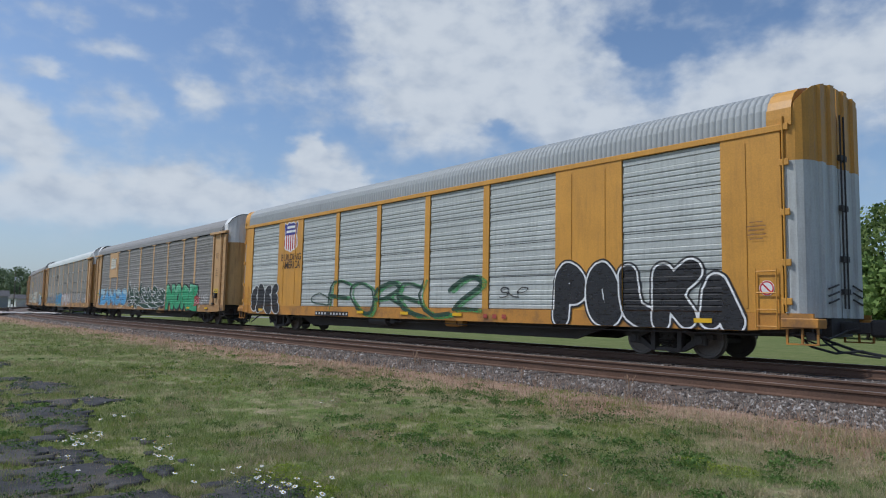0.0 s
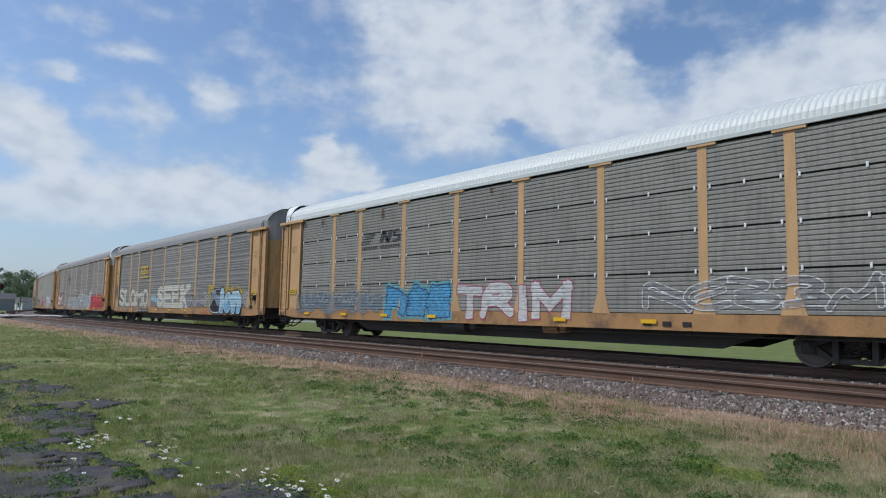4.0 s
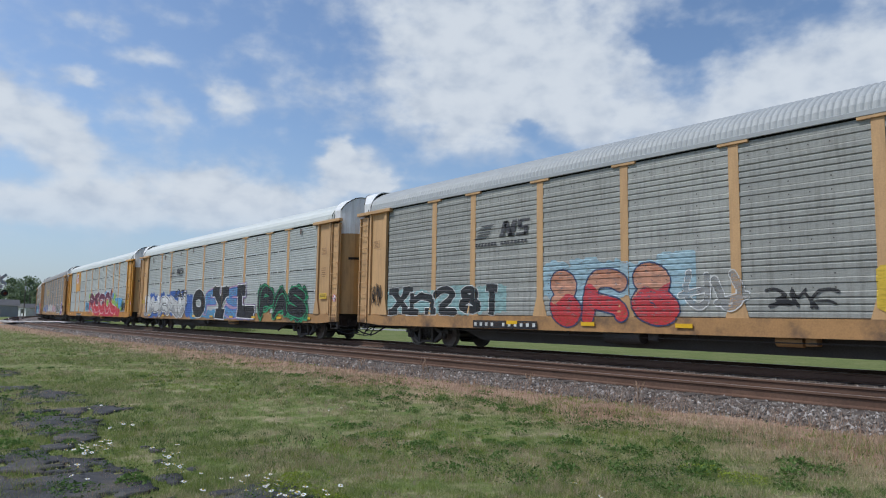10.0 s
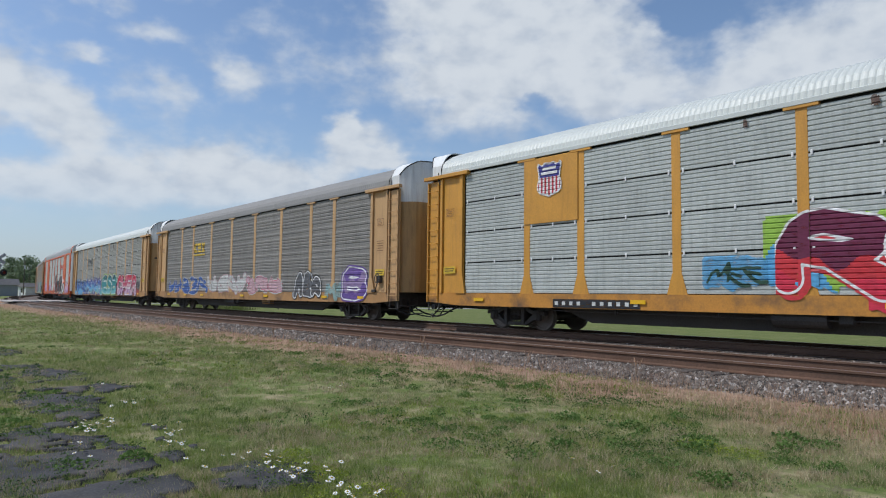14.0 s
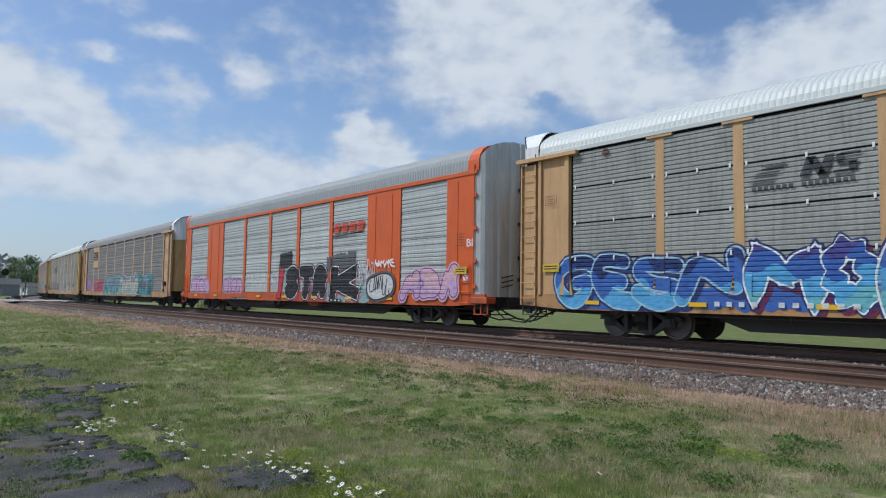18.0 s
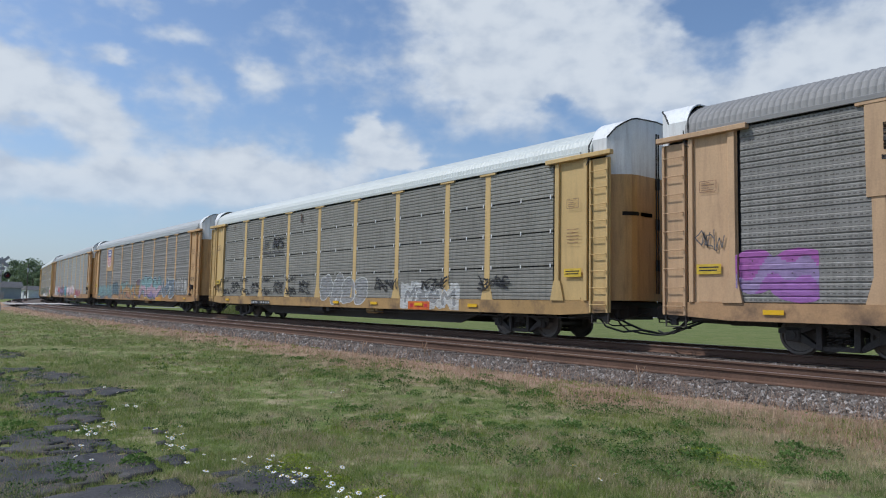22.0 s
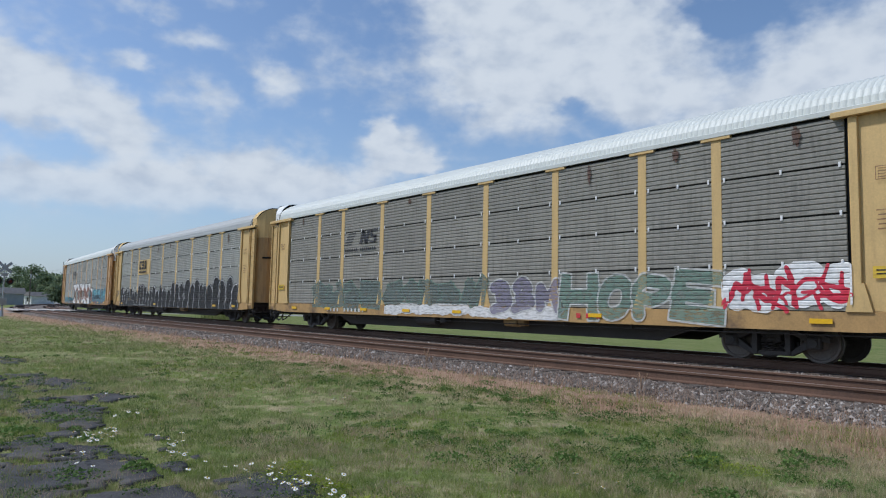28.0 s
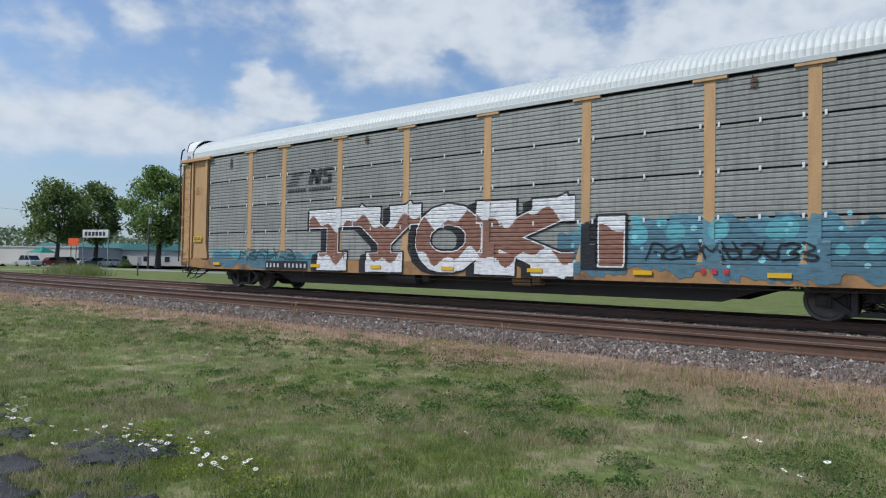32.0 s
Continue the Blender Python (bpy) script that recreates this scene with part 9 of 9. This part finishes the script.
def building(x, y, turn, w, d, h, wall, roof, pitch, label, windows=0, doors=0):
    b = thing("building", pose(x, y, 0, 0, 0, turn), label, "building")
    bm = bmesh.new(); box(bm, -w / 2, -d / 2, -0.2, w / 2, d / 2, h); part("wall", bm, M[wall], b)
    bm = bmesh.new()
    if pitch:
        prism(bm, [(-w / 2 - 0.4, h), (w / 2 + 0.4, h), (w / 2 - d * 0.15, h + pitch), (-w / 2 + d * 0.15, h + pitch)], -d / 2 - 0.4, d / 2 + 0.4)
    else:
        box(bm, -w / 2 - 0.15, -d / 2 - 0.15, h, w / 2 + 0.15, d / 2 + 0.15, h + 0.35, 0.03)
    part("roof", bm, M[roof], b)
    for i in range(windows):
        wx = -w / 2 + w * (i + 0.5) / windows
        bm = bmesh.new(); box(bm, wx - 0.75, -d / 2 - 0.04, 0.9, wx + 0.75, -d / 2 + 0.02, 2.3)
        wn = part("window", bm, M["white"], b)
        bm = bmesh.new(); box(bm, wx - 0.65, -d / 2 - 0.05, 1.0, wx + 0.65, -d / 2 - 0.03, 2.2); part("pane", bm, M["glass"], wn)
    for i in range(doors):
        wx = -w / 2 + w * (i + 0.3) / max(doors, 1)
        bm = bmesh.new(); box(bm, wx - 0.5, -d / 2 - 0.05, 0, wx + 0.5, -d / 2 + 0.02, 2.1); part("door", bm, M["grey_siding"], b)


def wire(a, b, sag):
    bm = bmesh.new()
    pts = [Vector(a).lerp(Vector(b), i / 12) - Vector((0, 0, sag * 4 * (i / 12) * (1 - i / 12))) for i in range(13)]
    pipe(bm, pts, 0.02, 5)
    solid("overhead_wire", bm, M["black"], "thin black overhead wire between poles", "wire", group="overhead wires")


def build_town():
    strip("crossing_road", [(-84, -80), (-85, 0), (-87, 20), (-92, 48), (-100, 140)], 5.0, 0.05, M["road"], "grey asphalt road over the level crossing", "road")
    bm = bmesh.new()
    for yy in (11.42, 16.08):
        for o in (-1.6, 0.0, 1.6):
            x0, y0, h0 = rail_point(-86, yy)
            box(bm, x0 - 5.2, y0 + o - 0.55, RAIL - 0.1, x0 + 5.2, y0 + o + 0.55, RAIL - 0.012)
    solid("crossing_deck", bm, M["concrete"], "pale concrete panels of the level crossing", "level crossing", kind="structure")
    strip("street", [(-230, 66), (-150, 50), (-96, 43), (-60, 44), (-48, 70), (-40, 140)], 4.0, 0.06, M["road"], "grey street beyond the field", "road")
    bm = bmesh.new(); box(bm, -190, 50, 0.0, -60, 84, 0.05)
    solid("car_park", bm, M["road"], "grey asphalt car park before the shops", "car park", kind="structure", m=pose(0, 0, 0.02))
    x, y = polar(-83.5, 66); crossing_signal(x, y, 100, False, False)
    x, y = polar(-77.4, 104); crossing_signal(x, y, 72, True, False)
    x, y = polar(-76.0, 121); utility_pole(x, y, 9.9, True, "weathered wooden pole with a street light arm")
    xb, yb = polar(-60.6, 150); utility_pole(xb, yb, 11.5, False, "weathered wooden pole with a cross arm")
    xc, yc = polar(-81.9, 230); utility_pole(xc, yc, 10.0, False, "weathered wooden pole with a cross arm")
    xd, yd = polar(-63.3, 112); utility_pole(xd, yd, 9.0, False, "weathered wooden pole with a cross arm")
    wire((x, y, 9.3), (xd, yd, 8.4), 0.7)
    wire((xc, yc, 9.4), (x, y, 9.2), 0.8)
    # sign seen from behind
    x, y = polar(-74.6, 100)
    s = thing("road_sign", pose(x, y, 0.05, 0, 0, 70), "grey back of an eight-sided road sign on a post", "road sign")
    bm = bmesh.new(); rod(bm, (0, 0, 0), (0, 0, 3.1), 0.035, 8); part("post", bm, M["alu"], s)
    bm = bmesh.new(); rod(bm, (0, -0.05, 2.75), (0, -0.04, 2.75), 0.4, 8); part("sign_plate", bm, M["sign_back"], s)
    # shops
    x, y = polar(-70.4, 192); building(x, y, 18, 44, 16, 3.7, "siding", "concrete", 0, "long low cream building with a flat roof", 0, 1)
    x, y = polar(-64.0, 185); building(x, y, 25, 46, 16, 3.6, "siding", "teal_roof", 1.5, "low cream building under a teal metal roof", 8, 2)
    x, y = polar(-81.3, 236); building(x, y, 10, 6, 6, 2.6, "white", "shingle", 1.2, "small white shed with a grey roof", 1, 1)
    x, y = polar(-79.0, 250); building(x, y, 10, 14, 9, 3.4, "grey_siding", "shingle", 1.6, "grey garage with a shallow roof", 2, 1)
    x, y = polar(-83.6, 220); building(x, y, 5, 12, 8, 3.0, "grey_siding", "shingle", 1.6, "grey house with a shingle roof", 2, 1)
    # canopy, orange sign, sign frame
    x, y = polar(-70.3, 140)
    t = thing("canopy", pose(x, y, 0.05, 0, 0, 20), "teal pop-up canopy on thin legs", "canopy")
    bm = bmesh.new()
    top = bm.verts.new((0, 0, 3.4)); cs = [bm.verts.new((a * 1.7, b * 1.7, 2.3)) for a, b in ((-1, -1), (1, -1), (1, 1), (-1, 1))]
    for i in range(4):
        bm.faces.new((cs[i], cs[(i + 1) % 4], top))
    bmesh.ops.solidify(bm, geom=bm.faces[:], thickness=0.04)
    part("cover", bm, M["canopy_teal"], t)
    for a, b in ((-1, -1), (1, -1), (1, 1), (-1, 1)):
        bm = bmesh.new(); rod(bm, (a * 1.6, b * 1.6, 0), (a * 1.6, b * 1.6, 2.3), 0.03, 6); part("leg", bm, M["alu"], t)
    x, y = polar(-68.35, 120)
    s = thing("road_works_sign", pose(x, y, 0.05, 0, 0, 22), "bright orange rectangular sign on two dark posts", "sign")
    bm = bmesh.new(); box(bm, -1.0, -0.04, 3.3, 1.0, 0.0, 4.5); part("sign_plate", bm, M["sign_orange"], s)
    for dx in (-0.5, 0.5):
        bm = bmesh.new(); rod(bm, (dx, 0.04, 0), (dx, 0.04, 4.4), 0.06, 8); part("post", bm, M["steel"], s)
    x, y = polar(-66.9, 128)
    s = thing("shop_sign", pose(x, y, 0.05, 0, 0, 22), "white shop sign board on two tall posts", "sign")
    bm = bmesh.new(); box(bm, -2.7, -0.15, 4.9, 2.7, 0.15, 6.2, 0.03); part("sign_board", bm, M["white"], s)
    for dx in (-2.6, 2.6):
        bm = bmesh.new(); rod(bm, (dx, 0, 0), (dx, 0, 6.2), 0.1, 8); part("post", bm, M["sign_back"], s)
    for i in range(6):
        bm = bmesh.new(); box(bm, -2.2 + i * 0.75, -0.165, 5.2, -1.65 + i * 0.75, -0.152, 5.85); part("sign_bar", bm, M["steel"], s)
    # parked cars
    for az, d, turn, col, l, h, lab in ((-71.2, 126, 12, "car_silver", 4.7, 1.75, "silver parked estate car by the street"), (-69.75, 136, 95, "car_red", 4.4, 1.5, "small red parked car outside the shops"), (-68.95, 134, 15, "car_maroon", 4.5, 1.6, "dark maroon parked car outside the shops"), (-67.75, 142, 20, "car_white", 4.4, 1.5, "white parked car outside the shops"), (-67.0, 140, 100, "car_grey", 4.6, 1.6, "dark grey parked car outside the shops"), (-65.9, 138, 15, "car_white", 4.6, 1.45, "white parked saloon car outside the shops")):
        x, y = polar(az, d); parked_car(x, y, turn, col, l, h, lab)
    # rubble heap by the crossing, shrub, tall weeds, fence post
    g = np.random.default_rng(2)
    bm = bmesh.new()
    n = 26
    rows = [[bm.verts.new((i * 0.9 - 11, j * 0.9 - 3, max(0, (1.9 - abs(i - 12) * 0.11 - abs(j - 3) * 0.5)) * (0.7 + 0.6 * noise.noise((i * 0.5, j * 0.5, 2))) - 0.05)) for j in range(8)] for i in range(n)]
    for a, b in zip(rows, rows[1:]):
        for j in range(7):
            bm.faces.new((a[j], b[j], b[j + 1], a[j + 1]))
    x, y = polar(-75.2, 135)
    solid("rubble_heap", bm, M["soil"], "brown heap of earth and rubble", "heap", m=pose(x, y, 0.02, 0, 0, 15))
    for az, d, s in ((-64.9, 126, 2.2), (-76.9, 108, 2.4), (-77.6, 112, 2.0)):
        x, y = polar(az, d)
        ob = new("shrub", leaf_mesh("shrub", 500, 0.5, 0.75, 0.07, M["leaf_light"], 7))
        ob.matrix_basis = pose(x, y, 0.02) @ Matrix.Diagonal((s, s, s, 1))
        tagged(ob, "round light green shrub", "shrub", "shrubs")
    for az, d in ((-68.9, 63), (-68.0, 61), (-67.2, 62)):
        x, y = polar(az, d)
        k = 1500
        bx, by = x + g.normal(0, 0.8, k), y + g.normal(0, 0.6, k)
        blades("tall_weeds", bx, by, 0 * bx + 0.03, g.uniform(0.4, 1.15, k), 0.015 + 0 * bx, M["grass"], "clump of tall green weeds beyond the tracks", 0.4)
    x, y = polar(-64.0, 63)
    bm = bmesh.new(); box(bm, -0.05, -0.05, 0, 0.05, 0.05, 1.1, 0.01)
    solid("marker_post", bm, M["wood_pole"], "short weathered wooden marker post", "post", m=pose(x, y, 0.03))


M["canopy_teal"] = mat("teal_canvas", (0.05, 0.42, 0.36), 0.7, vary=0.08)
build_trees()
build_town()


def motions():
    # the clouds drift to the right and rise a little
    side = Vector((math.sin(radians(-57)), math.cos(radians(-57)), 0)).cross(Vector((0, 0, 1)))
    walk(clouds, [(t, Matrix.Rotation(radians(0.052 * (t - 16.5)), 4, side) @ pose(0, 0, 0, 0, 0, -0.182 * (t - 16.5))) for t in (0.0, 8.0, 16.0, 24.0, 32.0)])
    for k, car in CARS.items():
        rows = []
        for i in range(33):
            t = float(i)
            s = car_s(k, t)
            xa, ya, _ = rail_point(s - 10.15)
            xb, yb, _ = rail_point(s + 10.15)
            h = math.degrees(math.atan2(yb - ya, xb - xa))
            rows.append((t, pose((xa + xb) / 2, (ya + yb) / 2, RAIL, 0, 0, h)))
        walk(car, rows)
        # the wheels roll while their car passes before the eye; the far rest of the way they are too small to see turn
        near = [i for i in range(int(32 * FPS) + 1) if -75 < car_s(k, i / FPS) < 22]
        for tr in car.children:
            if not tr.name.startswith("truck"):
                continue
            for ws in tr.children:
                if ws.name.startswith("wheelset"):
                    x = ws.matrix_basis.translation.x
                    roll = lambda t: pose(x, 0, 0) @ Matrix.Rotation((car_s(k, t) - car_s(k, near[0] / FPS)) / 0.42, 4, "Y")
                    a, b = near[0], near[-1]
                    rows = ([(0.0, roll(a / FPS))] if a > 0 else []) + [(i / FPS, roll(i / FPS)) for i in near] + ([(32.0, roll(b / FPS))] if b < 32 * FPS else [])
                    walk(ws, rows)


motions()
